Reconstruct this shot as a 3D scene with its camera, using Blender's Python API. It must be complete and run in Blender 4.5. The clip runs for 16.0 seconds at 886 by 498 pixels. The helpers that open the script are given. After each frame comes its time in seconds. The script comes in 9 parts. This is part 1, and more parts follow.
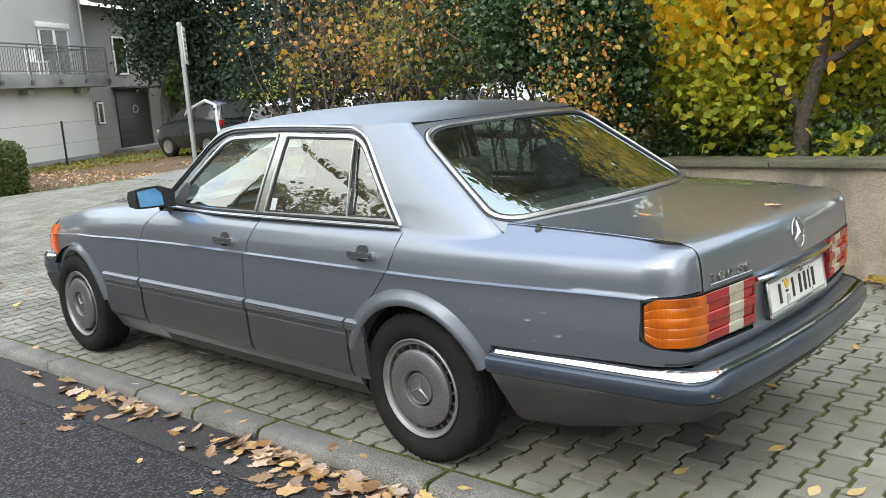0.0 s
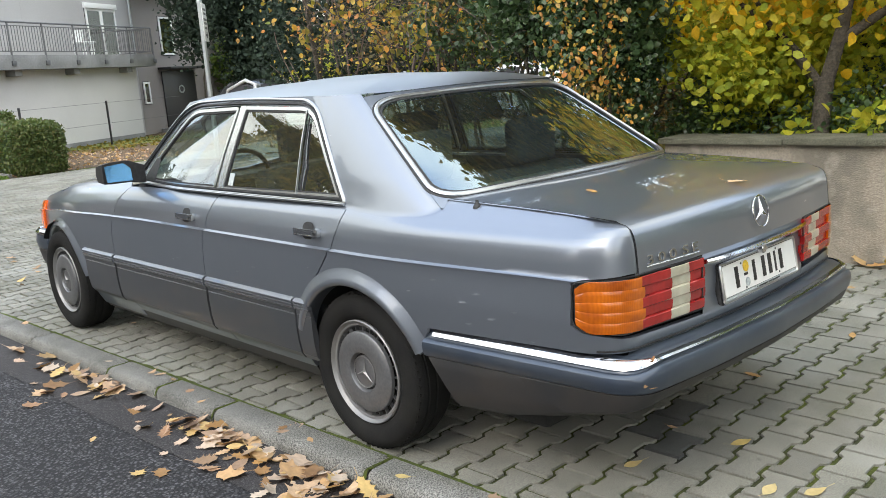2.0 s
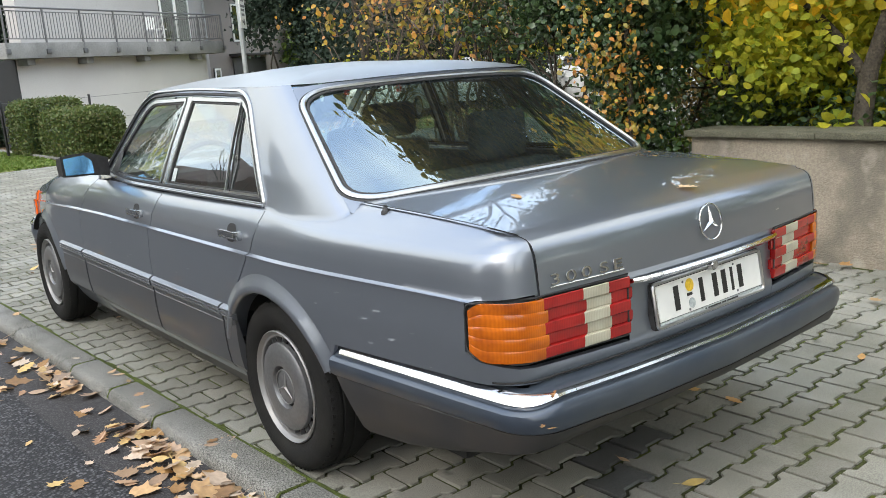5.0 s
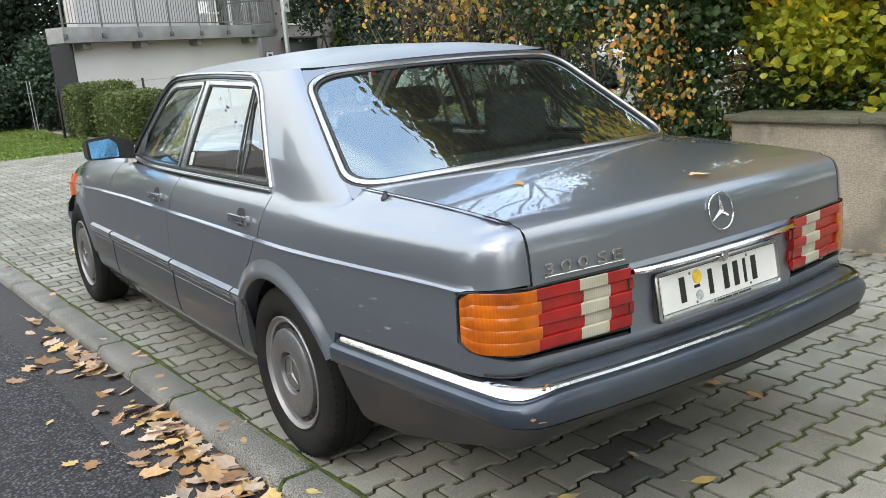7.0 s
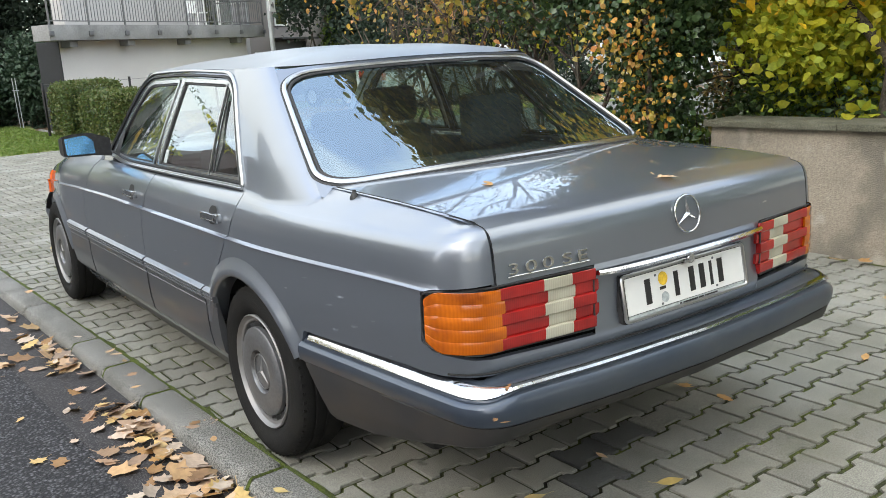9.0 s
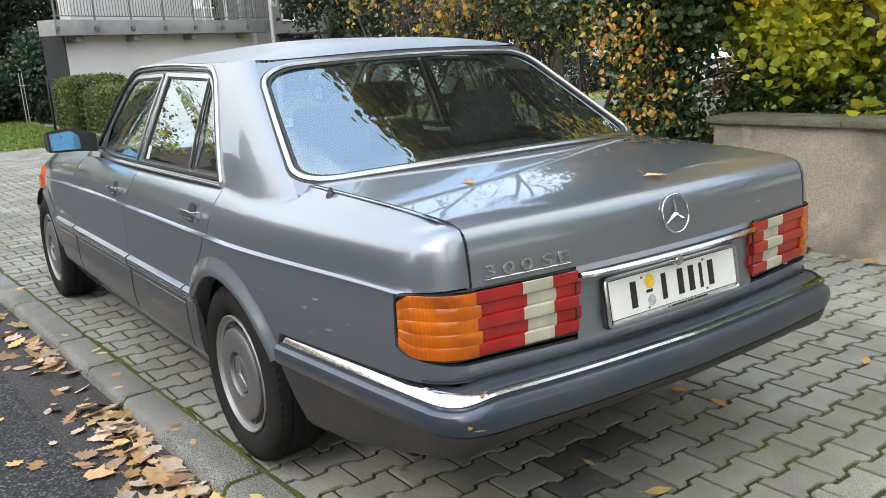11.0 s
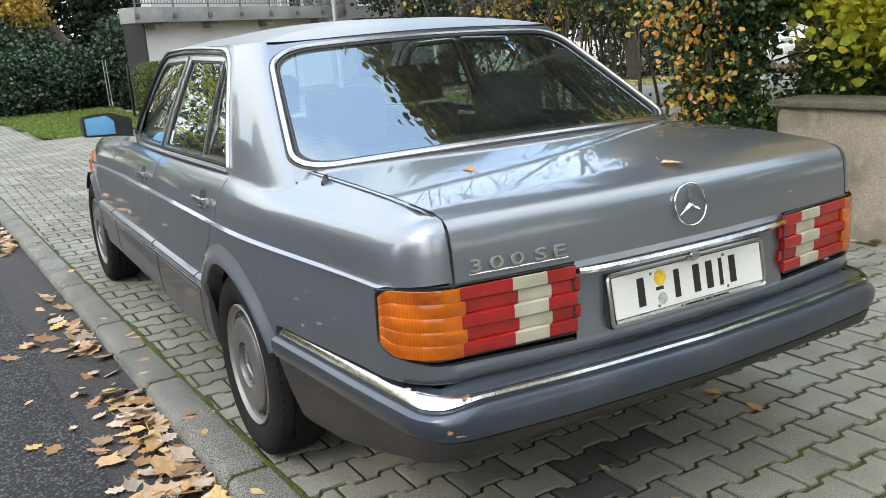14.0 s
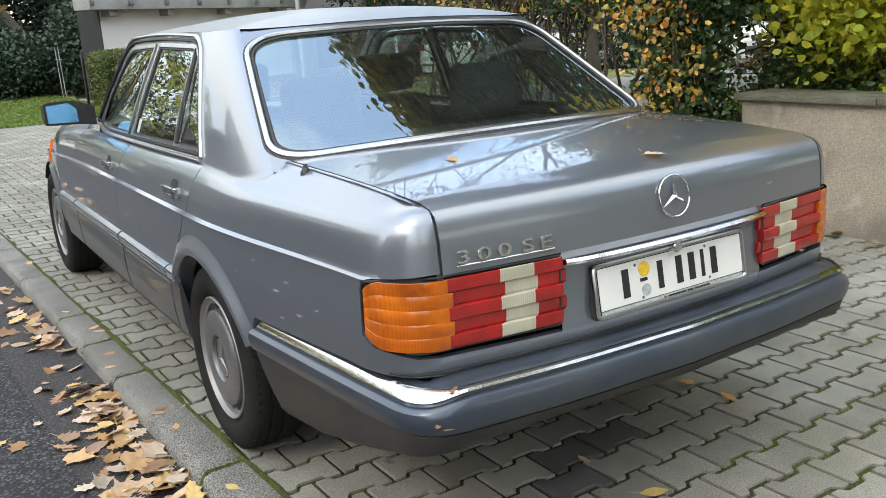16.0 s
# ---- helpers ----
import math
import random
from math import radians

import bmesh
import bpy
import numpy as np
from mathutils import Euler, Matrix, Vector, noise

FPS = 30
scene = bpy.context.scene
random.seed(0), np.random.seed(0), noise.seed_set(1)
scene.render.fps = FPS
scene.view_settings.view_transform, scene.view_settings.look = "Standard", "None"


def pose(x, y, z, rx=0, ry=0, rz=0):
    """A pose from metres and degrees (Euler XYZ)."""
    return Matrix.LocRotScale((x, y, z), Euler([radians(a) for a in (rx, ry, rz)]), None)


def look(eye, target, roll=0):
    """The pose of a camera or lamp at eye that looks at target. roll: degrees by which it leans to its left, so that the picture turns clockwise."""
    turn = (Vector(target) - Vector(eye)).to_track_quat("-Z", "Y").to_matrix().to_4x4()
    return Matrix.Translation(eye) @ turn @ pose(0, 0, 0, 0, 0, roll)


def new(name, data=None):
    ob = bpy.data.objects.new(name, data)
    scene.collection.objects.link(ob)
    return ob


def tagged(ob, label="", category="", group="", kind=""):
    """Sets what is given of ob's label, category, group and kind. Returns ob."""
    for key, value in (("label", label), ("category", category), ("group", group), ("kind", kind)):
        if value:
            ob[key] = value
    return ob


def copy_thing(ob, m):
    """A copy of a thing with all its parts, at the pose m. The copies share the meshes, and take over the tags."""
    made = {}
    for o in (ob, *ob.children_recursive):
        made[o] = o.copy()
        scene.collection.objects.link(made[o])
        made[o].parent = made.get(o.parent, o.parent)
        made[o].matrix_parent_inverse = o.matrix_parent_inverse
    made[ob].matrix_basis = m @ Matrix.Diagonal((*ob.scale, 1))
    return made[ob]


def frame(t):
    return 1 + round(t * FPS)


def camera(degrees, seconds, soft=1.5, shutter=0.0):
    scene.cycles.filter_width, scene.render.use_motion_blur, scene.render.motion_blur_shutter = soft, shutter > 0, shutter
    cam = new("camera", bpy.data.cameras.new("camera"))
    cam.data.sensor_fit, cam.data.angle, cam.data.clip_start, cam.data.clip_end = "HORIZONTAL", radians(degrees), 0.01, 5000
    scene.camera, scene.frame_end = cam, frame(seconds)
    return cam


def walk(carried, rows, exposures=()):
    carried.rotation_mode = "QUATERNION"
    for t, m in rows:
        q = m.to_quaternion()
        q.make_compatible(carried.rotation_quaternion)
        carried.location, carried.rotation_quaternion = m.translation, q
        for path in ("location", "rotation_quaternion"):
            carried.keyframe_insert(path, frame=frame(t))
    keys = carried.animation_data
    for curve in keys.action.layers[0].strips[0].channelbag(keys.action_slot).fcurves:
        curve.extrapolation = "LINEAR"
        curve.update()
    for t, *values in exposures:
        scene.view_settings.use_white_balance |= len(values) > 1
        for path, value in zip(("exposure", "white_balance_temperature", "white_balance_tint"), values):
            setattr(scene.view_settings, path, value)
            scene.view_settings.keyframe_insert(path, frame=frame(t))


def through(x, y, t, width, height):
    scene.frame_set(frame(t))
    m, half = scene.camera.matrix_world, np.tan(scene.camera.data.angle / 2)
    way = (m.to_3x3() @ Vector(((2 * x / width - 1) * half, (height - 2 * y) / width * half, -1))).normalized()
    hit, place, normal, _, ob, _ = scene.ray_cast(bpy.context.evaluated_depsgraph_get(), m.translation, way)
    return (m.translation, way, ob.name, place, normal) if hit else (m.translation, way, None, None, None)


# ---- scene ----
cam = camera(54.2, 16.0, 0.75)
PATH = [
    (0, (-3.172, -2.359, 1.5), (-1.736, -1.017, 1.129), -4.0),
    (0.5, (-3.065, -2.467, 1.49), (-1.667, -1.087, 1.117), -3.8),
    (1, (-2.992, -2.547, 1.474), (-1.611, -1.152, 1.093), -3.9),
    (1.5, (-2.903, -2.553, 1.447), (-1.541, -1.142, 1.054), -4.0),
    (2, (-2.777, -2.543, 1.429), (-1.434, -1.118, 1.024), -4.2),
    (2.5, (-2.691, -2.564, 1.427), (-1.374, -1.117, 1.012), -4.8),
    (3, (-2.572, -2.626, 1.433), (-1.304, -1.133, 1.026), -4.8),
    (3.5, (-2.455, -2.689, 1.429), (-1.211, -1.175, 1.027), -4.5),
    (4, (-2.366, -2.679, 1.406), (-1.137, -1.158, 0.988), -4.6),
    (4.2, (-2.326, -2.659, 1.406), (-1.095, -1.14, 0.986), -4.5),
    (6.3, (-2.012, -2.711, 1.39), (-0.912, -1.099, 0.952), -4.4),
    (6.5, (-2.011, -2.715, 1.395), (-0.919, -1.1, 0.952), -4.5),
    (7, (-2.005, -2.72, 1.388), (-0.909, -1.108, 0.938), -4.5),
    (7.5, (-1.986, -2.72, 1.387), (-0.866, -1.125, 0.936), -4.1),
    (8, (-1.976, -2.736, 1.388), (-0.854, -1.142, 0.941), -3.9),
    (8.5, (-1.973, -2.752, 1.38), (-0.858, -1.151, 0.941), -3.8),
    (9, (-1.961, -2.759, 1.375), (-0.842, -1.162, 0.93), -3.7),
    (11.5, (-1.78, -2.73, 1.349), (-0.697, -1.112, 0.892), -3.6),
    (12, (-1.713, -2.742, 1.33), (-0.669, -1.101, 0.865), -3.9),
    (12.5, (-1.67, -2.731, 1.318), (-0.652, -1.075, 0.847), -4.1),
    (13, (-1.648, -2.719, 1.323), (-0.649, -1.053, 0.847), -4.3),
    (13.5, (-1.592, -2.736, 1.328), (-0.628, -1.049, 0.856), -4.2),
    (14, (-1.583, -2.737, 1.332), (-0.639, -1.038, 0.858), -4.2),
    (14.5, (-1.583, -2.726, 1.33), (-0.648, -1.025, 0.848), -4.5),
    (15, (-1.596, -2.715, 1.33), (-0.63, -1.033, 0.845), -4.1),
    (15.5, (-1.613, -2.702, 1.325), (-0.62, -1.038, 0.831), -3.8),
    (16, (-1.625, -2.683, 1.328), (-0.603, -1.037, 0.83), -3.5),
]
walk(cam, [(t, look(eye, target, roll)) for t, eye, target, roll in PATH])

# ---- light ----
world = bpy.data.worlds.new("world")
scene.world = world
world.use_nodes = True
wn, wl = world.node_tree.nodes, world.node_tree.links
wn.clear()
w_out = wn.new("ShaderNodeOutputWorld")
w_bg = wn.new("ShaderNodeBackground")
w_sky = wn.new("ShaderNodeTexSky")
w_sky.sky_type = "NISHITA"
w_sky.sun_disc = False
w_sky.sun_elevation = radians(28)
w_sky.sun_rotation = radians(259)
w_sky.dust_density = 2.0
w_tc = wn.new("ShaderNodeTexCoord")
w_map = wn.new("ShaderNodeMapping")
w_map.inputs["Scale"].default_value = (1.0, 1.0, 2.2)
w_map.inputs["Location"].default_value = (1.37, 1.59, -3.72)
w_noise = wn.new("ShaderNodeTexNoise")
w_noise.inputs["Scale"].default_value = 1.7
w_noise.inputs["Detail"].default_value = 6.0
w_noise.inputs["Roughness"].default_value = 0.55
w_ramp = wn.new("ShaderNodeValToRGB")
w_ramp.color_ramp.elements[0].position = 0.40
w_ramp.color_ramp.elements[0].color = (0.24, 0.24, 0.24, 1)
w_ramp.color_ramp.elements[1].position = 0.56
w_ramp.color_ramp.elements[1].color = (1, 1, 1, 1)
w_mix = wn.new("ShaderNodeMix")
w_mix.data_type = "RGBA"
w_mix.inputs[7].default_value = (11.2, 11.5, 10.8, 1)
wl.new(w_tc.outputs["Generated"], w_map.inputs["Vector"])
wl.new(w_map.outputs["Vector"], w_noise.inputs["Vector"])
wl.new(w_noise.outputs["Fac"], w_ramp.inputs["Fac"])
wl.new(w_ramp.outputs["Color"], w_mix.inputs[0])
# thin haze brightens the clear sky between the clouds
w_haze = wn.new("ShaderNodeVectorMath")
w_haze.operation = "SCALE"
w_haze.inputs["Scale"].default_value = 3.7
wl.new(w_sky.outputs["Color"], w_haze.inputs[0])
wl.new(w_haze.outputs[0], w_mix.inputs[6])
# an overcast sky is brightest overhead
w_sep = wn.new("ShaderNodeSeparateXYZ")
wl.new(w_tc.outputs["Generated"], w_sep.inputs[0])
w_up = wn.new("ShaderNodeMapRange")
w_up.inputs["From Min"].default_value, w_up.inputs["From Max"].default_value = 0.0, 1.0
w_up.inputs["To Min"].default_value, w_up.inputs["To Max"].default_value = 0.68, 1.36
wl.new(w_sep.outputs["Z"], w_up.inputs["Value"])
w_grad = wn.new("ShaderNodeVectorMath")
w_grad.operation = "SCALE"
wl.new(w_mix.outputs[2], w_grad.inputs[0])
wl.new(w_up.outputs["Result"], w_grad.inputs["Scale"])
wl.new(w_grad.outputs[0], w_bg.inputs["Color"])
w_bg.inputs["Strength"].default_value = 0.12
wl.new(w_bg.outputs["Background"], w_out.inputs["Surface"])

sun = new("sun", bpy.data.lights.new("sun", "SUN"))
sun.data.energy = 0.5
sun.data.angle = radians(22)
sun.data.color = (1.0, 0.95, 0.87)
sun.matrix_world = look((-9, -1.8, 8), (0, 0, 0))
scene.view_settings.exposure = 1.02

# ---- materials ----
def material(name, color, rough=0.6, metal=0.0, second=None, scale=6.0, amount=0.5, fine=None, fine_scale=90.0,
             bump=0.0, bump_scale=120.0, per_piece=0.0, coat=0.0, detail=6.0, spec=0.5):
    """A surface with a base colour, a second colour in large stains, fine grain, small relief and a shift of tone per piece."""
    m = bpy.data.materials.new(name)
    m.use_nodes = True
    n, l = m.node_tree.nodes, m.node_tree.links
    bsdf = n["Principled BSDF"]
    bsdf.inputs["Roughness"].default_value = rough
    bsdf.inputs["Metallic"].default_value = metal
    bsdf.inputs["Coat Weight"].default_value = coat
    bsdf.inputs["Coat Roughness"].default_value = 0.04
    bsdf.inputs["Specular IOR Level"].default_value = spec
    geo = n.new("ShaderNodeNewGeometry")
    col = None
    rgb = n.new("ShaderNodeRGB")
    rgb.outputs[0].default_value = (*color, 1)
    col = rgb.outputs[0]
    if second:
        t = n.new("ShaderNodeTexNoise")
        t.inputs["Scale"].default_value = scale
        t.inputs["Detail"].default_value = detail
        l.new(geo.outputs["Position"], t.inputs["Vector"])
        r = n.new("ShaderNodeValToRGB")
        r.color_ramp.elements[0].position = 0.5 - 0.3 * amount
        r.color_ramp.elements[1].position = 0.5 + 0.3 * amount
        l.new(t.outputs["Fac"], r.inputs["Fac"])
        mix = n.new("ShaderNodeMix")
        mix.data_type = "RGBA"
        l.new(r.outputs["Color"], mix.inputs[0])
        l.new(col, mix.inputs[6])
        mix.inputs[7].default_value = (*second, 1)
        col = mix.outputs[2]
    if fine:
        t = n.new("ShaderNodeTexNoise")
        t.inputs["Scale"].default_value = fine_scale
        t.inputs["Detail"].default_value = 4.0
        l.new(geo.outputs["Position"], t.inputs["Vector"])
        r = n.new("ShaderNodeMapRange")
        r.inputs["From Min"].default_value, r.inputs["From Max"].default_value = 0.37, 0.63
        r.inputs["To Min"].default_value, r.inputs["To Max"].default_value = 1 - fine, 1 + fine
        l.new(t.outputs["Fac"], r.inputs["Value"])
        h = n.new("ShaderNodeHueSaturation")
        l.new(r.outputs["Result"], h.inputs["Value"])
        l.new(col, h.inputs["Color"])
        col = h.outputs["Color"]
    if per_piece:
        oi = n.new("ShaderNodeObjectInfo")
        add = n.new("ShaderNodeMath")
        l.new(oi.outputs["Random"], add.inputs[0])
        l.new(geo.outputs["Random Per Island"], add.inputs[1])
        fr = n.new("ShaderNodeMath")
        fr.operation = "FRACT"
        l.new(add.outputs[0], fr.inputs[0])
        r = n.new("ShaderNodeMapRange")
        r.inputs["To Min"].default_value, r.inputs["To Max"].default_value = 1 - per_piece, 1 + per_piece
        l.new(fr.outputs[0], r.inputs["Value"])
        h = n.new("ShaderNodeHueSaturation")
        l.new(r.outputs["Result"], h.inputs["Value"])
        l.new(col, h.inputs["Color"])
        col = h.outputs["Color"]
    l.new(col, bsdf.inputs["Base Color"])
    if bump:
        t = n.new("ShaderNodeTexNoise")
        t.inputs["Scale"].default_value = bump_scale
        t.inputs["Detail"].default_value = 5.0
        l.new(geo.outputs["Position"], t.inputs["Vector"])
        b = n.new("ShaderNodeBump")
        b.inputs["Strength"].default_value = bump
        b.inputs["Distance"].default_value = 0.015
        l.new(t.outputs["Fac"], b.inputs["Height"])
        l.new(b.outputs["Normal"], bsdf.inputs["Normal"])
    return m


def leaf_material(name, stops, rough=0.55, through=0.35):
    """Leaves whose colour is drawn per leaf from a row of colours, and which let some light through."""
    m = bpy.data.materials.new(name)
    m.use_nodes = True
    n, l = m.node_tree.nodes, m.node_tree.links
    bsdf = n["Principled BSDF"]
    bsdf.inputs["Roughness"].default_value = rough
    geo = n.new("ShaderNodeNewGeometry")
    oi = n.new("ShaderNodeObjectInfo")
    add = n.new("ShaderNodeMath")
    l.new(oi.outputs["Random"], add.inputs[0])
    l.new(geo.outputs["Random Per Island"], add.inputs[1])
    fr = n.new("ShaderNodeMath")
    fr.operation = "FRACT"
    l.new(add.outputs[0], fr.inputs[0])
    r = n.new("ShaderNodeValToRGB")
    r.color_ramp.interpolation = "LINEAR"
    els = r.color_ramp.elements
    els[0].position, els[0].color = 0.0, (*stops[0], 1)
    els[1].position, els[1].color = 1.0, (*stops[-1], 1)
    for i, c in enumerate(stops[1:-1]):
        e = els.new((i + 1) / (len(stops) - 1))
        e.color = (*c, 1)
    l.new(fr.outputs[0], r.inputs["Fac"])
    t = n.new("ShaderNodeTexNoise")
    t.inputs["Scale"].default_value = 45.0
    l.new(geo.outputs["Position"], t.inputs["Vector"])
    mr = n.new("ShaderNodeMapRange")
    mr.inputs["To Min"].default_value, mr.inputs["To Max"].default_value = 0.65, 1.35
    l.new(t.outputs["Fac"], mr.inputs["Value"])
    h = n.new("ShaderNodeHueSaturation")
    l.new(mr.outputs["Result"], h.inputs["Value"])
    l.new(r.outputs["Color"], h.inputs["Color"])
    l.new(h.outputs["Color"], bsdf.inputs["Base Color"])
    tr = n.new("ShaderNodeBsdfTranslucent")
    l.new(h.outputs["Color"], tr.inputs["Color"])
    mix = n.new("ShaderNodeMixShader")
    mix.inputs[0].default_value = through
    l.new(bsdf.outputs[0], mix.inputs[1])
    l.new(tr.outputs[0], mix.inputs[2])
    l.new(mix.outputs[0], n["Material Output"].inputs["Surface"])
    return m


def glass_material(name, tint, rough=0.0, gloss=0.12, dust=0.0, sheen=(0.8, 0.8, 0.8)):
    """A tinted pane: looked through, with a mirror-like face that grows towards grazing."""
    m = bpy.data.materials.new(name)
    m.use_nodes = True
    n, l = m.node_tree.nodes, m.node_tree.links
    n.remove(n["Principled BSDF"])
    tr = n.new("ShaderNodeBsdfTransparent")
    tr.inputs["Color"].default_value = (*tint, 1)
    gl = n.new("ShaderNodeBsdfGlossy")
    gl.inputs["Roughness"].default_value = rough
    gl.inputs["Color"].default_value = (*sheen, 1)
    lw = n.new("ShaderNodeLayerWeight")
    lw.inputs["Blend"].default_value = 0.5
    pw = n.new("ShaderNodeMath")
    pw.operation = "POWER"
    pw.inputs[1].default_value = 5.0
    l.new(lw.outputs["Facing"], pw.inputs[0])
    ad = n.new("ShaderNodeMath")
    ad.operation = "ADD"
    ad.inputs[1].default_value = gloss + 0.04
    ad.use_clamp = True
    l.new(pw.outputs[0], ad.inputs[0])
    mix = n.new("ShaderNodeMixShader")
    l.new(ad.outputs[0], mix.inputs[0])
    l.new(tr.outputs[0], mix.inputs[1])
    l.new(gl.outputs[0], mix.inputs[2])
    film = n.new("ShaderNodeBsdfDiffuse")
    film.inputs["Color"].default_value = (0.5, 0.5, 0.48, 1)
    mix2 = n.new("ShaderNodeMixShader")
    geo = n.new("ShaderNodeNewGeometry")
    t = n.new("ShaderNodeTexNoise")
    t.inputs["Scale"].default_value = 9.0
    t.inputs["Detail"].default_value = 8.0
    l.new(geo.outputs["Position"], t.inputs["Vector"])
    mr = n.new("ShaderNodeMapRange")
    mr.inputs["To Min"].default_value, mr.inputs["To Max"].default_value = 0.3 * dust, 1.7 * dust
    l.new(t.outputs["Fac"], mr.inputs["Value"])
    l.new(mr.outputs["Result"], mix2.inputs[0])
    l.new(mix.outputs[0], mix2.inputs[1])
    l.new(film.outputs[0], mix2.inputs[2])
    l.new(mix2.outputs[0], n["Material Output"].inputs["Surface"])
    return m


def chip_material(name, dark, light, scale, relief=0.9):
    """Asphalt: rounded stone chips of uneven tone in dark binder, with worn patches."""
    m = material(name, light, rough=0.82, second=tuple(c * 0.62 for c in light), scale=1.7, amount=1.0, spec=0.35)
    n, l = m.node_tree.nodes, m.node_tree.links
    bsdf = n["Principled BSDF"]
    geo = n.new("ShaderNodeNewGeometry")
    warp = n.new("ShaderNodeTexNoise")
    warp.inputs["Scale"].default_value = scale * 0.9
    l.new(geo.outputs["Position"], warp.inputs["Vector"])
    add = n.new("ShaderNodeVectorMath")
    add.operation = "MULTIPLY_ADD"
    add.inputs[1].default_value = (0.012, 0.012, 0.012)
    l.new(warp.outputs["Color"], add.inputs[0])
    l.new(geo.outputs["Position"], add.inputs[2])
    vo = n.new("ShaderNodeTexVoronoi")
    vo.inputs["Scale"].default_value = scale
    l.new(add.outputs[0], vo.inputs["Vector"])
    r = n.new("ShaderNodeMapRange")
    r.inputs["From Min"].default_value, r.inputs["From Max"].default_value = 0.22, 0.62
    r.inputs["To Min"].default_value, r.inputs["To Max"].default_value = 1.0, 0.0
    l.new(vo.outputs["Distance"], r.inputs["Value"])
    sep = n.new("ShaderNodeSeparateColor")
    l.new(vo.outputs["Color"], sep.inputs["Color"])
    tone = n.new("ShaderNodeMath")
    tone.operation = "MULTIPLY"
    l.new(r.outputs["Result"], tone.inputs[0])
    l.new(sep.outputs["Red"], tone.inputs[1])
    mx = n.new("ShaderNodeMix")
    mx.data_type = "RGBA"
    mx.inputs[6].default_value = (*dark, 1)
    l.new(tone.outputs[0], mx.inputs[0])
    l.new(bsdf.inputs["Base Color"].links[0].from_socket, mx.inputs[7])
    l.new(mx.outputs[2], bsdf.inputs["Base Color"])
    b = n.new("ShaderNodeBump")
    b.inputs["Strength"].default_value = relief
    b.inputs["Distance"].default_value = 0.004
    l.new(r.outputs["Result"], b.inputs["Height"])
    l.new(b.outputs["Normal"], bsdf.inputs["Normal"])
    return m


def lens_material(name, color, deep):
    """Moulded lamp plastic: fine upright flutes and cloudy depth under a clear face."""
    m = material(name, color, rough=0.22, coat=0.6, second=deep, scale=14.0, amount=0.9, spec=0.35)
    n, l = m.node_tree.nodes, m.node_tree.links
    bsdf = n["Principled BSDF"]
    geo = n.new("ShaderNodeNewGeometry")
    w = n.new("ShaderNodeTexWave")
    w.bands_direction = "X"
    w.inputs["Scale"].default_value = 55.0
    l.new(geo.outputs["Position"], w.inputs["Vector"])
    mr = n.new("ShaderNodeMapRange")
    mr.inputs["To Min"].default_value, mr.inputs["To Max"].default_value = 0.92, 1.06
    l.new(w.outputs["Fac"], mr.inputs["Value"])
    h = n.new("ShaderNodeHueSaturation")
    src = bsdf.inputs["Base Color"].links[0].from_socket
    l.new(mr.outputs["Result"], h.inputs["Value"])
    l.new(src, h.inputs["Color"])
    l.new(h.outputs["Color"], bsdf.inputs["Base Color"])
    return m


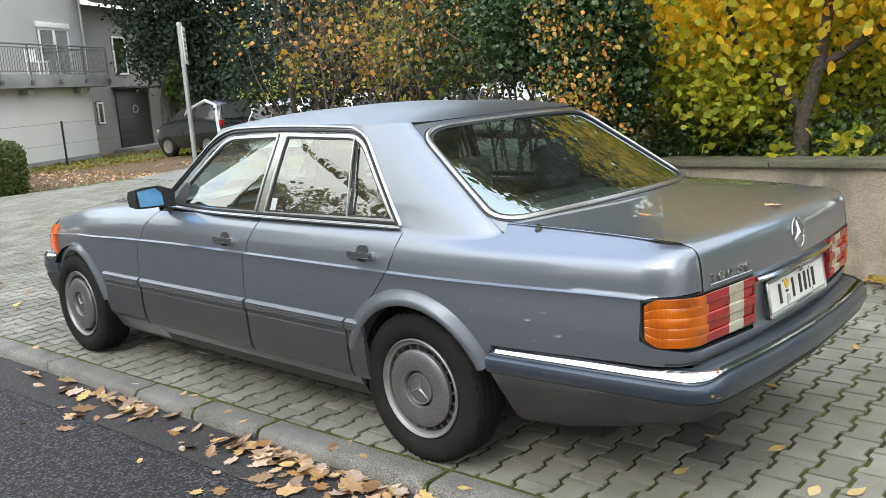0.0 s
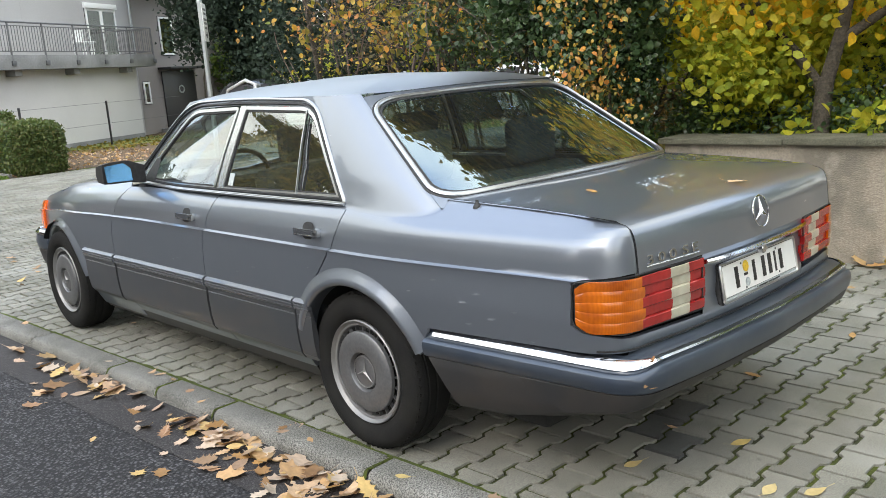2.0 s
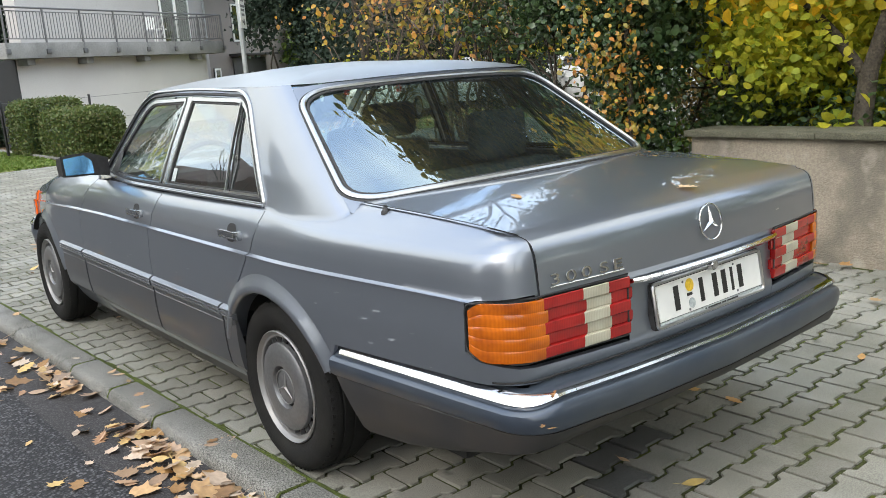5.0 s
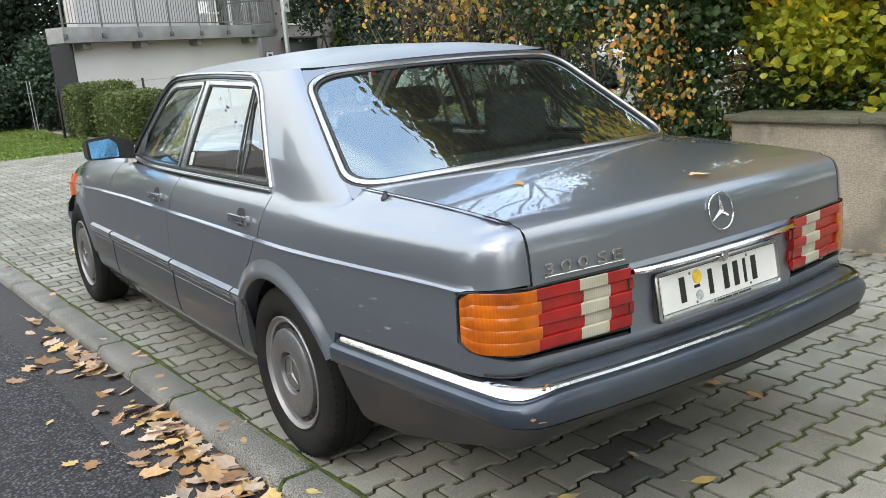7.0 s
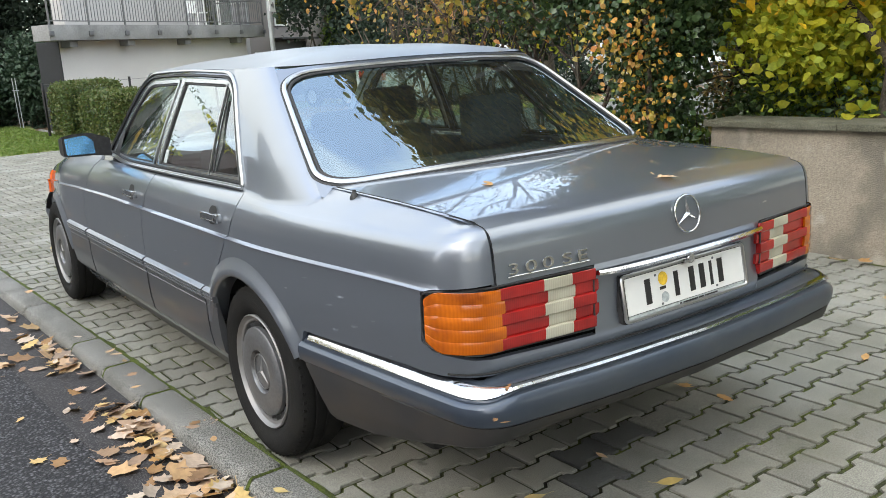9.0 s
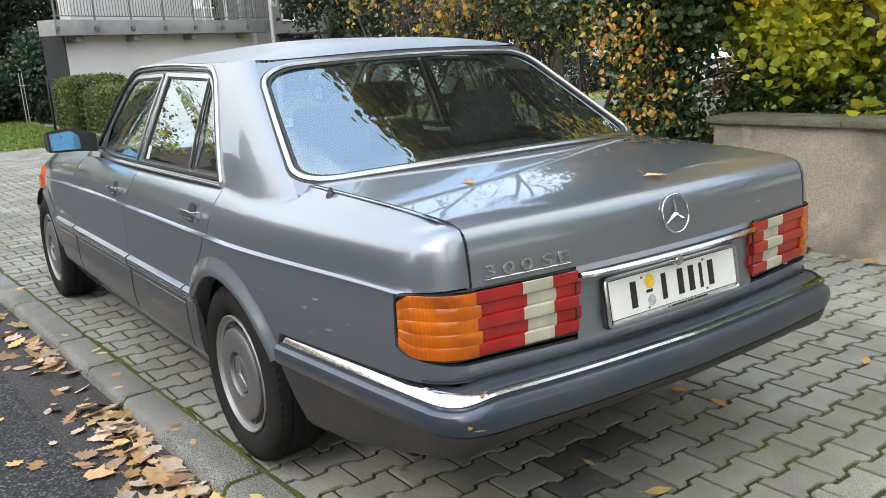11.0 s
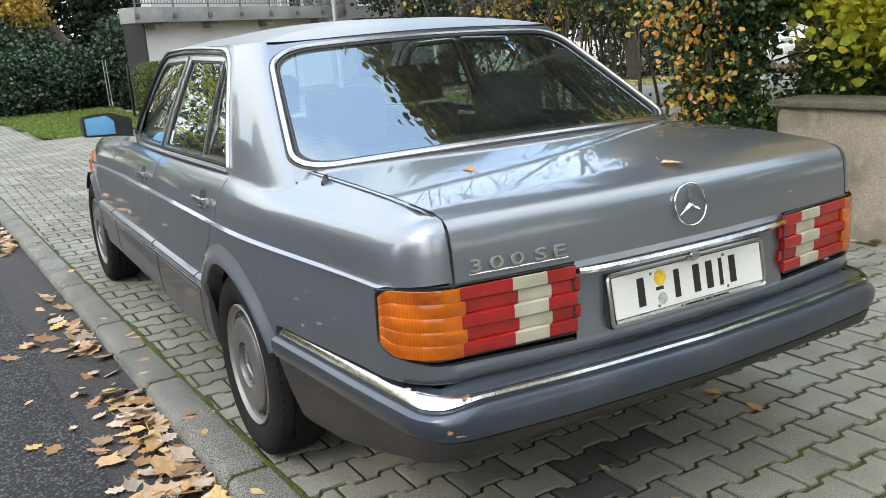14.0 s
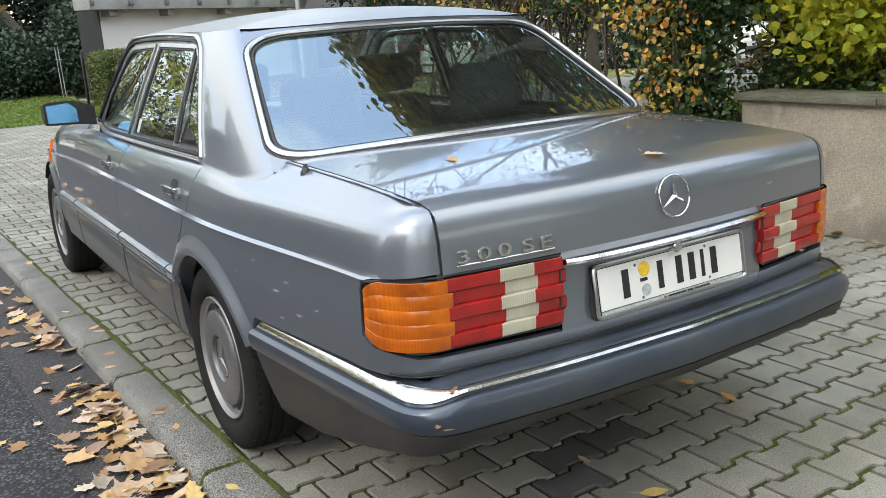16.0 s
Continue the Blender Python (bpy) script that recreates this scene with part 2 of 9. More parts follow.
def paint_material(name, color, dirt):
    """Metallic car paint under clear lacquer, with fine flakes, faint dust and dull patches."""
    m = material(name, color, rough=0.37, metal=0.76, second=dirt, scale=3.0, amount=1.4, coat=1.0)
    n, l = m.node_tree.nodes, m.node_tree.links
    bsdf = n["Principled BSDF"]
    bsdf.inputs["Coat IOR"].default_value = 1.54
    geo = n.new("ShaderNodeNewGeometry")
    t = n.new("ShaderNodeTexNoise")
    t.inputs["Scale"].default_value = 5.0
    t.inputs["Detail"].default_value = 8.0
    l.new(geo.outputs["Position"], t.inputs["Vector"])
    r = n.new("ShaderNodeMapRange")
    r.inputs["From Min"].default_value, r.inputs["From Max"].default_value = 0.35, 0.7
    r.inputs["To Min"].default_value, r.inputs["To Max"].default_value = 0.012, 0.07
    l.new(t.outputs["Fac"], r.inputs["Value"])
    l.new(r.outputs["Result"], bsdf.inputs["Coat Roughness"])
    # sparse pale scratches, drawn out along the body
    mp = n.new("ShaderNodeMapping")
    mp.inputs["Scale"].default_value = (9.0, 9.0, 46.0)
    l.new(geo.outputs["Position"], mp.inputs["Vector"])
    ts = n.new("ShaderNodeTexNoise")
    ts.inputs["Scale"].default_value = 1.0
    ts.inputs["Detail"].default_value = 3.0
    l.new(mp.outputs["Vector"], ts.inputs["Vector"])
    rs = n.new("ShaderNodeMapRange")
    rs.inputs["From Min"].default_value, rs.inputs["From Max"].default_value = 0.735, 0.77
    rs.inputs["To Max"].default_value = 0.55
    l.new(ts.outputs["Fac"], rs.inputs["Value"])
    mx = n.new("ShaderNodeMix")
    mx.data_type = "RGBA"
    mx.inputs[7].default_value = (0.5, 0.52, 0.53, 1)
    l.new(rs.outputs["Result"], mx.inputs[0])
    l.new(bsdf.inputs["Base Color"].links[0].from_socket, mx.inputs[6])
    l.new(mx.outputs[2], bsdf.inputs["Base Color"])
    t2 = n.new("ShaderNodeTexNoise")
    t2.inputs["Scale"].default_value = 1.6
    t2.inputs["Detail"].default_value = 1.0
    l.new(geo.outputs["Position"], t2.inputs["Vector"])
    b = n.new("ShaderNodeBump")
    b.inputs["Strength"].default_value = 0.025
    b.inputs["Distance"].default_value = 0.02
    l.new(t2.outputs["Fac"], b.inputs["Height"])
    l.new(b.outputs["Normal"], bsdf.inputs["Normal"])
    l.new(b.outputs["Normal"], bsdf.inputs["Coat Normal"])
    return m


PAINT = paint_material("blue_grey_metallic_paint", (0.186, 0.207, 0.246), (0.206, 0.225, 0.260))
ROOFPAINT = paint_material("dusty_roof_paint", (0.150, 0.157, 0.170), (0.178, 0.184, 0.193))
for nd in ROOFPAINT.node_tree.nodes:
    if nd.type == "BSDF_PRINCIPLED":
        for lk in list(nd.inputs["Coat Roughness"].links):
            ROOFPAINT.node_tree.links.remove(lk)
        nd.inputs["Coat Roughness"].default_value = 0.30
        nd.inputs["Coat Weight"].default_value = 0.4
WORNCHROME = material("worn_chrome", (0.62, 0.60, 0.59), rough=0.14, metal=1.0, second=(0.34, 0.33, 0.32), scale=20, amount=0.8)
CLAD = material("cladding_paint", (0.055, 0.062, 0.073), rough=0.38, metal=0.4, second=(0.075, 0.074, 0.074), scale=5, amount=1.0, coat=0.4)
RAIL = material("rail_paint", (0.115, 0.124, 0.142), rough=0.36, metal=0.5, second=(0.14, 0.145, 0.155), scale=7, amount=1.0, coat=0.5)
BUMPER = material("bumper_paint", (0.036, 0.050, 0.077), rough=0.40, metal=0.5, second=(0.066, 0.077, 0.094), scale=6, amount=1.0, coat=0.5)
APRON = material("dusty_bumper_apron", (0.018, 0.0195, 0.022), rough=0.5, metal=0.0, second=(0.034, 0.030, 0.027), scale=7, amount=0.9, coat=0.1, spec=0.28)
CHROME = material("chrome", (0.60, 0.61, 0.62), rough=0.13, metal=1.0, second=(0.50, 0.50, 0.51), scale=18, amount=0.9, fine=0.12, fine_scale=60)
ALU = material("anodised_trim", (0.46, 0.465, 0.47), rough=0.28, metal=1.0, fine=0.05, fine_scale=40)
SCUFF = material("scuffed_primer", (0.17, 0.19, 0.215), rough=0.6, second=(0.20, 0.22, 0.25), scale=40, amount=0.8)
HANDLE = material("dull_chrome", (0.50, 0.51, 0.52), rough=0.2, metal=1.0, fine=0.1, fine_scale=50)
RUBBER = material("black_rubber", (0.018, 0.018, 0.019), rough=0.6, fine=0.3, fine_scale=60)
TYRE = material("tyre_rubber", (0.011, 0.011, 0.0115), rough=0.85, second=(0.019, 0.0185, 0.017), scale=9, amount=0.8, bump=0.25, bump_scale=160, spec=0.1)
DARK = material("underbody_black", (0.012, 0.012, 0.012), rough=0.85, fine=0.3)
WHEELSILVER = material("wheel_trim_silver", (0.165, 0.168, 0.175), rough=0.40, metal=0.6, second=(0.13, 0.13, 0.133), scale=14, amount=0.9, fine=0.08, coat=0.2)
RIMSILVER = material("steel_rim_silver", (0.23, 0.23, 0.235), rough=0.48, metal=0.6, second=(0.20, 0.195, 0.19), scale=16, amount=0.9)
GLASS = glass_material("tinted_car_glass", (0.62, 0.72, 0.67), gloss=0.24, dust=0.02)
FRONTGLASS = glass_material("tinted_windscreen_glass", (0.70, 0.80, 0.75), gloss=0.02, dust=0.02)
# sheen holds the blue of the reflected sky, put into the gloss colour
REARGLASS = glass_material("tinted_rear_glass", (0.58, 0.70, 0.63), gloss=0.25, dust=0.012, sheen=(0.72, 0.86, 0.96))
CLEARGLASS = glass_material("window_glass", (0.6, 0.65, 0.65), gloss=0.02)
MIRRORGLASS = material("blue_mirror_glass", (0.17, 0.42, 0.75), rough=0.12, metal=1.0)
AMBER = lens_material("amber_lens", (0.56, 0.135, 0.004), (0.20, 0.036, 0.003))
RED = lens_material("red_lens", (0.36, 0.012, 0.010), (0.20, 0.006, 0.006))
WHITELENS = lens_material("clear_reversing_lens", (0.46, 0.43, 0.34), (0.30, 0.28, 0.21))
PLATE = material("plate_white", (0.62, 0.62, 0.60), rough=0.35, second=(0.70, 0.69, 0.66), scale=18, amount=1.0)
PLATEBLACK = material("plate_black", (0.015, 0.015, 0.016), rough=0.4)
STICKER = material("yellow_sticker", (0.70, 0.45, 0.03), rough=0.5, fine=0.15)
GREYSTICKER = material("grey_sticker", (0.35, 0.38, 0.38), rough=0.5, fine=0.2)
BADGE = material("badge_chrome", (0.42, 0.43, 0.44), rough=0.2, metal=1.0)
SEAT = material("dark_blue_seat_cloth", (0.035, 0.04, 0.048), rough=0.95, fine=0.25, fine_scale=200)
SHELF = material("parcel_shelf_cloth", (0.11, 0.12, 0.125), rough=0.95, fine=0.3, fine_scale=160)
ORANGE_LENS = material("front_indicator_lens", (0.75, 0.12, 0.012), rough=0.2, coat=0.6)

PAVER = material("grey_concrete_paver", (0.250, 0.242, 0.210), rough=0.88, second=(0.150, 0.146, 0.122), scale=3.2, amount=1.0, fine=0.26,
                 fine_scale=210, bump=0.5, bump_scale=240, per_piece=0.18)
STAIN = material("oil_stained_paver", (0.062, 0.064, 0.06), rough=0.6, second=(0.10, 0.10, 0.095), scale=9, amount=0.8, fine=0.2, fine_scale=170, bump=0.35, bump_scale=260)


def stain(m, color, scale, low, high, most):
    """Scattered dark smudges with soft edges."""
    n, l = m.node_tree.nodes, m.node_tree.links
    bsdf = n["Principled BSDF"]
    geo = n.new("ShaderNodeNewGeometry")
    t = n.new("ShaderNodeTexNoise")
    t.inputs["Scale"].default_value = scale
    t.inputs["Detail"].default_value = 3.0
    l.new(geo.outputs["Position"], t.inputs["Vector"])
    r = n.new("ShaderNodeMapRange")
    r.inputs["From Min"].default_value, r.inputs["From Max"].default_value = low, high
    r.inputs["To Max"].default_value = most
    l.new(t.outputs["Fac"], r.inputs["Value"])
    mx = n.new("ShaderNodeMix")
    mx.data_type = "RGBA"
    mx.inputs[7].default_value = (*color, 1)
    l.new(r.outputs["Result"], mx.inputs[0])
    l.new(bsdf.inputs["Base Color"].links[0].from_socket, mx.inputs[6])
    l.new(mx.outputs[2], bsdf.inputs["Base Color"])


stain(PAVER, (0.035, 0.034, 0.03), 5.5, 0.68, 0.74, 0.8)
stain(PAVER, (0.115, 0.118, 0.085), 2.1, 0.50, 0.72, 0.55)
stain(PAVER, (0.29, 0.29, 0.265), 1.3, 0.52, 0.75, 0.8)
JOINT = material("mossy_joint_sand", (0.010, 0.009, 0.006), rough=0.98, second=(0.078, 0.100, 0.004), scale=2.4, amount=0.6, bump=0.9, bump_scale=150, fine=0.4)
MOSS = material("green_moss", (0.085, 0.115, 0.008), rough=0.98, second=(0.045, 0.058, 0.008), scale=9, amount=0.8, fine=0.4, fine_scale=140, bump=1.0, bump_scale=200)
KERB = material("speckled_kerb_stone", (0.235, 0.229, 0.212), rough=0.9, second=(0.120, 0.117, 0.103), scale=5, amount=0.9, fine=0.62, fine_scale=170, bump=0.8,
                bump_scale=170, per_piece=0.1)
ASPHALT = chip_material("coarse_asphalt", (0.0125, 0.012, 0.0135), (0.146, 0.142, 0.151), 70.0, 1.0)
GUTTER = chip_material("dark_smooth_asphalt", (0.024, 0.022, 0.023), (0.112, 0.104, 0.103), 120.0, 0.5)
CONCRETE = material("weathered_render", (0.285, 0.248, 0.198), rough=0.92, second=(0.205, 0.178, 0.140), scale=2.6, amount=0.8, fine=0.12, fine_scale=60, bump=0.5, bump_scale=110)
stain(CONCRETE, (0.12, 0.11, 0.09), 2.6, 0.52, 0.66, 0.7)
stain(CONCRETE, (0.36, 0.33, 0.28), 5.0, 0.58, 0.70, 0.6)
COPING = material("mossy_coping_stone", (0.14, 0.137, 0.10), rough=0.92, second=(0.055, 0.054, 0.034), scale=6, amount=0.9, fine=0.3, fine_scale=120, bump=0.7, bump_scale=100)
SOIL = material("leaf_litter_soil", (0.075, 0.052, 0.032), rough=0.95, second=(0.14, 0.085, 0.04), scale=14, amount=0.7, fine=0.5, fine_scale=80, bump=1.0, bump_scale=60)
LAWN = material("lawn_soil", (0.10, 0.15, 0.025), rough=0.95, second=(0.15, 0.15, 0.04), scale=3, amount=0.9, fine=0.4, fine_scale=100, bump=0.8, bump_scale=90)
FARPAVE = material("far_paving", (0.22, 0.22, 0.205), rough=0.95, second=(0.15, 0.147, 0.137), scale=1.4, amount=1.0, fine=0.15, fine_scale=20)
PLASTER = material("white_plaster", (0.62, 0.605, 0.60), rough=0.9, second=(0.55, 0.535, 0.53), scale=0.9, amount=1.2, fine=0.04, fine_scale=40, bump=0.15, bump_scale=90)
PLASTER3 = material("grey_white_plaster", (0.43, 0.42, 0.42), rough=0.9, second=(0.38, 0.37, 0.37), scale=0.9, amount=1.2, fine=0.04, fine_scale=40, bump=0.15, bump_scale=90)
PLASTER2 = material("beige_plaster", (0.29, 0.262, 0.25), rough=0.9, second=(0.25, 0.225, 0.215), scale=0.9, amount=1.2, fine=0.04, fine_scale=40)
SLAB = material("stained_balcony_concrete", (0.30, 0.30, 0.30), rough=0.9, second=(0.17, 0.17, 0.17), scale=1.6, amount=0.8, fine=0.1, fine_scale=30)
STEEL = material("grey_painted_steel", (0.14, 0.14, 0.145), rough=0.5, metal=0.3, fine=0.1)
GALV = material("galvanised_steel", (0.42, 0.44, 0.45), rough=0.45, metal=0.6, second=(0.34, 0.36, 0.37), scale=12, amount=0.8)
WHITEPAINT = material("white_frame_paint", (0.78, 0.78, 0.77), rough=0.5, fine=0.05)
BLACKPAINT = material("dark_door_paint", (0.018, 0.017, 0.019), rough=0.4, fine=0.2)
# near-black stands for the shade on the garage's side wall
SHADEDSIDE = material("shaded_garage_side", (0.018, 0.02, 0.023), rough=0.8, fine=0.3)
TILE = material("roof_tiles", (0.09, 0.055, 0.045), rough=0.85, second=(0.06, 0.04, 0.035), scale=4, amount=0.9, fine=0.2)
BARK = material("bark", (0.032, 0.027, 0.020), rough=0.95, second=(0.062, 0.052, 0.038), scale=7, amount=0.8, fine=0.4, fine_scale=60, bump=1.0, bump_scale=40)
PALEBARK = material("pale_bark", (0.16, 0.145, 0.12), rough=0.95, second=(0.09, 0.085, 0.07), scale=5, amount=0.8, fine=0.3, fine_scale=60, bump=0.8, bump_scale=40)
TWIG = material("brown_twigs", (0.12, 0.09, 0.075), rough=0.95, second=(0.07, 0.052, 0.042), scale=9, amount=0.9, fine=0.3, fine_scale=60)
CURTAIN = material("grey_curtain", (0.055, 0.055, 0.06), rough=0.9, fine=0.2, fine_scale=30)
INNERDARK = material("dim_room", (0.03, 0.03, 0.032), rough=0.9)
CARWHITE = material("white_car_paint", (0.62, 0.62, 0.62), rough=0.25, coat=0.8, fine=0.02)
CARBLACK = material("black_car_paint", (0.012, 0.013, 0.015), rough=0.2, coat=0.8)
CARSILVER = material("silver_car_paint", (0.60, 0.61, 0.62), rough=0.28, metal=0.5, coat=0.7)
SIGNWHITE = material("sign_white", (0.75, 0.76, 0.75), rough=0.45, fine=0.04)

LEAF_YELLOW = leaf_material("yellow_leaves", [(0.68, 0.42, 0.015), (0.78, 0.50, 0.025), (0.62, 0.48, 0.025), (0.42, 0.42, 0.025), (0.74, 0.40, 0.015), (0.30, 0.38, 0.025)], through=0.58)
LEAF_LIME = leaf_material("yellow_green_leaves", [(0.33, 0.39, 0.035), (0.47, 0.49, 0.045), (0.56, 0.51, 0.045), (0.22, 0.29, 0.03), (0.41, 0.45, 0.04)], through=0.6)
LEAF_ORANGE = leaf_material("orange_brown_leaves", [(0.42, 0.15, 0.03), (0.55, 0.27, 0.04), (0.30, 0.26, 0.03), (0.50, 0.24, 0.08), (0.16, 0.19, 0.03), (0.58, 0.36, 0.06)], through=0.35)
LEAF_BROWN = leaf_material("brown_gold_leaves", [(0.16, 0.13, 0.02), (0.30, 0.22, 0.03), (0.10, 0.11, 0.02), (0.36, 0.25, 0.04), (0.07, 0.08, 0.02), (0.22, 0.20, 0.03)], through=0.45)
LEAF_DIM = leaf_material("dim_brown_leaves", [(0.10, 0.075, 0.018), (0.20, 0.13, 0.03), (0.045, 0.05, 0.016), (0.26, 0.16, 0.035), (0.03, 0.035, 0.014), (0.13, 0.11, 0.025)], through=0.2)
LEAF_IVY = leaf_material("dark_ivy_leaves", [(0.022, 0.05, 0.018), (0.04, 0.075, 0.026), (0.06, 0.10, 0.035), (0.026, 0.055, 0.02)], rough=0.35, through=0.15)
LEAF_GREEN = leaf_material("green_leaves", [(0.06, 0.11, 0.016), (0.10, 0.17, 0.022), (0.16, 0.21, 0.026), (0.075, 0.13, 0.018)], through=0.3)
LEAF_HEDGE = leaf_material("hedge_leaves", [(0.045, 0.08, 0.016), (0.07, 0.108, 0.022), (0.11, 0.13, 0.03), (0.055, 0.088, 0.018), (0.13, 0.11, 0.035)], through=0.25)
LEAF_LAUREL = leaf_material("laurel_leaves", [(0.018, 0.04, 0.022), (0.035, 0.07, 0.038), (0.06, 0.10, 0.058), (0.025, 0.05, 0.026)], rough=0.55, through=0.15)
LEAF_YEW = leaf_material("dark_conifer_needles", [(0.010, 0.021, 0.013), (0.016, 0.031, 0.018), (0.024, 0.042, 0.023)], rough=0.9, through=0.1)
LEAF_GOLD = leaf_material("golden_leaves", [(0.40, 0.28, 0.05), (0.52, 0.36, 0.07), (0.32, 0.24, 0.05), (0.45, 0.30, 0.06)], through=0.45)
LEAF_FALLEN = leaf_material("fallen_leaf", [(0.30, 0.165, 0.085), (0.56, 0.40, 0.26), (0.46, 0.25, 0.075), (0.13, 0.075, 0.045), (0.58, 0.48, 0.38), (0.36, 0.21, 0.12), (0.57, 0.40, 0.15), (0.20, 0.12, 0.075), (0.50, 0.37, 0.25)], rough=0.65, through=0.15)
GRASSBLADE = leaf_material("grass_blades", [(0.09, 0.16, 0.02), (0.13, 0.20, 0.03), (0.17, 0.21, 0.05), (0.08, 0.14, 0.02)], through=0.3)

# ---- building helpers ----
def finish(me, mat, sharp=32.0):
    """Material and shading: smooth faces, sharp edges past an angle."""
    if mat:
        me.materials.append(mat)
    bm = bmesh.new()
    bm.from_mesh(me)
    lim = radians(sharp)
    for f in bm.faces:
        f.smooth = True
    for e in bm.edges:
        if len(e.link_faces) == 2 and e.calc_face_angle(0.0) > lim:
            e.smooth = False
    bm.to_mesh(me)
    bm.free()
    return me


def part(name, bm, mat, parent=None, label="", sharp=32.0):
    """Links a bmesh as one mesh object under a thing or a part."""
    me = bpy.data.meshes.new(name)
    bm.to_mesh(me)
    bm.free()
    finish(me, mat, sharp)
    ob = new(name, me)
    if parent:
        ob.parent = parent
    if label:
        ob["label"] = label
    return ob


def part_from(name, verts, faces, mat, parent=None, label="", smooth=False):
    """The same from plain vertices and faces."""
    me = bpy.data.meshes.new(name)
    me.from_pydata([tuple(v) for v in verts], [], [tuple(f) for f in faces])
    if mat:
        me.materials.append(mat)
    if smooth:
        me.polygons.foreach_set("use_smooth", [True] * len(me.polygons))
    ob = new(name, me)
    if parent:
        ob.parent = parent
    if label:
        ob["label"] = label
    return ob


def thing(name, label, category, group="", kind="", at=None):
    ob = new(name)
    if at is not None:
        ob.matrix_world = at
    return tagged(ob, label, category, group, kind)


def box_bm(x0, x1, y0, y1, z0, z1, bevel=0.0, seg=2):
    bm = bmesh.new()
    bmesh.ops.create_cube(bm, size=1.0)
    for v in bm.verts:
        v.co = Vector((x0 + (v.co.x + 0.5) * (x1 - x0), y0 + (v.co.y + 0.5) * (y1 - y0), z0 + (v.co.z + 0.5) * (z1 - z0)))
    if bevel:
        bmesh.ops.bevel(bm, geom=bm.edges[:], offset=bevel, segments=seg, affect="EDGES", profile=0.6)
    return bm


def mirrored(bm):
    """A copy of a bmesh mirrored in x = 0."""
    b2 = bm.copy()
    for v in b2.verts:
        v.co.x = -v.co.x
    bmesh.ops.reverse_faces(b2, faces=b2.faces[:])
    return b2


def lathe_bm(profile, seg=48, axis="x", closed=False):
    """Turns rows of (radius, along) round an axis."""
    bm = bmesh.new()
    rings = []
    for r, a in profile:
        ring = []
        for i in range(seg):
            t = 2 * math.pi * i / seg
            c, s = r * math.cos(t), r * math.sin(t)
            ring.append(bm.verts.new((a, c, s) if axis == "x" else (c, s, a)))
        rings.append(ring)
    pairs = list(zip(rings, rings[1:])) + ([(rings[-1], rings[0])] if closed else [])
    for p, q in pairs:
        for i in range(seg):
            j = (i + 1) % seg
            bm.faces.new((p[i], p[j], q[j], q[i]))
    if not closed:
        for ring, r in ((rings[0], profile[0][0]), (rings[-1], profile[-1][0])):
            if r < 0.02:
                bm.faces.new(ring)
    bmesh.ops.recalc_face_normals(bm, faces=bm.faces[:])
    return bm


def tube_bm(points, radius, seg=6, closed=False, flat=1.0, taper=None):
    """A round bar along points; taper: radius at the end."""
    bm = bmesh.new()
    pts = [Vector(p) for p in points]
    n = len(pts)
    rings = []
    side = None
    for i, p in enumerate(pts):
        a, b = pts[(i - 1) % n] if (closed or i) else p, pts[(i + 1) % n] if (closed or i < n - 1) else p
        d = (b - a).normalized()
        if side is None:
            side = d.orthogonal().normalized()
        side = (side - d * side.dot(d)).normalized()
        up = d.cross(side)
        r = radius if taper is None else radius + (taper - radius) * i / (n - 1)
        rings.append([bm.verts.new(p + (side * math.cos(t) + up * math.sin(t) * flat) * r) for t in (2 * math.pi * k / seg for k in range(seg))])
    for i in range(n if closed else n - 1):
        p, q = rings[i], rings[(i + 1) % n]
        for k in range(seg):
            m = (k + 1) % seg
            bm.faces.new((p[k], p[m], q[m], q[k]))
    if not closed:
        bm.faces.new(rings[0][::-1])
        bm.faces.new(rings[-1])
    bmesh.ops.recalc_face_normals(bm, faces=bm.faces[:])
    return bm


def joined(bms):
    """Several bmeshes of one part in one."""
    out = bmesh.new()
    for b in bms:
        me = bpy.data.meshes.new("tmp")
        b.to_mesh(me)
        b.free()
        out.from_mesh(me)
        bpy.data.meshes.remove(me)
    return out


def ramp(x, *pts):
    """Smooth curve through rows of (x, value)."""
    if x <= pts[0][0]:
        return pts[0][1]
    for (a, p), (b, q) in zip(pts, pts[1:]):
        if x <= b:
            t = (x - a) / (b - a)
            return p + (q - p) * t
    return pts[-1][1]


def soft(x, *pts):
    if x <= pts[0][0]:
        return pts[0][1]
    for (a, p), (b, q) in zip(pts, pts[1:]):
        if x <= b:
            t = (x - a) / (b - a)
            t = t * t * (3 - 2 * t)
            return p + (q - p) * t
    return pts[-1][1]


def rounded(poly, radii, seg=6):
    """Rounds the corners of a 2D polygon, a radius for each corner."""
    out = []
    n = len(poly)
    for i, p in enumerate(poly):
        r = radii[i] if isinstance(radii, (list, tuple)) else radii
        a, b = Vector(poly[i - 1]), Vector(poly[(i + 1) % n])
        p = Vector(p)
        u, v = (a - p), (b - p)
        r = min(r, u.length * 0.48, v.length * 0.48)
        if r < 1e-4:
            out.append(tuple(p))
            continue
        s, e = p + u.normalized() * r, p + v.normalized() * r
        for k in range(seg + 1):
            t = k / seg
            out.append(tuple(s * (1 - t) ** 2 + p * 2 * t * (1 - t) + e * t * t))
    return out


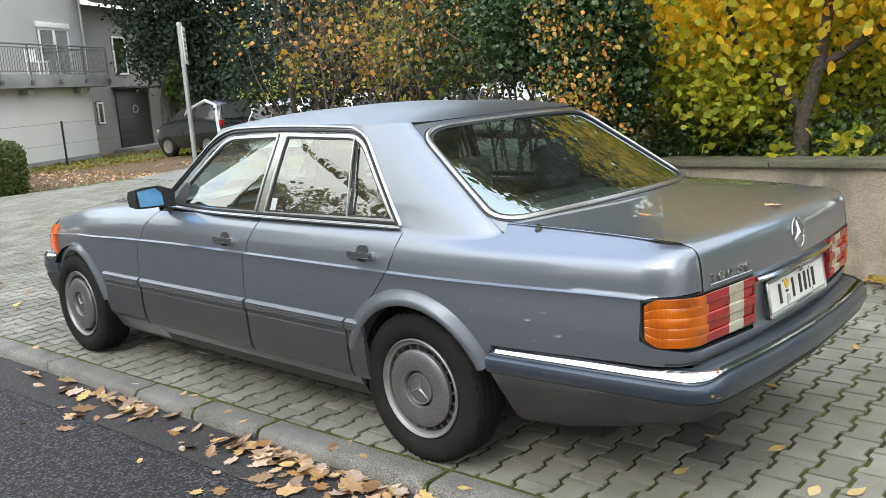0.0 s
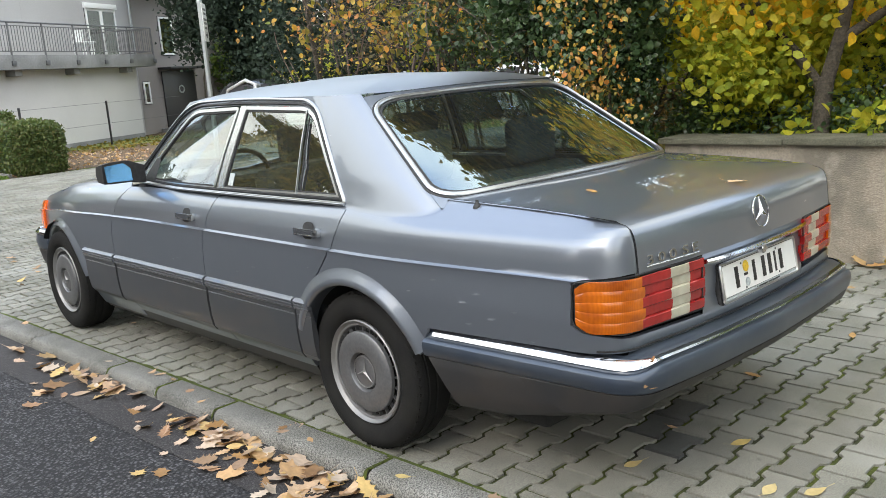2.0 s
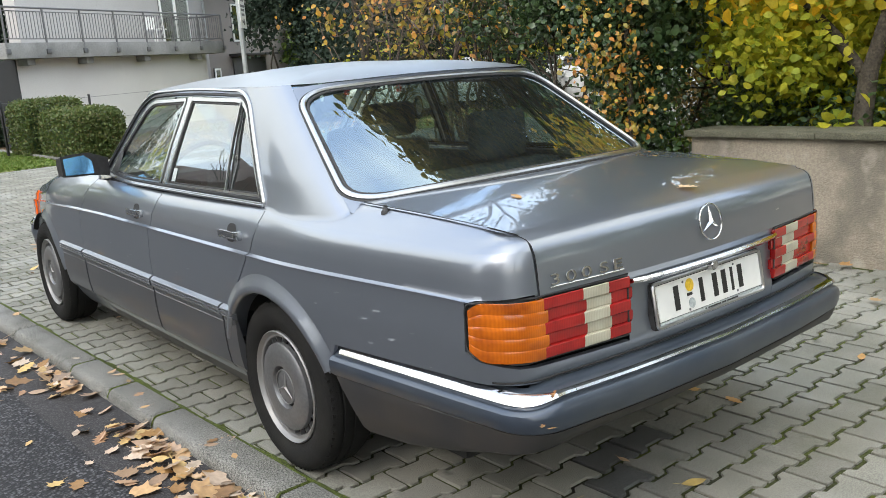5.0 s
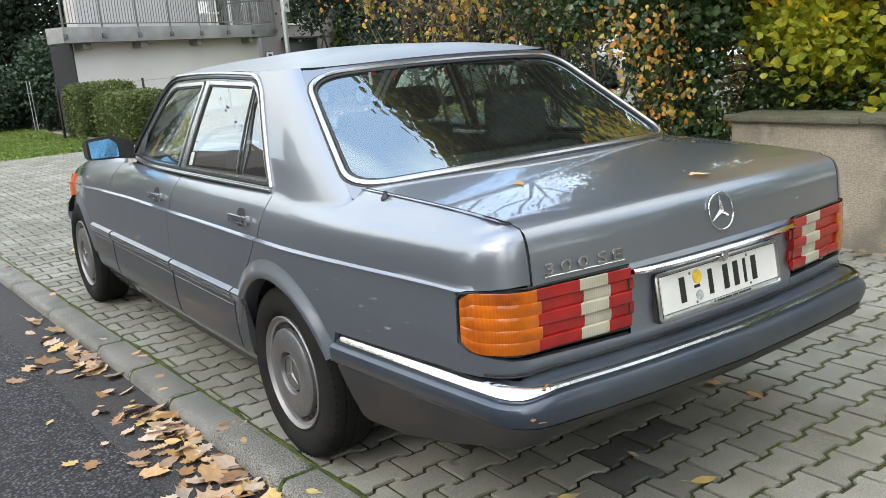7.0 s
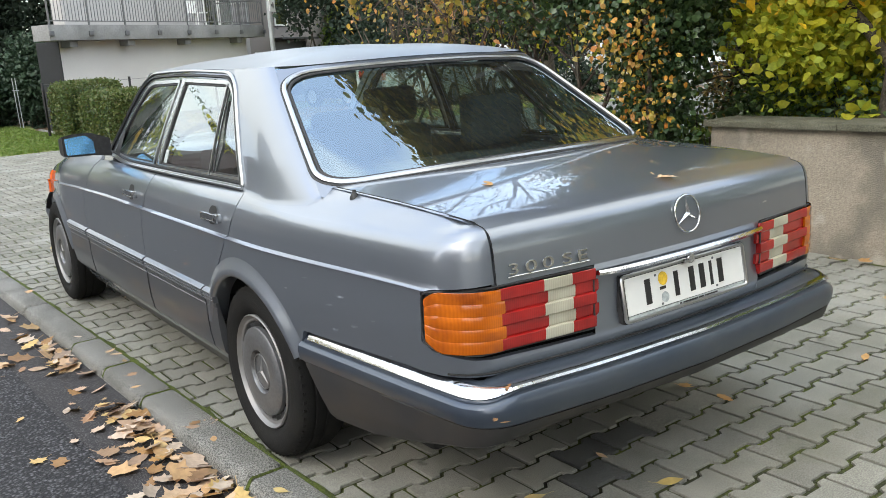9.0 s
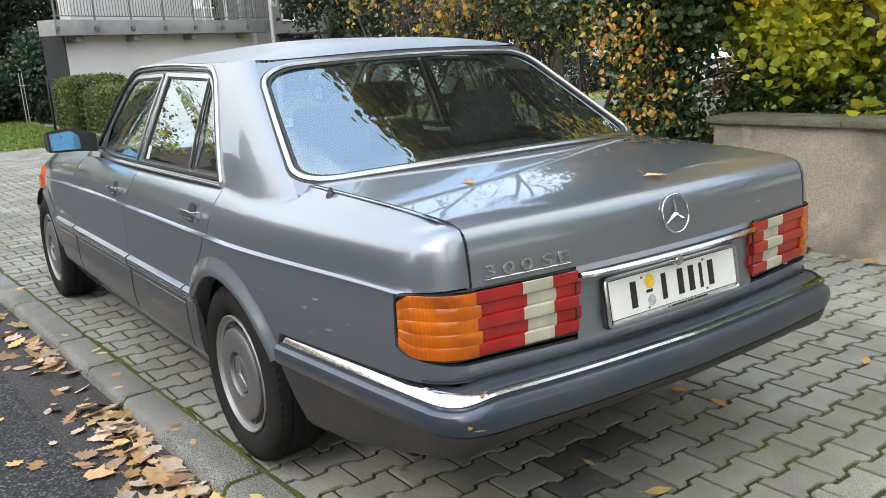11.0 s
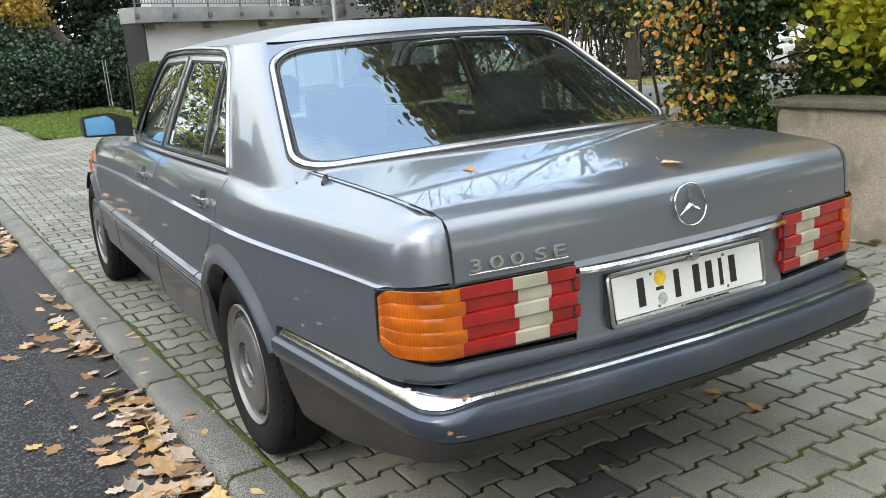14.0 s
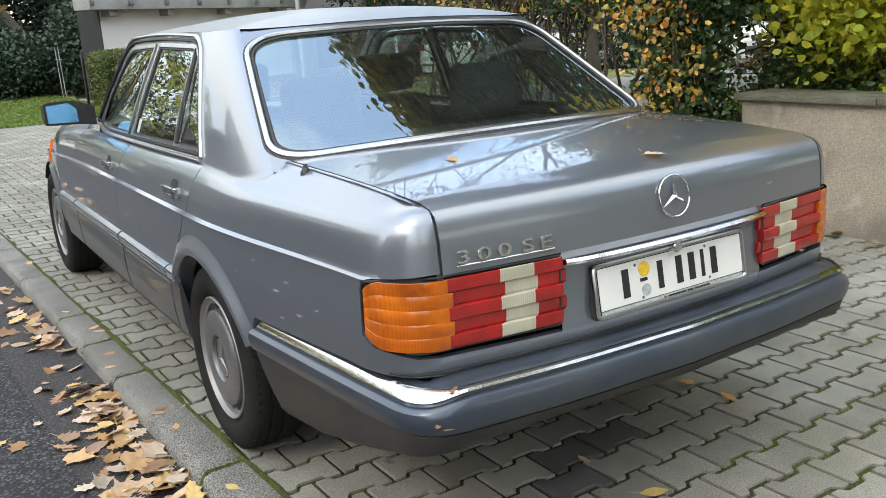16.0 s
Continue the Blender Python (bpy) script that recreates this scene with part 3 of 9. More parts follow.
def inset_poly(poly, d):
    """Moves a polygon's outline inwards by d (outwards if negative)."""
    n = len(poly)
    area = sum(poly[i][0] * poly[(i + 1) % n][1] - poly[(i + 1) % n][0] * poly[i][1] for i in range(n))
    s = 1 if area > 0 else -1
    out = []
    for i in range(n):
        a, p, b = Vector(poly[i - 1]), Vector(poly[i]), Vector(poly[(i + 1) % n])
        e, f = (p - a).normalized(), (b - p).normalized()
        n1, n2 = Vector((-e.y, e.x)) * s, Vector((-f.y, f.x)) * s
        m = (n1 + n2)
        m = m / max(m.length_squared / 2, 0.3)
        out.append(tuple(p + m * d))
    return out


def sheet_bm(poly, place, du=0.1, dv=0.05, thick=0.018, lines_u=(), lines_v=(), centre=(0, None, 0.6)):
    """A bent panel: a polygon in (u, v), cut into a grid, laid on a surface, with folded-in rims."""
    bm = bmesh.new()
    vs = [bm.verts.new((p[0], p[1], 0)) for p in poly]
    bm.faces.new(vs)
    us, vv = [p[0] for p in poly], [p[1] for p in poly]
    cuts_u = set(np.arange(math.ceil(min(us) / du) * du, max(us), du).round(5)) | {c for c in lines_u if min(us) < c < max(us)}
    cuts_v = set(np.arange(math.ceil(min(vv) / dv) * dv, max(vv), dv).round(5)) | {c for c in lines_v if min(vv) < c < max(vv)}
    for c in sorted(cuts_u):
        bmesh.ops.bisect_plane(bm, geom=bm.verts[:] + bm.edges[:] + bm.faces[:], dist=1e-5, plane_co=(c, 0, 0), plane_no=(1, 0, 0))
    for c in sorted(cuts_v):
        bmesh.ops.bisect_plane(bm, geom=bm.verts[:] + bm.edges[:] + bm.faces[:], dist=1e-5, plane_co=(0, c, 0), plane_no=(0, 1, 0))
    for v in bm.verts:
        v.co = Vector(place(v.co.x, v.co.y))
    bm.normal_update()
    f = max(bm.faces, key=lambda f: f.calc_area())
    c = f.calc_center_median()
    ref = Vector((centre[0], c.y if centre[1] is None else centre[1], centre[2]))
    if f.normal.dot(c - ref) < 0:
        bmesh.ops.reverse_faces(bm, faces=bm.faces[:])
    bm.normal_update()
    if thick:
        edges = [e for e in bm.edges if e.is_boundary]
        norm = {v.index: v.normal.copy() for v in bm.verts}
        bm.verts.index_update()
        norm = {tuple(v.co): v.normal.copy() for v in bm.verts}
        r = bmesh.ops.extrude_edge_only(bm, edges=edges)
        for v in (g for g in r["geom"] if isinstance(g, bmesh.types.BMVert)):
            v.co = v.co - norm[tuple(v.co)] * thick
    return bm


def leaf_cloud(points, size, spread=0.5, fold=0.25, seed=1, droop=0.3):
    """Vertices and faces of many small leaves, each a pointed blade of four corners folded at the middle."""
    rng = np.random.default_rng(seed)
    n = len(points)
    p = np.asarray(points, float)
    ang = rng.uniform(0, 2 * np.pi, n)
    tilt = rng.normal(-droop, spread, n)
    ax = np.stack([np.cos(ang) * np.cos(tilt), np.sin(ang) * np.cos(tilt), np.sin(tilt)], 1)
    rnd = rng.normal(0, 1, (n, 3))
    side = np.cross(ax, rnd)
    side /= np.linalg.norm(side, axis=1, keepdims=True) + 1e-9
    up = np.cross(side, ax)
    s = (size * rng.uniform(0.6, 1.35, n))[:, None]
    a, b = p - ax * s * 0.5, p + ax * s * 0.5
    w1, w2 = side * s * 0.30, side * s * 0.33
    u1 = up * s * fold
    l1, r1 = p - ax * s * 0.26 + w1 + u1 * 0.35, p - ax * s * 0.26 - w1 + u1 * 0.35
    l2, r2 = p + ax * s * 0.14 + w2 + u1 * 0.45, p + ax * s * 0.14 - w2 + u1 * 0.45
    b = b - up * s * fold * 0.5
    verts = np.stack([a, l1, l2, b, r2, r1], 1).reshape(-1, 3)
    i = np.arange(n)[:, None] * 6
    faces = np.concatenate([i + [0, 1, 5], i + [1, 2, 5], i + [2, 4, 5], i + [2, 3, 4]], 1).reshape(-1, 3)
    return verts, faces


def cloud_part(name, points, size, mat, parent=None, label="", seed=1, spread=0.5, droop=0.3, kind=""):
    v, f = leaf_cloud(points, size, seed=seed, spread=spread, droop=droop)
    me = bpy.data.meshes.new(name)
    me.vertices.add(len(v))
    me.vertices.foreach_set("co", v.ravel())
    me.loops.add(f.size)
    me.loops.foreach_set("vertex_index", f.ravel().astype(np.int32))
    me.polygons.add(len(f))
    me.polygons.foreach_set("loop_start", (np.arange(len(f)) * 3).astype(np.int32))
    me.polygons.foreach_set("loop_total", np.full(len(f), 3, np.int32))
    me.update()
    me.validate()
    me.materials.append(mat)
    ob = new(name, me)
    if parent:
        ob.parent = parent
    if label:
        ob["label"] = label
    if kind:
        ob["kind"] = kind
    return ob


def blob_points(rng, centre, radii, n, shell=0.55):
    """Points in an ellipsoid, thicker towards its skin, in clumps."""
    d = rng.normal(0, 1, (n, 3))
    d /= np.linalg.norm(d, axis=1, keepdims=True)
    r = rng.uniform(shell ** 3, 1, n) ** (1 / 3)
    return np.asarray(centre) + d * r[:, None] * np.asarray(radii)


def clumps(rng, blobs, n, clump=0.16, per=9):
    """Leaves gathered in clumps that lie in blobs of (centre, radii, weight)."""
    w = np.array([b[2] for b in blobs], float)
    w /= w.sum()
    out = []
    for (c, r, _), k in zip(blobs, rng.multinomial(max(1, n // per), w)):
        cc = blob_points(rng, c, r, max(k, 1))
        out.append((cc[:, None] + rng.normal(0, clump, (len(cc), per, 3))).reshape(-1, 3))
    return np.concatenate(out)


def branching(rng, base, direction, length, radius, depth, spread=0.6, up=0.15, out=None, tips=None):
    """Limbs that fork: rows of (points, radius, end radius)."""
    if out is None:
        out, tips = [], []
    pts = [np.array(base, float)]
    d = np.array(direction, float)
    d /= np.linalg.norm(d)
    steps = 4
    for _ in range(steps):
        d = d + rng.normal(0, 0.13, 3) + np.array([0, 0, up * 0.2])
        d /= np.linalg.norm(d)
        pts.append(pts[-1] + d * length / steps)
    out.append((pts, radius, radius * 0.6))
    if depth == 0:
        tips.append(pts[-1])
        return out, tips
    for k in range(rng.integers(2, 4)):
        nd = d + rng.normal(0, spread, 3) + np.array([0, 0, up])
        start = pts[-1] if k == 0 else pts[rng.integers(2, len(pts))]
        branching(rng, start, nd, length * rng.uniform(0.6, 0.85), radius * 0.58, depth - 1, spread, up, out, tips)
    return out, tips


def limbs_part(name, limbs, mat, parent, label="", seg=6):
    bms = [tube_bm(p, r0, seg if r0 > 0.02 else 4, taper=r1) for p, r0, r1 in limbs]
    return part(name, joined(bms), mat, parent, label, sharp=60)

# ---- ground, road, kerb, wall ----
KA = -0.045                     # the kerb's slant: x per metre of y


def kin(y):
    return -0.862 + KA * y


def kout(y):
    return -1.012 + KA * y


def flat(name, pts, mat, z, label="", kind="structure", category="", z_list=None):
    ob = part_from(name, [(x, y, z if z_list is None else z_list[i]) for i, (x, y) in enumerate(pts)], [range(len(pts))], mat)
    if ob.data.polygons[0].normal.z < 0:
        ob.data.flip_normals()
    return tagged(ob, label, category, "", kind)


# one great sheet of earth out to the horizon, below everything
flat("ground", [(-900, -900), (900, -900), (900, 900), (-900, 900)], SOIL, -0.09, "wide dark earth under road and gardens", category="ground")
Y0, Y1 = -14.0, 46.0
flat("road", [(kout(Y0) - 0.26, Y0), (kout(Y1) - 0.26, Y1), (-9.0, Y1), (-9.0, Y0)], ASPHALT, -0.050, "coarse dark asphalt road", category="road")
flat("gutter", [(kout(Y0) - 0.001, Y0), (kout(Y1) - 0.001, Y1), (kout(Y1) - 0.29, Y1), (kout(Y0) - 0.29, Y0)], GUTTER, -0.046, "smoother dark asphalt strip along the kerb", category="road")
flat("far_pavement", [(-9.0, Y0), (-9.0, Y1), (-14, Y1), (-14, Y0)], FARPAVE, 0.02, "grey pavement across the road", category="pavement")
# bed of joints under the pavers
flat("joint_bed", [(kin(Y0), Y0), (kin(24), 24), (-0.5, 24), (0.0, 15.2), (0.7, 14.75), (2.0, 14.95), (2.0, Y0)], JOINT, -0.0100, "mossy sand bed between pavers", category="pavement")
part_from("joint_bed_slope", [(2.0, Y0, -0.0100), (3.22, Y0, -0.0770), (3.22, 1.9, -0.0770), (2.0, 1.9, -0.0100)], [(0, 1, 2, 3)], JOINT).parent = bpy.data.objects["joint_bed"]
flat("far_joint_bed", [(1.999, 1.9), (1.999, 14.95), (2.65, 15.0), (6.0, 15.4), (6.0, 3.0), (3.22, 1.9)], JOINT, -0.0103, "mossy sand bed between pavers", category="pavement")

# the kerb, stone by stone
kerb = tagged(new("kerb"), "low grey stone kerb with mossy joints", "kerb", "", "structure")


def kerb_mesh(length):
    bm = bmesh.new()
    prof = [(-0.151, -0.10), (-0.148, -0.03), (-0.143, -0.006), (-0.132, 0.006), (-0.116, 0.011), (-0.012, 0.011), (-0.003, 0.007), (0.0, -0.004), (0.0, -0.10)]
    rows = []
    for y in (0.008, 0.024, length * 0.33, length * 0.66, length - 0.024, length - 0.008):
        e = 0.011 if y in (0.008, length - 0.008) else 0.0
        rows.append([bm.verts.new((x + (e if x < -0.07 else -e), y, z - e)) for x, z in prof])
    for p, q in zip(rows, rows[1:]):
        for i in range(len(p) - 1):
            bm.faces.new((p[i], q[i], q[i + 1], p[i + 1]))
    bm.faces.new(rows[0])
    bm.faces.new(rows[-1][::-1])
    bmesh.ops.recalc_face_normals(bm, faces=bm.faces[:])
    me = bpy.data.meshes.new("kerb_stone")
    bm.to_mesh(me)
    bm.free()
    return finish(me, KERB, 40)


KERB_JOINTS = [-0.14 - k for k in range(9, 0, -1)] + [-0.14, 0.89, 1.40, 1.92] + [1.92 + k for k in range(1, 38)]
kerb_kinds = {}
for y, y1 in zip(KERB_JOINTS, KERB_JOINTS[1:]):
    n = round(y1 - y, 3)
    if n not in kerb_kinds:
        kerb_kinds[n] = kerb_mesh(n)
    s = new("kerb_stone", kerb_kinds[n])
    s.parent = kerb
    s.location = (kin(y) - 0.004, y, 0.0)
    s.rotation_euler = (0, 0, math.atan(-KA))
# moss along the kerb's inner edge
rng = np.random.default_rng(5)
mp, mf = [], []
for i in range(900):
    y = -2.5 + 12.5 * i / 900
    w = 0.002 + 0.024 * max(0.0, noise.noise((y * 4, 0.3, 0)) + 0.15 + 0.5 * noise.noise((y * 19, 2.3, 0)))
    mp += [(kin(y) - 0.010, y, 0.004), (kin(y) + w * 0.5, y, 0.0095 + 0.006 * noise.noise((y * 30, 1, 0))), (kin(y) + w + 0.012, y, -0.003)]
    if i:
        a = len(mp) - 6
        mf += [(a, a + 1, a + 4, a + 3), (a + 1, a + 2, a + 5, a + 4)]
for yj in (-0.14, 0.89, 1.40, 1.92):
    for i in range(16):
        t = i / 15
        x, y = kin(yj) - 0.004 - 0.147 * t, yj + 0.003 * noise.noise((t * 9, yj, 1))
        w = (0.012 if yj < 0 else 0.006) * (0.7 + 0.8 * noise.noise((t * 7, yj, 4)))
        z = 0.0055 - max(0.0, t - 0.85) * 0.25
        mp += [(x, y - w, z - 0.006), (x, y, z + 0.002), (x, y + w, z - 0.006)]
        if i:
            a = len(mp) - 6
            mf += [(a, a + 1, a + 4, a + 3), (a + 1, a + 2, a + 5, a + 4)]
tagged(part_from("kerb_moss", mp, mf, MOSS, smooth=True), "strip of green moss along the kerb", "moss", "", "stuff")

# garden wall with its coping
wall = tagged(new("garden_wall"), "low rendered garden wall with a mossy coping", "wall", "", "structure")
bm = box_bm(3.17, 3.45, -9.0, 1.155, -0.12, 0.738)
bmesh.ops.subdivide_edges(bm, edges=[e for e in bm.edges if abs((e.verts[0].co - e.verts[1].co).y) > 1], cuts=60)
bmesh.ops.subdivide_edges(bm, edges=[e for e in bm.edges if abs((e.verts[0].co - e.verts[1].co).z) > 0.3], cuts=8)
for v in bm.verts:
    v.co.x += 0.010 * noise.noise(v.co * 2.3)
part("wall_body", bm, CONCRETE, wall, sharp=60)
for k in range(10):
    y1 = 1.19 - k * 1.0
    bm = box_bm(3.12, 3.50, y1 - 0.994, y1, 0.740, 0.784, 0.007, 2)
    for v in bm.verts:
        v.co.z += 0.004 * noise.noise(v.co * 9) + 0.003 * math.sin(k * 2.1)
    part("coping_stone", bm, COPING, wall)

# raised bed behind the wall, falling away past the wall's end
bm = bmesh.new()
gx, gy2 = np.linspace(3.445, 14.0, 40), np.linspace(-9.0, 4.6, 50)
vv = [[bm.verts.new((x, y, 0.74 * soft(y, (0.8, 1.0), (2.1, 0.0)) * soft(x, (7.0, 1.0), (11.0, 0.0)) - 0.04 + 0.05 * noise.noise((x * 1.3, y * 1.3, 0)))) for x in gx] for y in gy2]
for p, q in zip(vv, vv[1:]):
    for i in range(len(gx) - 1):
        bm.faces.new((p[i], p[i + 1], q[i + 1], q[i]))
tagged(part("flower_bed", bm, SOIL, None, sharp=80), "raised soil bed strewn with leaf litter", "flower bed", "", "structure")

# lawns, yard and drive
flat("lawn", [(0.02, 15.25), (0.72, 14.8), (2.62, 15.05), (2.62, 21.5), (3.2, 26.0), (-0.9, 34.0), (-0.45, 24.0)], LAWN, -0.002, "short green lawn with fallen leaves", category="lawn")
flat("drive", [(2.66, 15.0), (6.0, 15.4), (14, 18.0), (14, 24.2), (2.66, 22.0)], SOIL, -0.006, "earthy drive strewn with leaves", category="ground")
flat("grass_strip", [(4.0, 21.5), (13.5, 20.6), (13.8, 23.8), (4.0, 24.95)], LAWN, 0.0, "grass strip before the garage wall", category="lawn")
flat("parking_yard", [(6.01, 4.3), (40, 2.0), (40, 30), (15, 26), (14, 18.0), (6.01, 15.4)], FARPAVE, -0.012, "grey paved parking yard", category="pavement")
flat("verge", [(8.0, 12.9), (11.3, 12.2), (13.2, 11.4), (14.4, 13.2), (17, 15.6), (14, 17.5), (8.0, 14.6)], LAWN, -0.004, "grass verge strewn with yellow leaves", category="lawn")
edge = tagged(part("lawn_edging", box_bm(2.62, 2.70, 15.05, 21.5, -0.05, 0.07, 0.01), KERB, None), "pale concrete lawn edging", "edging", "", "structure")

# ---- the saloon car; its rear axle stands over the origin, its nose points along y ----
car = thing("car", "blue-grey metallic four-door saloon parked on grey pavers", "car")
REAR_U, FRONT_U = -0.90, 3.30


def side_x(y):
    return -0.884 + soft(y, (-1.25, 0.095), (0.0, 0.0)) + soft(y, (2.5, 0.0), (3.6, 0.10))


def plan(u):
    """The widest outline of the body seen from above: along the side u is y; past the ends it rounds the corners."""
    if u < REAR_U:
        x0 = side_x(REAR_U)
        q = (REAR_U - u) / 0.30
        rx, ry = 0.175, 0.24
        if q <= 1:
            a = q * math.pi / 2
            return Vector((x0 + rx * (1 - max(math.cos(a), 0.0) ** 0.84), REAR_U - ry * max(math.sin(a), 0.0) ** 0.84))
        xe = x0 + rx
        x = xe + (q - 1) * 0.30
        return Vector((x, REAR_U - ry - 0.045 * (1 - (x / xe) ** 2)))
    if u > FRONT_U:
        x0 = side_x(FRONT_U)
        q = (u - FRONT_U) / 0.36
        rx, ry = 0.24, 0.30
        if q <= 1:
            a = q * math.pi / 2
            return Vector((x0 + rx * (1 - math.cos(a)), FRONT_U + ry * math.sin(a)))
        xe = x0 + rx
        x = xe + (q - 1) * 0.36
        return Vector((x, FRONT_U + ry + 0.05 * (1 - (x / xe) ** 2)))
    return Vector((side_x(u), u))


X_RE = side_x(REAR_U) + 0.175
U_RC = REAR_U - 0.30 * (1 - X_RE / 0.30)          # the rear's middle
X_FE = side_x(FRONT_U) + 0.24
U_FC = FRONT_U + 0.36 * (1 - X_FE / 0.36)         # the front's middle


def outward(u):
    t = plan(u + 0.004) - plan(u - 0.004)
    n = Vector((-t.y, t.x)).normalized()
    return n if n.dot(plan(u) - Vector((0, min(max(u, 0.0), 2.6)))) > 0 else -n


SECTION = [(0.18, 0.11, 0.18), (0.24, 0.075, 0.24), (0.32, 0.04, 0.32), (0.42, 0.020, 0.42), (0.55, 0.008, 0.55), (0.66, 0.004, 0.66), (0.76, 0.007, 0.76),
           (0.779, 0.006, 0.779), (0.787, 0.004, 0.786), (0.797, 0.019, 0.792), (0.84, 0.026, 0.84), (0.88, 0.037, 0.88), (0.92, 0.057, 0.917),
           (0.95, 0.078, 0.943), (0.985, 0.108, 0.963), (1.03, 0.152, 0.977), (1.08, 0.202, 0.984)]
EDGED_SECTION = SECTION[:9] + [(0.797, 0.019, 0.792), (0.84, 0.023, 0.838), (0.87, 0.027, 0.868), (0.89, 0.032, 0.886), (0.905, 0.041, 0.899), (0.92, 0.056, 0.909), (0.95, 0.082, 0.924), (0.985, 0.110, 0.940), (1.03, 0.152, 0.962), (1.08, 0.202, 0.984)]
REAR_SECTION = [(0.18, 0.16, 0.18), (0.32, 0.10, 0.32), (0.42, 0.05, 0.42), (0.55, 0.012, 0.55), (0.60, 0.004, 0.60), (0.70, 0.0, 0.70), (0.80, 0.002, 0.80),
                (0.88, 0.008, 0.88), (0.91, 0.013, 0.908), (0.935, 0.022, 0.930), (0.96, 0.038, 0.942), (0.985, 0.062, 0.947), (1.03, 0.12, 0.953), (1.08, 0.17, 0.956)]


def section(rows, v):
    """Inset and height of the flank at v; the shoulder is eased into one curve."""
    w = min(0.014, 1.08 - v, v - 0.84)
    if w <= 0.002:
        return section_at(rows, v)
    s = [section_at(rows, v + w * k / 3) for k in range(-3, 4)]
    return sum(a for a, b in s) / 7, sum(b for a, b in s) / 7


def section_at(rows, v):
    v = min(max(v, rows[0][0]), rows[-1][0])
    for a, b in zip(rows, rows[1:]):
        if v <= b[0]:
            t = (v - a[0]) / (b[0] - a[0])
            return a[1] + (b[1] - a[1]) * t, a[2] + (b[2] - a[2]) * t
    return rows[-1][1:]


def deck_edge(y):
    """The lid's side edge: half width at y."""
    return ramp(y, (-1.2, 0.668), (-1.08, 0.672), (-0.8, 0.682), (-0.45, 0.690))


def deck_z(x, y):
    e = deck_edge(y)
    k = min(abs(x) / e, 1.0)
    base = ramp(y, (-1.20, 0.940), (-1.07, 0.9535), (-0.9, 0.967), (-0.7, 0.977), (-0.42, 0.986))
    return base + ramp(y, (-1.10, 0.016), (-0.50, 0.027)) * (1 - k * k)


def top_fall(y):
    """How far the waist drops towards the nose."""
    return ramp(y, (1.7, 1.0), (2.25, 0.95), (2.86, 0.84), (3.30, 0.66), (3.7, 0.5))


def body(u, v, off=0.0, raw=False):
    """A point of the body's outside; v is its height, past 0.93 it runs in over the shoulder."""
    edge = soft(u, (-0.45, 1.0), (0.02, 0.0))

    def flank(v):
        (a, b), (c, e) = section(SECTION, v), section(EDGED_SECTION, v)
        return a + (c - a) * edge, b + (e - b) * edge
    d1, z1 = flank(v)
    d2, z2 = section(REAR_SECTION, v)
    w = soft(u, (REAR_U - 0.26, 1.0), (REAR_U - 0.02, 0.0))

    def trimmed(d, v):
        return d * (1 - (1 - ramp(u, (REAR_U, 0.72), (-0.3, 1.0))) * soft(v, (0.79, 0.0), (0.797, 1.0), (0.86, 1.0), (1.0, 0.0)))
    d1 = trimmed(d1, v)
    d, z = d1 + (d2 - d1) * w, z1 + (z2 - z1) * w
    p, n = plan(u), outward(u)
    if v > 0.93 and p.y < 0.1 and n.x < -0.05 and not raw:
        # the shoulder runs in to the lid's edge
        e = deck_edge(p.y) + 0.003
        d_end = max((p.x + e) / n.x, 0.0)
        (da, za), (db, zb) = flank(0.93), flank(1.08)
        (dc, zc), (dd, zd) = section(REAR_SECTION, 0.93), section(REAR_SECTION, 1.08)
        da, db = trimmed(da, 0.93), trimmed(db, 1.08)
        d0, z0, d9, z9 = da + (dc - da) * w, za + (zc - za) * w, db + (dd - db) * w, zb + (zd - zb) * w
        t = (v - 0.93) / 0.15
        d_raw, z_raw = d, z
        if d_end > d0:
            d = d0 + (d - d0) * (d_end - d0) / (d9 - d0)
            z = z0 + (z - z0) * (deck_z(e, p.y - n.y * d_end) - z0) / (z9 - z0)
        else:
            d = min(d, max(d_end, 0.0))
        d, z = d + (d_raw - d) * w, z + (z_raw - z) * w
    if z > 0.6:
        z = 0.6 + (z - 0.6) * top_fall(p.y)
    p = p - n * (d - off)
    return (p.x, p.y, z)


def u_at(x, v):
    """Where the body's rear reaches x at height v."""
    a, b = U_RC, REAR_U + 0.02
    for _ in range(40):
        m = (a + b) / 2
        if body(m, v, 0.0, True)[0] > x:
            a = m
        else:
            b = m
    return (a + b) / 2


def v_at(u, x):
    """How far up the shoulder reaches in to x."""
    a, b = 0.80, 1.08
    for _ in range(40):
        m = (a + b) / 2
        if body(u, m)[0] < x:
            a = m
        else:
            b = m
    return (a + b) / 2


def u_of_x(x):
    return u_at(x, 0.70)


CREASES = (0.779, 0.787, 0.797, 0.84, 0.92, 0.95, 0.985)


def panel(name, poly, mat=None, label="", parent=None, thick=0.016, gap=0.0025, du=0.09, dv=0.05, both=True, off=0.0):
    """A body panel on the near side and its twin on the other side."""
    bm = sheet_bm(inset_poly(poly, gap), lambda u, v: body(u, v, off), du, dv, thick, (), CREASES)
    twin = mirrored(bm) if both else None
    a = part(name, bm, mat or PAINT, parent or car, label, sharp=50)
    b = part(name, twin, mat or PAINT, parent or car, label, sharp=50) if both else None
    return a, b


def arc_pts(cy, cz, r, a0, a1, n):
    return [(cy + r * math.cos(radians(a0 + (a1 - a0) * i / n)), cz + r * math.sin(radians(a0 + (a1 - a0) * i / n))) for i in range(n + 1)]


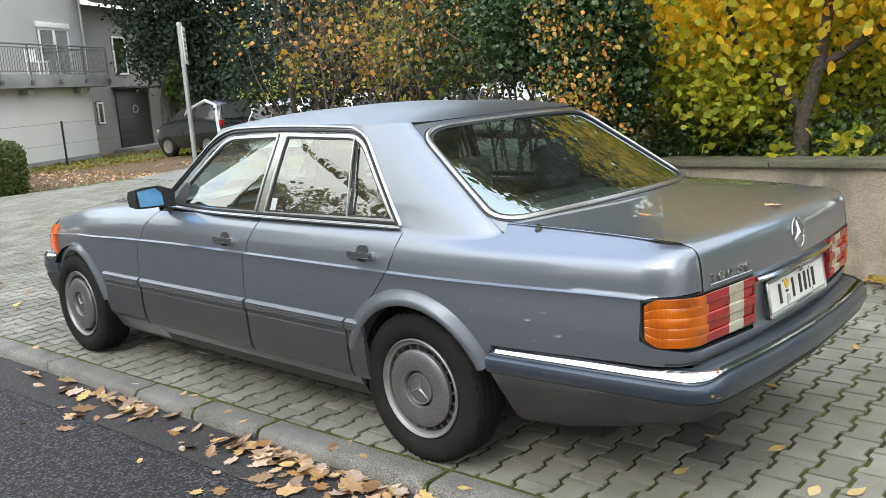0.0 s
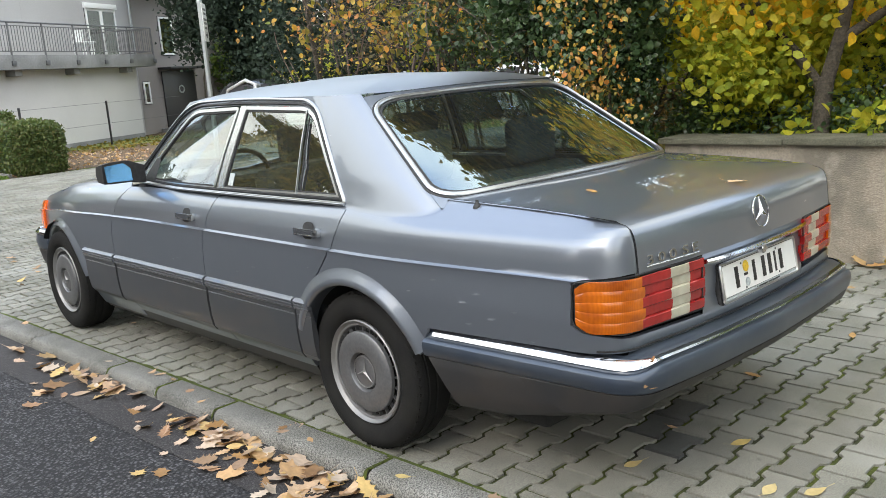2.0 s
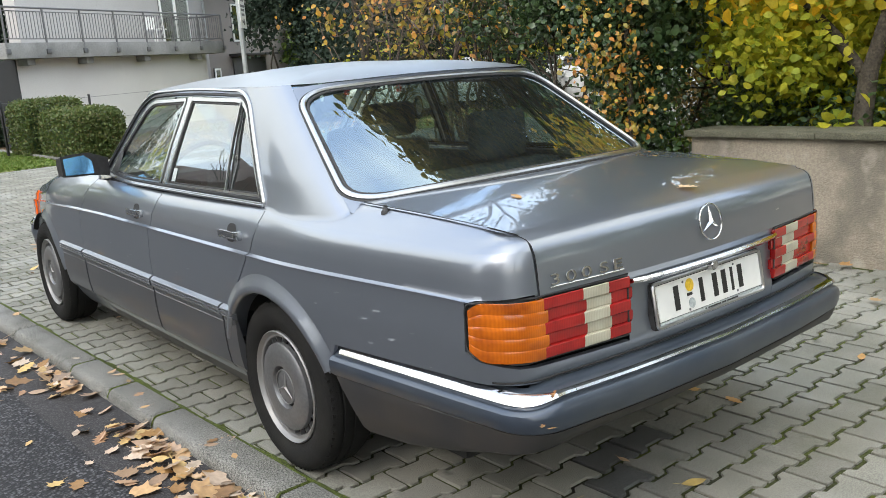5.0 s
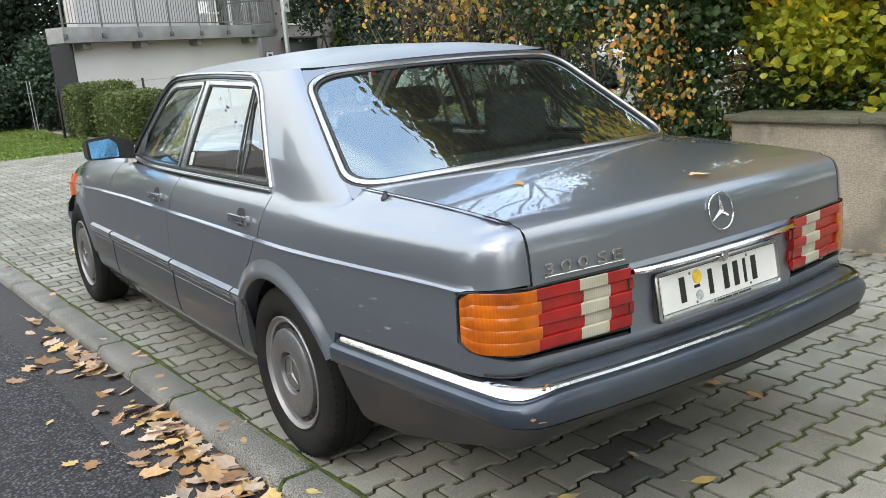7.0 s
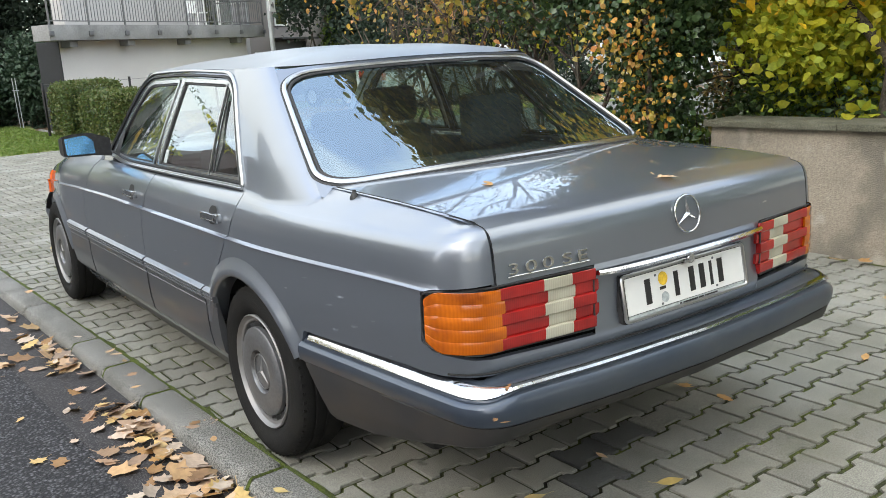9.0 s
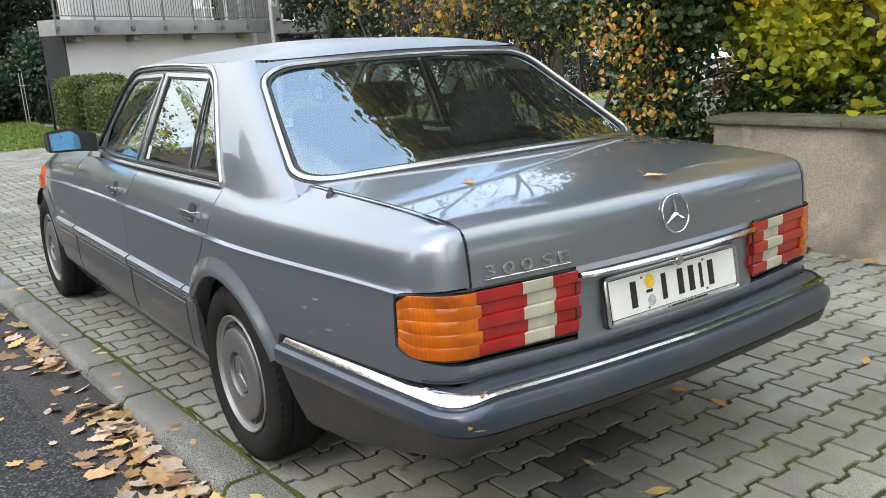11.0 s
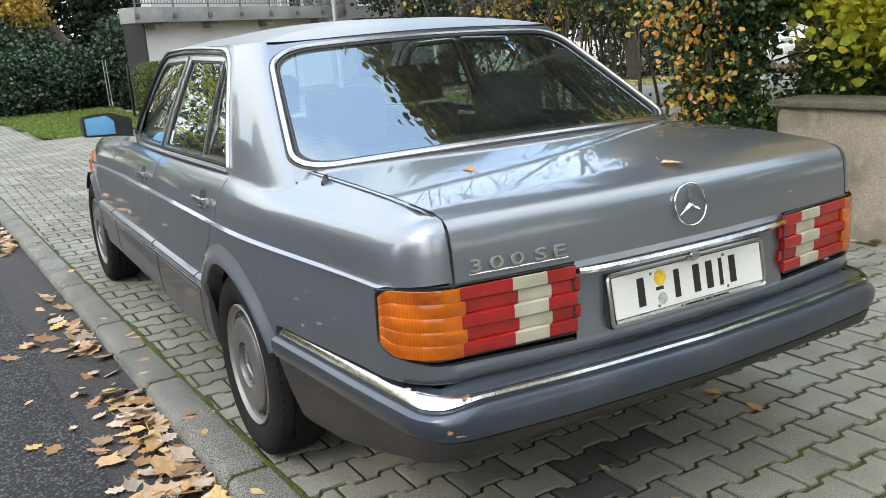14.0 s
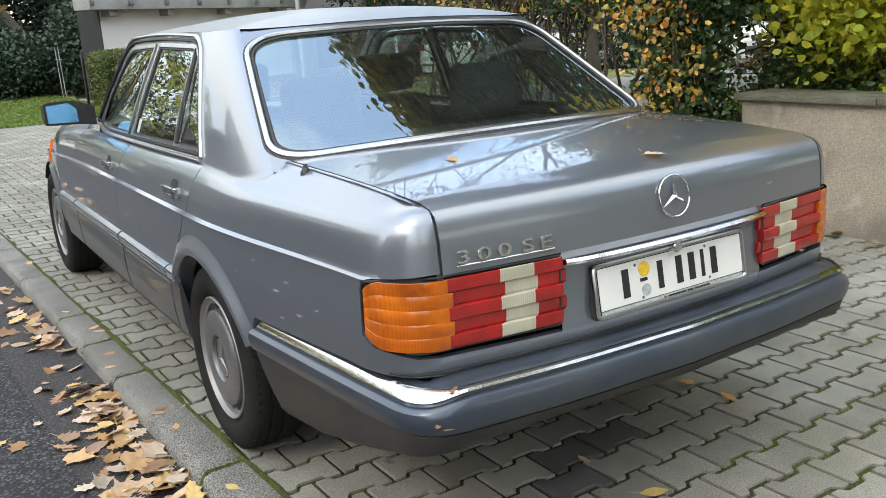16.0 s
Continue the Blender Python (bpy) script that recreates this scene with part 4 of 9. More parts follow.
WB = 2.935
AXLE_Z = 0.312
ARCH_R, ARCH_Z = 0.362, 0.305
rear_arch = [(0.368, 0.24)] + [(y, z if z < 0.3 else z) for y, z in arc_pts(-0.005, ARCH_Z, ARCH_R, 5, 158, 18)] + [(-0.38, 0.36)]
front_arch = [(WB - 0.39, 0.25)] + list(reversed(arc_pts(WB, ARCH_Z, ARCH_R, 20, 176, 18))) + [(WB + 0.36, 0.36)]

SILL = 0.25
shut_f = [(1.93, 0.958), (2.02, 0.88), (2.075, 0.78), (2.095, 0.68), (2.10, 0.5), (2.07, 0.38), (1.99, SILL)]
shut_b = [(1.0, 0.958), (1.055, 0.85), (1.085, 0.75), (1.10, 0.60), (1.095, 0.48), (1.055, 0.38), (0.98, SILL)]
shut_r = [(0.06, 0.972), (0.062, 0.93), (0.085, 0.85), (0.122, 0.77), (0.19, 0.69), (0.285, 0.60), (0.348, 0.50), (0.372, 0.42), (0.378, 0.34), (0.355, SILL)]

# front wing, with the wheel opening
wing = shut_f + list(reversed([(1.99, 0.21)])) + [(WB - 0.39, 0.21)] + front_arch + [(FRONT_U + 0.02, 0.40), (FRONT_U + 0.03, 0.62), (FRONT_U + 0.03, 0.93), (2.6, 1.02), (2.0, 0.998)]
panel("front_wing", wing, label="front wing with flared wheel arch")
fdoor_l, fdoor_r = panel("front_door", shut_f + list(reversed(shut_b)), label="front door with raised crease")
rdoor_l, rdoor_r = panel("rear_door", shut_b + list(reversed(shut_r)), label="rear door cut round the wheel arch")
U_LID = u_at(-0.668, 0.75)
quarter = (list(reversed([p for p in shut_r if p[1] > 0.33])) + [(0.09, 1.08), (-0.50, 1.08), (-0.75, 1.08)] + [(REAR_U + 0.06 - k * 0.02, v_at(REAR_U + 0.06 - k * 0.02, -0.6702)) for k in range(20) if body(REAR_U + 0.06 - k * 0.02, 0.815)[0] < -0.6735] + [(u_at(-0.672, 0.803), 0.803),
           (REAR_U - 0.085, 0.793), (REAR_U - 0.057, 0.78), (REAR_U - 0.052, 0.65), (REAR_U - 0.085, 0.630), (REAR_U - 0.20, 0.613), (u_of_x(-0.357), 0.607), (u_of_x(-0.357), 0.560), (REAR_U - 0.05, 0.563), (-0.80, 0.560), (-0.40, 0.556)]
           + list(reversed(rear_arch[1:-1])))
quarter = [q for q in quarter if q != (0.355, SILL)]
panel("quarter_panel", quarter, du=0.05, dv=0.018, label="rear quarter panel with rounded shoulder")
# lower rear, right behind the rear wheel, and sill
# the sill's near-black colour stands for the shade below the doors
panel("sill", [(2.52, 0.19), (2.54, 0.30), (1.0, 0.33), (0.37, 0.33), (0.36, 0.24), (0.36, 0.19)], APRON, thick=0.03, off=-0.004, label="near-black sill coloured for the shade under the doors")

# wheel arch lips
for cy, a0, a1 in ((-0.005, 20, 156), (WB, 22, 168)):
    rows = []
    for y, z in arc_pts(cy, ARCH_Z, ARCH_R, a0, a1, 26):
        row = []
        for dr, o in ((0.064, 0.0005), (0.047, 0.006), (0.028, 0.017), (0.012, 0.022), (0.0, 0.018), (-0.004, 0.004), (-0.004, -0.05)):
            k = (ARCH_R + dr) / ARCH_R
            yy, zz = cy + (y - cy) * k, ARCH_Z + (z - ARCH_Z) * k
            row.append(Vector(body(yy, min(zz, 0.776), o)))
        rows.append(row)
    bm = bmesh.new()
    vr = [[bm.verts.new(c) for c in row] for row in rows]
    for p, q in zip(vr, vr[1:]):
        for i in range(len(p) - 1):
            bm.faces.new((p[i], p[i + 1], q[i + 1], q[i]))
    bm.normal_update()
    if bm.faces[:][0].normal.x > 0:
        bmesh.ops.reverse_faces(bm, faces=bm.faces[:])
    tw = mirrored(bm)
    part("wheel_arch_lip", bm, PAINT, car, "flared wheel arch lip", sharp=70)
    part("wheel_arch_lip", tw, PAINT, car, "flared wheel arch lip", sharp=70)


def strip(u0, u1, prof, n=40):
    """A strip along the body: rows of (outward, height) drawn from u0 to u1."""
    bm = bmesh.new()
    rows = []
    for i in range(n + 1):
        u = u0 + (u1 - u0) * i / n
        row = []
        for o, z in prof:
            row.append(bm.verts.new(body(u, z, o)))
        rows.append(row)
    for p, q in zip(rows, rows[1:]):
        for i in range(len(p) - 1):
            bm.faces.new((p[i], p[i + 1], q[i + 1], q[i]))
    bm.faces.new(rows[0])
    bm.faces.new(rows[-1][::-1])
    bmesh.ops.recalc_face_normals(bm, faces=bm.faces[:])
    return bm


# side cladding with its ribbed rail, a piece on each door and wing
CLADS = [(0.368, 0.262, 0.262), (1.088, 0.375, 0.345), (2.088, 1.102, 1.068), (2.52, 2.105, 2.105)]
for u1, u0, _ in CLADS:
    rail = [(0.0, 0.566), (0.012, 0.562), (0.020, 0.555), (0.020, 0.549), (0.016, 0.547), (0.016, 0.544), (0.021, 0.542), (0.021, 0.536), (0.017, 0.534), (0.017, 0.531),
            (0.021, 0.529), (0.019, 0.522), (0.010, 0.519), (0.0, 0.519)]
    low = [(0.0, 0.517), (0.010, 0.517), (0.012, 0.500), (0.008, 0.497), (0.011, 0.494), (0.016, 0.44), (0.022, 0.38), (0.024, 0.325), (0.016, 0.30), (0.0, 0.29)]
    for nm, prof, mt, lb in (("side_rail", rail, RAIL, "ribbed grey side rail"), ("side_cladding", low, CLAD, "dull grey plastic side cladding")):
        bm = strip(u0 + 0.003, u1 - 0.003, prof, 16)
        tw = mirrored(bm)
        part(nm, bm, mt, car, lb, sharp=25)
        part(nm, tw, mt, car, lb, sharp=25)

# ---- trunk lid ----
def half_to_whole(bm):
    """Joins a left half with its mirror image at the middle."""
    me = bpy.data.meshes.new("tmp")
    bm.to_mesh(me)
    m2 = mirrored(bm)
    me2 = bpy.data.meshes.new("tmp")
    m2.to_mesh(me2)
    out = bmesh.new()
    out.from_mesh(me)
    out.from_mesh(me2)
    for m in (me, me2):
        bpy.data.meshes.remove(m)
    bm.free()
    m2.free()
    bmesh.ops.remove_doubles(out, verts=out.verts[:], dist=0.0015)
    return out


bm = bmesh.new()
rows = []
NX = 22
ys = [-0.34, -0.42, -0.5, -0.6, -0.7, -0.8, -0.9, -0.98, -1.03, -1.065]
for y in ys:
    rows.append([bm.verts.new((-deck_edge(y) * (1 - i / NX), y - ramp(y, (-0.60, 0.0), (-0.34, 0.12)) * (1 - (1 - i / NX) ** 2), deck_z(deck_edge(y) * (1 - i / NX), y))) for i in range(NX + 1)])
for v in (0.985, 0.96, 0.935, 0.91, 0.88, 0.85, 0.80):
    row = []
    for i in range(NX + 1):
        x = -0.668 * (1 - i / NX)
        px, py, pz = body(u_at(x, v), v, 0.0, True)
        row.append(bm.verts.new((x, py, pz + 0.012 * (1 - (x / 0.668) ** 2) * ramp(v, (0.80, 0.0), (0.985, 1.0)))))
    rows.append(row)
for p, q in zip(rows, rows[1:]):
    for i in range(NX):
        bm.faces.new((p[i], q[i], q[i + 1], p[i + 1]))
bm.normal_update()
bm = half_to_whole(bm)
# the lid's lower middle reaches down between the lamps
part("trunk_lid", bm, PAINT, car, "trunk lid with a sharp rear edge", sharp=50)
bm = bmesh.new()
rows = []
for v in (0.80, 0.76, 0.70, 0.655, 0.62, 0.605, 0.560):
    rows.append([])
    for i in range(15):
        x = -0.3605 * (1 - i / 14)
        px, py, pz = body(u_at(x, v), v)
        rows[-1].append(bm.verts.new((x, py + (0.012 if 0.62 < v < 0.79 else 0.0012), pz)))
for p, q in zip(rows, rows[1:]):
    for i in range(14):
        bm.faces.new((p[i], q[i], q[i + 1], p[i + 1]))
part("plate_recess", half_to_whole(bm), PAINT, car, "plate panel between the lamps", sharp=40)
# dark channel under the lid's edges
bm = bmesh.new()
rows = []
for y in (-0.30, -0.5, -0.8, -1.02):
    rows.append([bm.verts.new((-deck_edge(y) + dx, y, deck_z(deck_edge(y), y) - dz)) for dx, dz in ((-0.014, 0.002), (-0.003, 0.0025), (0.012, 0.0025))])
for v in (0.985, 0.95, 0.91, 0.85, 0.79):
    px, py, pz = body(u_at(-0.668, v), v, -0.006, True)
    rows.append([bm.verts.new((-0.668 + dx, py, pz)) for dx in (-0.012, -0.002, 0.012)])
for p, q in zip(rows, rows[1:]):
    for i in range(2):
        bm.faces.new((p[i], q[i], q[i + 1], p[i + 1]))
tw = mirrored(bm)
part("lid_channel", bm, PAINT, car)
part("lid_channel", tw, PAINT, car)
# thin dark shut line round the lid
pts = [Vector((-deck_edge(y) - 0.0015, y, deck_z(deck_edge(y), y) - 0.0012)) for y in (-0.40, -0.5, -0.6, -0.7, -0.8, -0.9, -0.98, -1.03, -1.065)]
for v in (0.985, 0.96, 0.935, 0.91, 0.88, 0.85, 0.80):
    q = body(u_at(-0.668, v), v, 0.0, True)
    pts.append(Vector((-0.6695, q[1], q[2])))
both_lines = [pts, [Vector((-p.x, p.y, p.z)) for p in pts]]
for line in both_lines:
    part("lid_gap", tube_bm(line, 0.0011, 6), DARK, car)

# ---- tail lamps ----
def lamp_piece(ua, ub, va, vb, off, nu=10, zig=0.0, zig0=0.0, taper=0.0, smooth=False):
    """One lens block from ua to ub with stepped ribs."""
    bm = bmesh.new()
    ribs = []
    nr = 5
    h = (vb - va) / nr
    for k in range(nr):
        z0 = va + k * h
        e = 0.0 if k % 2 == 0 or smooth else -0.0075
        g = 0.0015 if smooth else 0.0
        ribs += [(z0 + 0.0006, e + 0.0072 + g), (z0 + h * 0.10, e + 0.0092), (z0 + h * 0.55, e + 0.0104), (z0 + h * 0.93, e + 0.0096), (z0 + h * 0.97, e + 0.0076 + g)]
    rows = []
    for i in range(nu + 1):
        row = []
        for z, o in ribs:
            t = i / nu
            k = int((z - va) / h) % 2
            za = zig0 if (k and i == 0) else 0
            zb = zig if (k and i == nu) else 0
            u = ua + za + (ub + zb - ua - za) * t
            zt = z + taper * max(0.0, 1 - 5.0 * t) ** 1.5 * (0.5 * (va + vb) - z) / (0.5 * (vb - va))
            row.append(bm.verts.new(body(u, zt, off + o)))
        rows.append(row)
    for p, q in zip(rows, rows[1:]):
        for i in range(len(p) - 1):
            bm.faces.new((p[i], p[i + 1], q[i + 1], q[i]))
    for row, rev in ((rows[0], False), (rows[-1], True)):
        back = [bm.verts.new(v.co + Vector((0, 0.02, 0)) if abs(v.co.x) < 0.75 else v.co + Vector((0.02, 0, 0))) for v in row]
        for i in range(len(row) - 1):
            bm.faces.new((row[i], back[i], back[i + 1], row[i + 1]))
    bmesh.ops.recalc_face_normals(bm, faces=bm.faces[:])
    bm.normal_update()
    return bm


LAMP = [("amber_lens", REAR_U - 0.066, u_of_x(-0.662), AMBER, 14, 0.0, 0.010), ("red_lens", u_of_x(-0.662), u_of_x(-0.53), RED, 8, 0.010, 0.017),
        ("white_lens", u_of_x(-0.53), u_of_x(-0.44), WHITELENS, 6, 0.017, 0.017), ("red_lens", u_of_x(-0.44), u_of_x(-0.362), RED, 6, 0.017, 0.014)]
for sx in (-1, 1):
    lamp = new("tail_lamp")
    lamp.parent = car
    lamp["label"] = "ribbed tail lamp in amber, red and white"
    for nm, ua, ub, mt, nu, za, zb in LAMP:
        bm = lamp_piece(ua, ub, 0.628, 0.792, -0.004, nu=nu, zig=-zb, zig0=-za, taper=0.026 if mt is AMBER else 0.0, smooth=mt is AMBER)
        if sx > 0:
            t = mirrored(bm)
            bm.free()
            bm = t
        part(nm, bm, mt, lamp, sharp=20)
    # black housing round it
    outline = rounded([(REAR_U - 0.055, 0.637), (REAR_U - 0.055, 0.785), (U_LID + 0.02, 0.797), (u_of_x(-0.366), 0.7945), (u_of_x(-0.366), 0.6245), (REAR_U - 0.2, 0.6245)], [0.04, 0.03, 0.002, 0.008, 0.008, 0.02])
    bm = sheet_bm(outline, lambda u, v: body(u, v, -0.010), 0.03, 0.05, 0.0)
    if sx > 0:
        t = mirrored(bm)
        bm.free()
        bm = t
    part("lamp_housing", bm, RUBBER, lamp)
    pts = [body(u, v, 0.001) for u, v in outline]
    pts = [(p[0] * (1 if sx < 0 else -1), p[1], p[2]) for p in pts]
    part("lamp_seal", tube_bm(pts, 0.0028, 6, closed=True), RUBBER, lamp)

# ---- rear bumper ----
def bumper_line():
    """The bumper's outline seen from above, left half, from behind the wheel to the middle."""
    pts = [(-0.856, -0.375), (-0.810, -0.90), (-0.777, -1.197), (-0.40, -1.238), (0.0, -1.254)]
    rad = [0, 0.12, 0.11, 0.12, 0]
    out = []
    for i, p in enumerate(pts):
        p = Vector(p)
        if not rad[i]:
            out.append(p)
            continue
        u, v = Vector(pts[i - 1]) - p, Vector(pts[i + 1]) - p
        s0, e0 = p + u.normalized() * rad[i], p + v.normalized() * rad[i]
        for k in range(11):
            t = k / 10
            out.append(s0 * (1 - t) ** 2 + p * 2 * t * (1 - t) + e0 * t * t)
    line, acc = [out[0]], 0
    for q in out[1:]:
        n = max(1, int((q - line[-1]).length / 0.03))
        base = line[-1]
        line += [base.lerp(q, (k + 1) / n) for k in range(n)]
    return line


BLINE = bumper_line()
BLEN = [0.0]
for p, q in zip(BLINE, BLINE[1:]):
    BLEN.append(BLEN[-1] + (q - p).length)


def bline(s):
    s = min(max(s, 0.0), BLEN[-1])
    for i in range(1, len(BLEN)):
        if s <= BLEN[i]:
            t = (s - BLEN[i - 1]) / (BLEN[i] - BLEN[i - 1])
            return BLINE[i - 1].lerp(BLINE[i], t)
    return BLINE[-1]


def bnormal(s):
    a, b = bline(s - 0.02), bline(s + 0.02)
    t = (b - a).normalized()
    return Vector((t.y, -t.x))


def rear_share(s):
    """0 along the side, 1 across the rear."""
    return soft(bline(s).x, (-0.778, 0.0), (-0.66, 1.0))


def bumper_piece(prof, s0, s1, n=60, tuck=0.0):
    """prof(k) gives rows of (outward, height); the top row tucks further under the body round the corner."""
    bm = bmesh.new()
    rows = []
    for i in range(n + 1):
        row = []
        t = i / n
        s = s0 + (s1 - s0) * t
        k = rear_share(s)
        for j, (o, z) in enumerate(prof(k)):
            q = bline(s) + bnormal(s) * (o - (tuck * 4 * k * (1 - k) if j == 0 else 0.0))
            if i == n and s1 >= BLEN[-1]:
                q.x = 0.0
            row.append(bm.verts.new((q.x, q.y, z)))
        rows.append(row)
    for p, q in zip(rows, rows[1:]):
        for i in range(len(p) - 1):
            bm.faces.new((p[i], p[i + 1], q[i + 1], q[i]))
    bm.faces.new(rows[0])
    if s1 < BLEN[-1]:
        bm.faces.new(rows[-1][::-1])
    bmesh.ops.recalc_face_normals(bm, faces=bm.faces[:])
    return bm


def mixed(a, b):
    return lambda k: [(p + (r - p) * k, q + (t - q) * k) for (p, q), (r, t) in zip(a, b)]


def bumper_strip(prof, u0, u1, n=54):
    """The front bumper: rows of (outward, height) along the body's outline."""
    bm = bmesh.new()
    rows = []
    for i in range(n + 1):
        row = []
        for o, z in prof:
            u = u0 + (u1 - u0) * i / n
            p, nrm = plan(u), outward(u)
            q = p + nrm * (soft(u, (2.0, 0.0), (WB + 0.36, 0.0), (FRONT_U + 0.2, 0.07), (U_FC, 0.085)) + o)
            if i == n:
                q.x = 0.0
            row.append(bm.verts.new((q.x, q.y, z)))
        rows.append(row)
    for p, q in zip(rows, rows[1:]):
        for i in range(len(p) - 1):
            bm.faces.new((p[i], p[i + 1], q[i + 1], q[i]))
    bm.faces.new(rows[0])
    bmesh.ops.recalc_face_normals(bm, faces=bm.faces[:])
    return half_to_whole(bm)


bumper = new("rear_bumper")
bumper.parent = car
bumper["label"] = "blue-grey wraparound bumper with scuffed chrome strip"
side_face = [(-0.062, 0.557), (-0.034, 0.554), (-0.024, 0.545), (-0.016, 0.535), (-0.008, 0.524), (-0.006, 0.519), (0.003, 0.516), (0.011, 0.508), (0.014, 0.496), (0.012, 0.478), (0.006, 0.460), (0.000, 0.457), (-0.004, 0.452)]
rear_face = [(-0.110, 0.570), (-0.090, 0.567), (-0.050, 0.562), (-0.020, 0.556), (-0.008, 0.546), (-0.006, 0.541), (0.004, 0.537), (0.012, 0.526), (0.016, 0.508), (0.014, 0.484), (0.007, 0.462), (0.000, 0.457), (-0.004, 0.452)]
part("bumper_face", half_to_whole(bumper_piece(mixed(side_face, rear_face), 0.0, BLEN[-1], tuck=0.05)), BUMPER, bumper, sharp=30)
APRON_ROWS = [(-0.003, 0.0), (0.001, 0.04), (0.000, 0.25), (-0.004, 0.55), (-0.011, 0.85), (-0.024, 0.96), (-0.050, 1.0)]


def apron_depth(q):
    """How far the apron hangs below the bumper's face: deep behind the wheel, shallow across the rear."""
    return ramp(q.y, (-1.19, 0.060), (-1.05, 0.088), (-0.90, 0.125), (-0.70, 0.165), (-0.45, 0.180)) if q.x < -0.72 else ramp(q.x, (-0.72, 0.060), (-0.45, 0.046), (0.0, 0.046))


bm = bmesh.new()
rows = []
for i in range(91):
    row = []
    for o, f in APRON_ROWS:
        st = 0.012 + 0.122 * f
        sa = st + (BLEN[-1] - st) * i / 90
        q, k = bline(sa), rear_share(sa)
        p = q + bnormal(sa) * (o * (1 + 0.4 * k) - 0.012 * k * f)
        row.append(bm.verts.new((0.0 if i == 90 else p.x, p.y, 0.456 - apron_depth(q) * f)))
    rows.append(row)
for p, q in zip(rows, rows[1:]):
    for i in range(len(p) - 1):
        bm.faces.new((p[i], p[i + 1], q[i + 1], q[i]))
bm.faces.new(rows[0])
bmesh.ops.recalc_face_normals(bm, faces=bm.faces[:])
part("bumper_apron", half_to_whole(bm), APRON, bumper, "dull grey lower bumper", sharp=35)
side_chrome = [(-0.034, 0.551), (-0.030, 0.5575), (-0.024, 0.557), (-0.009, 0.542), (-0.002, 0.531), (-0.007, 0.526)]
rear_chrome = [(-0.026, 0.553), (-0.024, 0.5570), (-0.020, 0.5578), (-0.003, 0.5580), (0.001, 0.552), (-0.005, 0.545)]
S_C = next(BLEN[i] for i, p in enumerate(BLINE) if p.x > -0.70)
for s0, s1 in ((0.035, S_C), (S_C + 0.0015, S_C + 0.058), (S_C + 0.060, BLEN[-1])):
    bm = bumper_piece(mixed(side_chrome, rear_chrome), s0, s1)
    if s1 == BLEN[-1]:
        part("chrome_strip", half_to_whole(bm), WORNCHROME, bumper, "thin worn chrome strip", sharp=50)
    else:
        tw = mirrored(bm)
        part("chrome_strip", bm, CHROME, bumper, "scuffed chrome strip", sharp=50)
        part("chrome_strip", tw, CHROME, bumper, "scuffed chrome strip", sharp=50)
# rust at the strip's joint and chipped paint on the bumper's corner
rr2 = np.random.default_rng(5)
RUST = material("rusty_metal", (0.16, 0.062, 0.022), rough=0.85, second=(0.30, 0.15, 0.06), scale=60, amount=0.9, fine=0.3)
CHIP = material("chipped_paint_edge", (0.42, 0.26, 0.12), rough=0.8, second=(0.20, 0.11, 0.06), scale=70, amount=0.9)
for s0, o, z, a, b, mt, nm in ((S_C - 0.016, -0.006, 0.5565, 0.010, 0.006, RUST, "rust_spot"), (S_C - 0.004, -0.013, 0.5588, 0.007, 0.004, RUST, "rust_spot"), (S_C - 0.052, 0.0135, 0.487, 0.009, 0.006, CHIP, "paint_chip"), (S_C - 0.030, 0.0135, 0.478, 0.018, 0.0022, CHIP, "paint_chip")):
    bm = bmesh.new()
    mid = Vector((*(bline(s0) + bnormal(s0) * o).xy, z))
    nv = Vector((*bnormal(s0).xy, 0.0))
    tv = Vector((-nv.y, nv.x, 0.0))
    upv = Vector((0, 0, 1)) if nm == "paint_chip" else (Vector((0, 0, 0.75)) - nv * 0.66)
    out = nv if nm == "paint_chip" else (nv * 0.66 + Vector((0, 0, 0.75)))
    bm.faces.new([bm.verts.new(mid + out * 0.0022 + tv * (a * math.cos(t) * k) + upv * (b * math.sin(t) * k)) for t, k in ((2 * math.pi * i / 12, rr2.uniform(0.5, 1.0)) for i in range(12))])
    part(nm, bm, mt, bumper, "small brown blemish")
# dark joint between body and bumper across the rear
pts = []
for k in range(31):
    u = REAR_U - 0.12 + (U_RC - REAR_U + 0.12) * k / 30
    pts.append(Vector(body(u, 0.573, 0.003)))
pts[-1].x = 0.0
pts += [Vector((-p.x, p.y, p.z)) for p in pts[-2::-1]]
part("bumper_joint", tube_bm(pts, 0.003, 6), DARK, bumper)
# front bumper
fb = new("front_bumper")
fb.parent = car
part("bumper_face", bumper_strip([(-0.10, 0.59), (-0.03, 0.575), (0.0, 0.55), (0.01, 0.50), (0.0, 0.455), (-0.006, 0.452)], WB + 0.375, U_FC), BUMPER, fb, sharp=35)
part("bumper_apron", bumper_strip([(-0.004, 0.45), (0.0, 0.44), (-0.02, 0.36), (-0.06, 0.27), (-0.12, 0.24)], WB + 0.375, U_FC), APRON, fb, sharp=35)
part("chrome_strip", bumper_strip([(-0.02, 0.574), (-0.014, 0.582), (0.006, 0.562), (0.006, 0.548), (-0.002, 0.545)], WB + 0.40, U_FC), CHROME, fb, sharp=50)
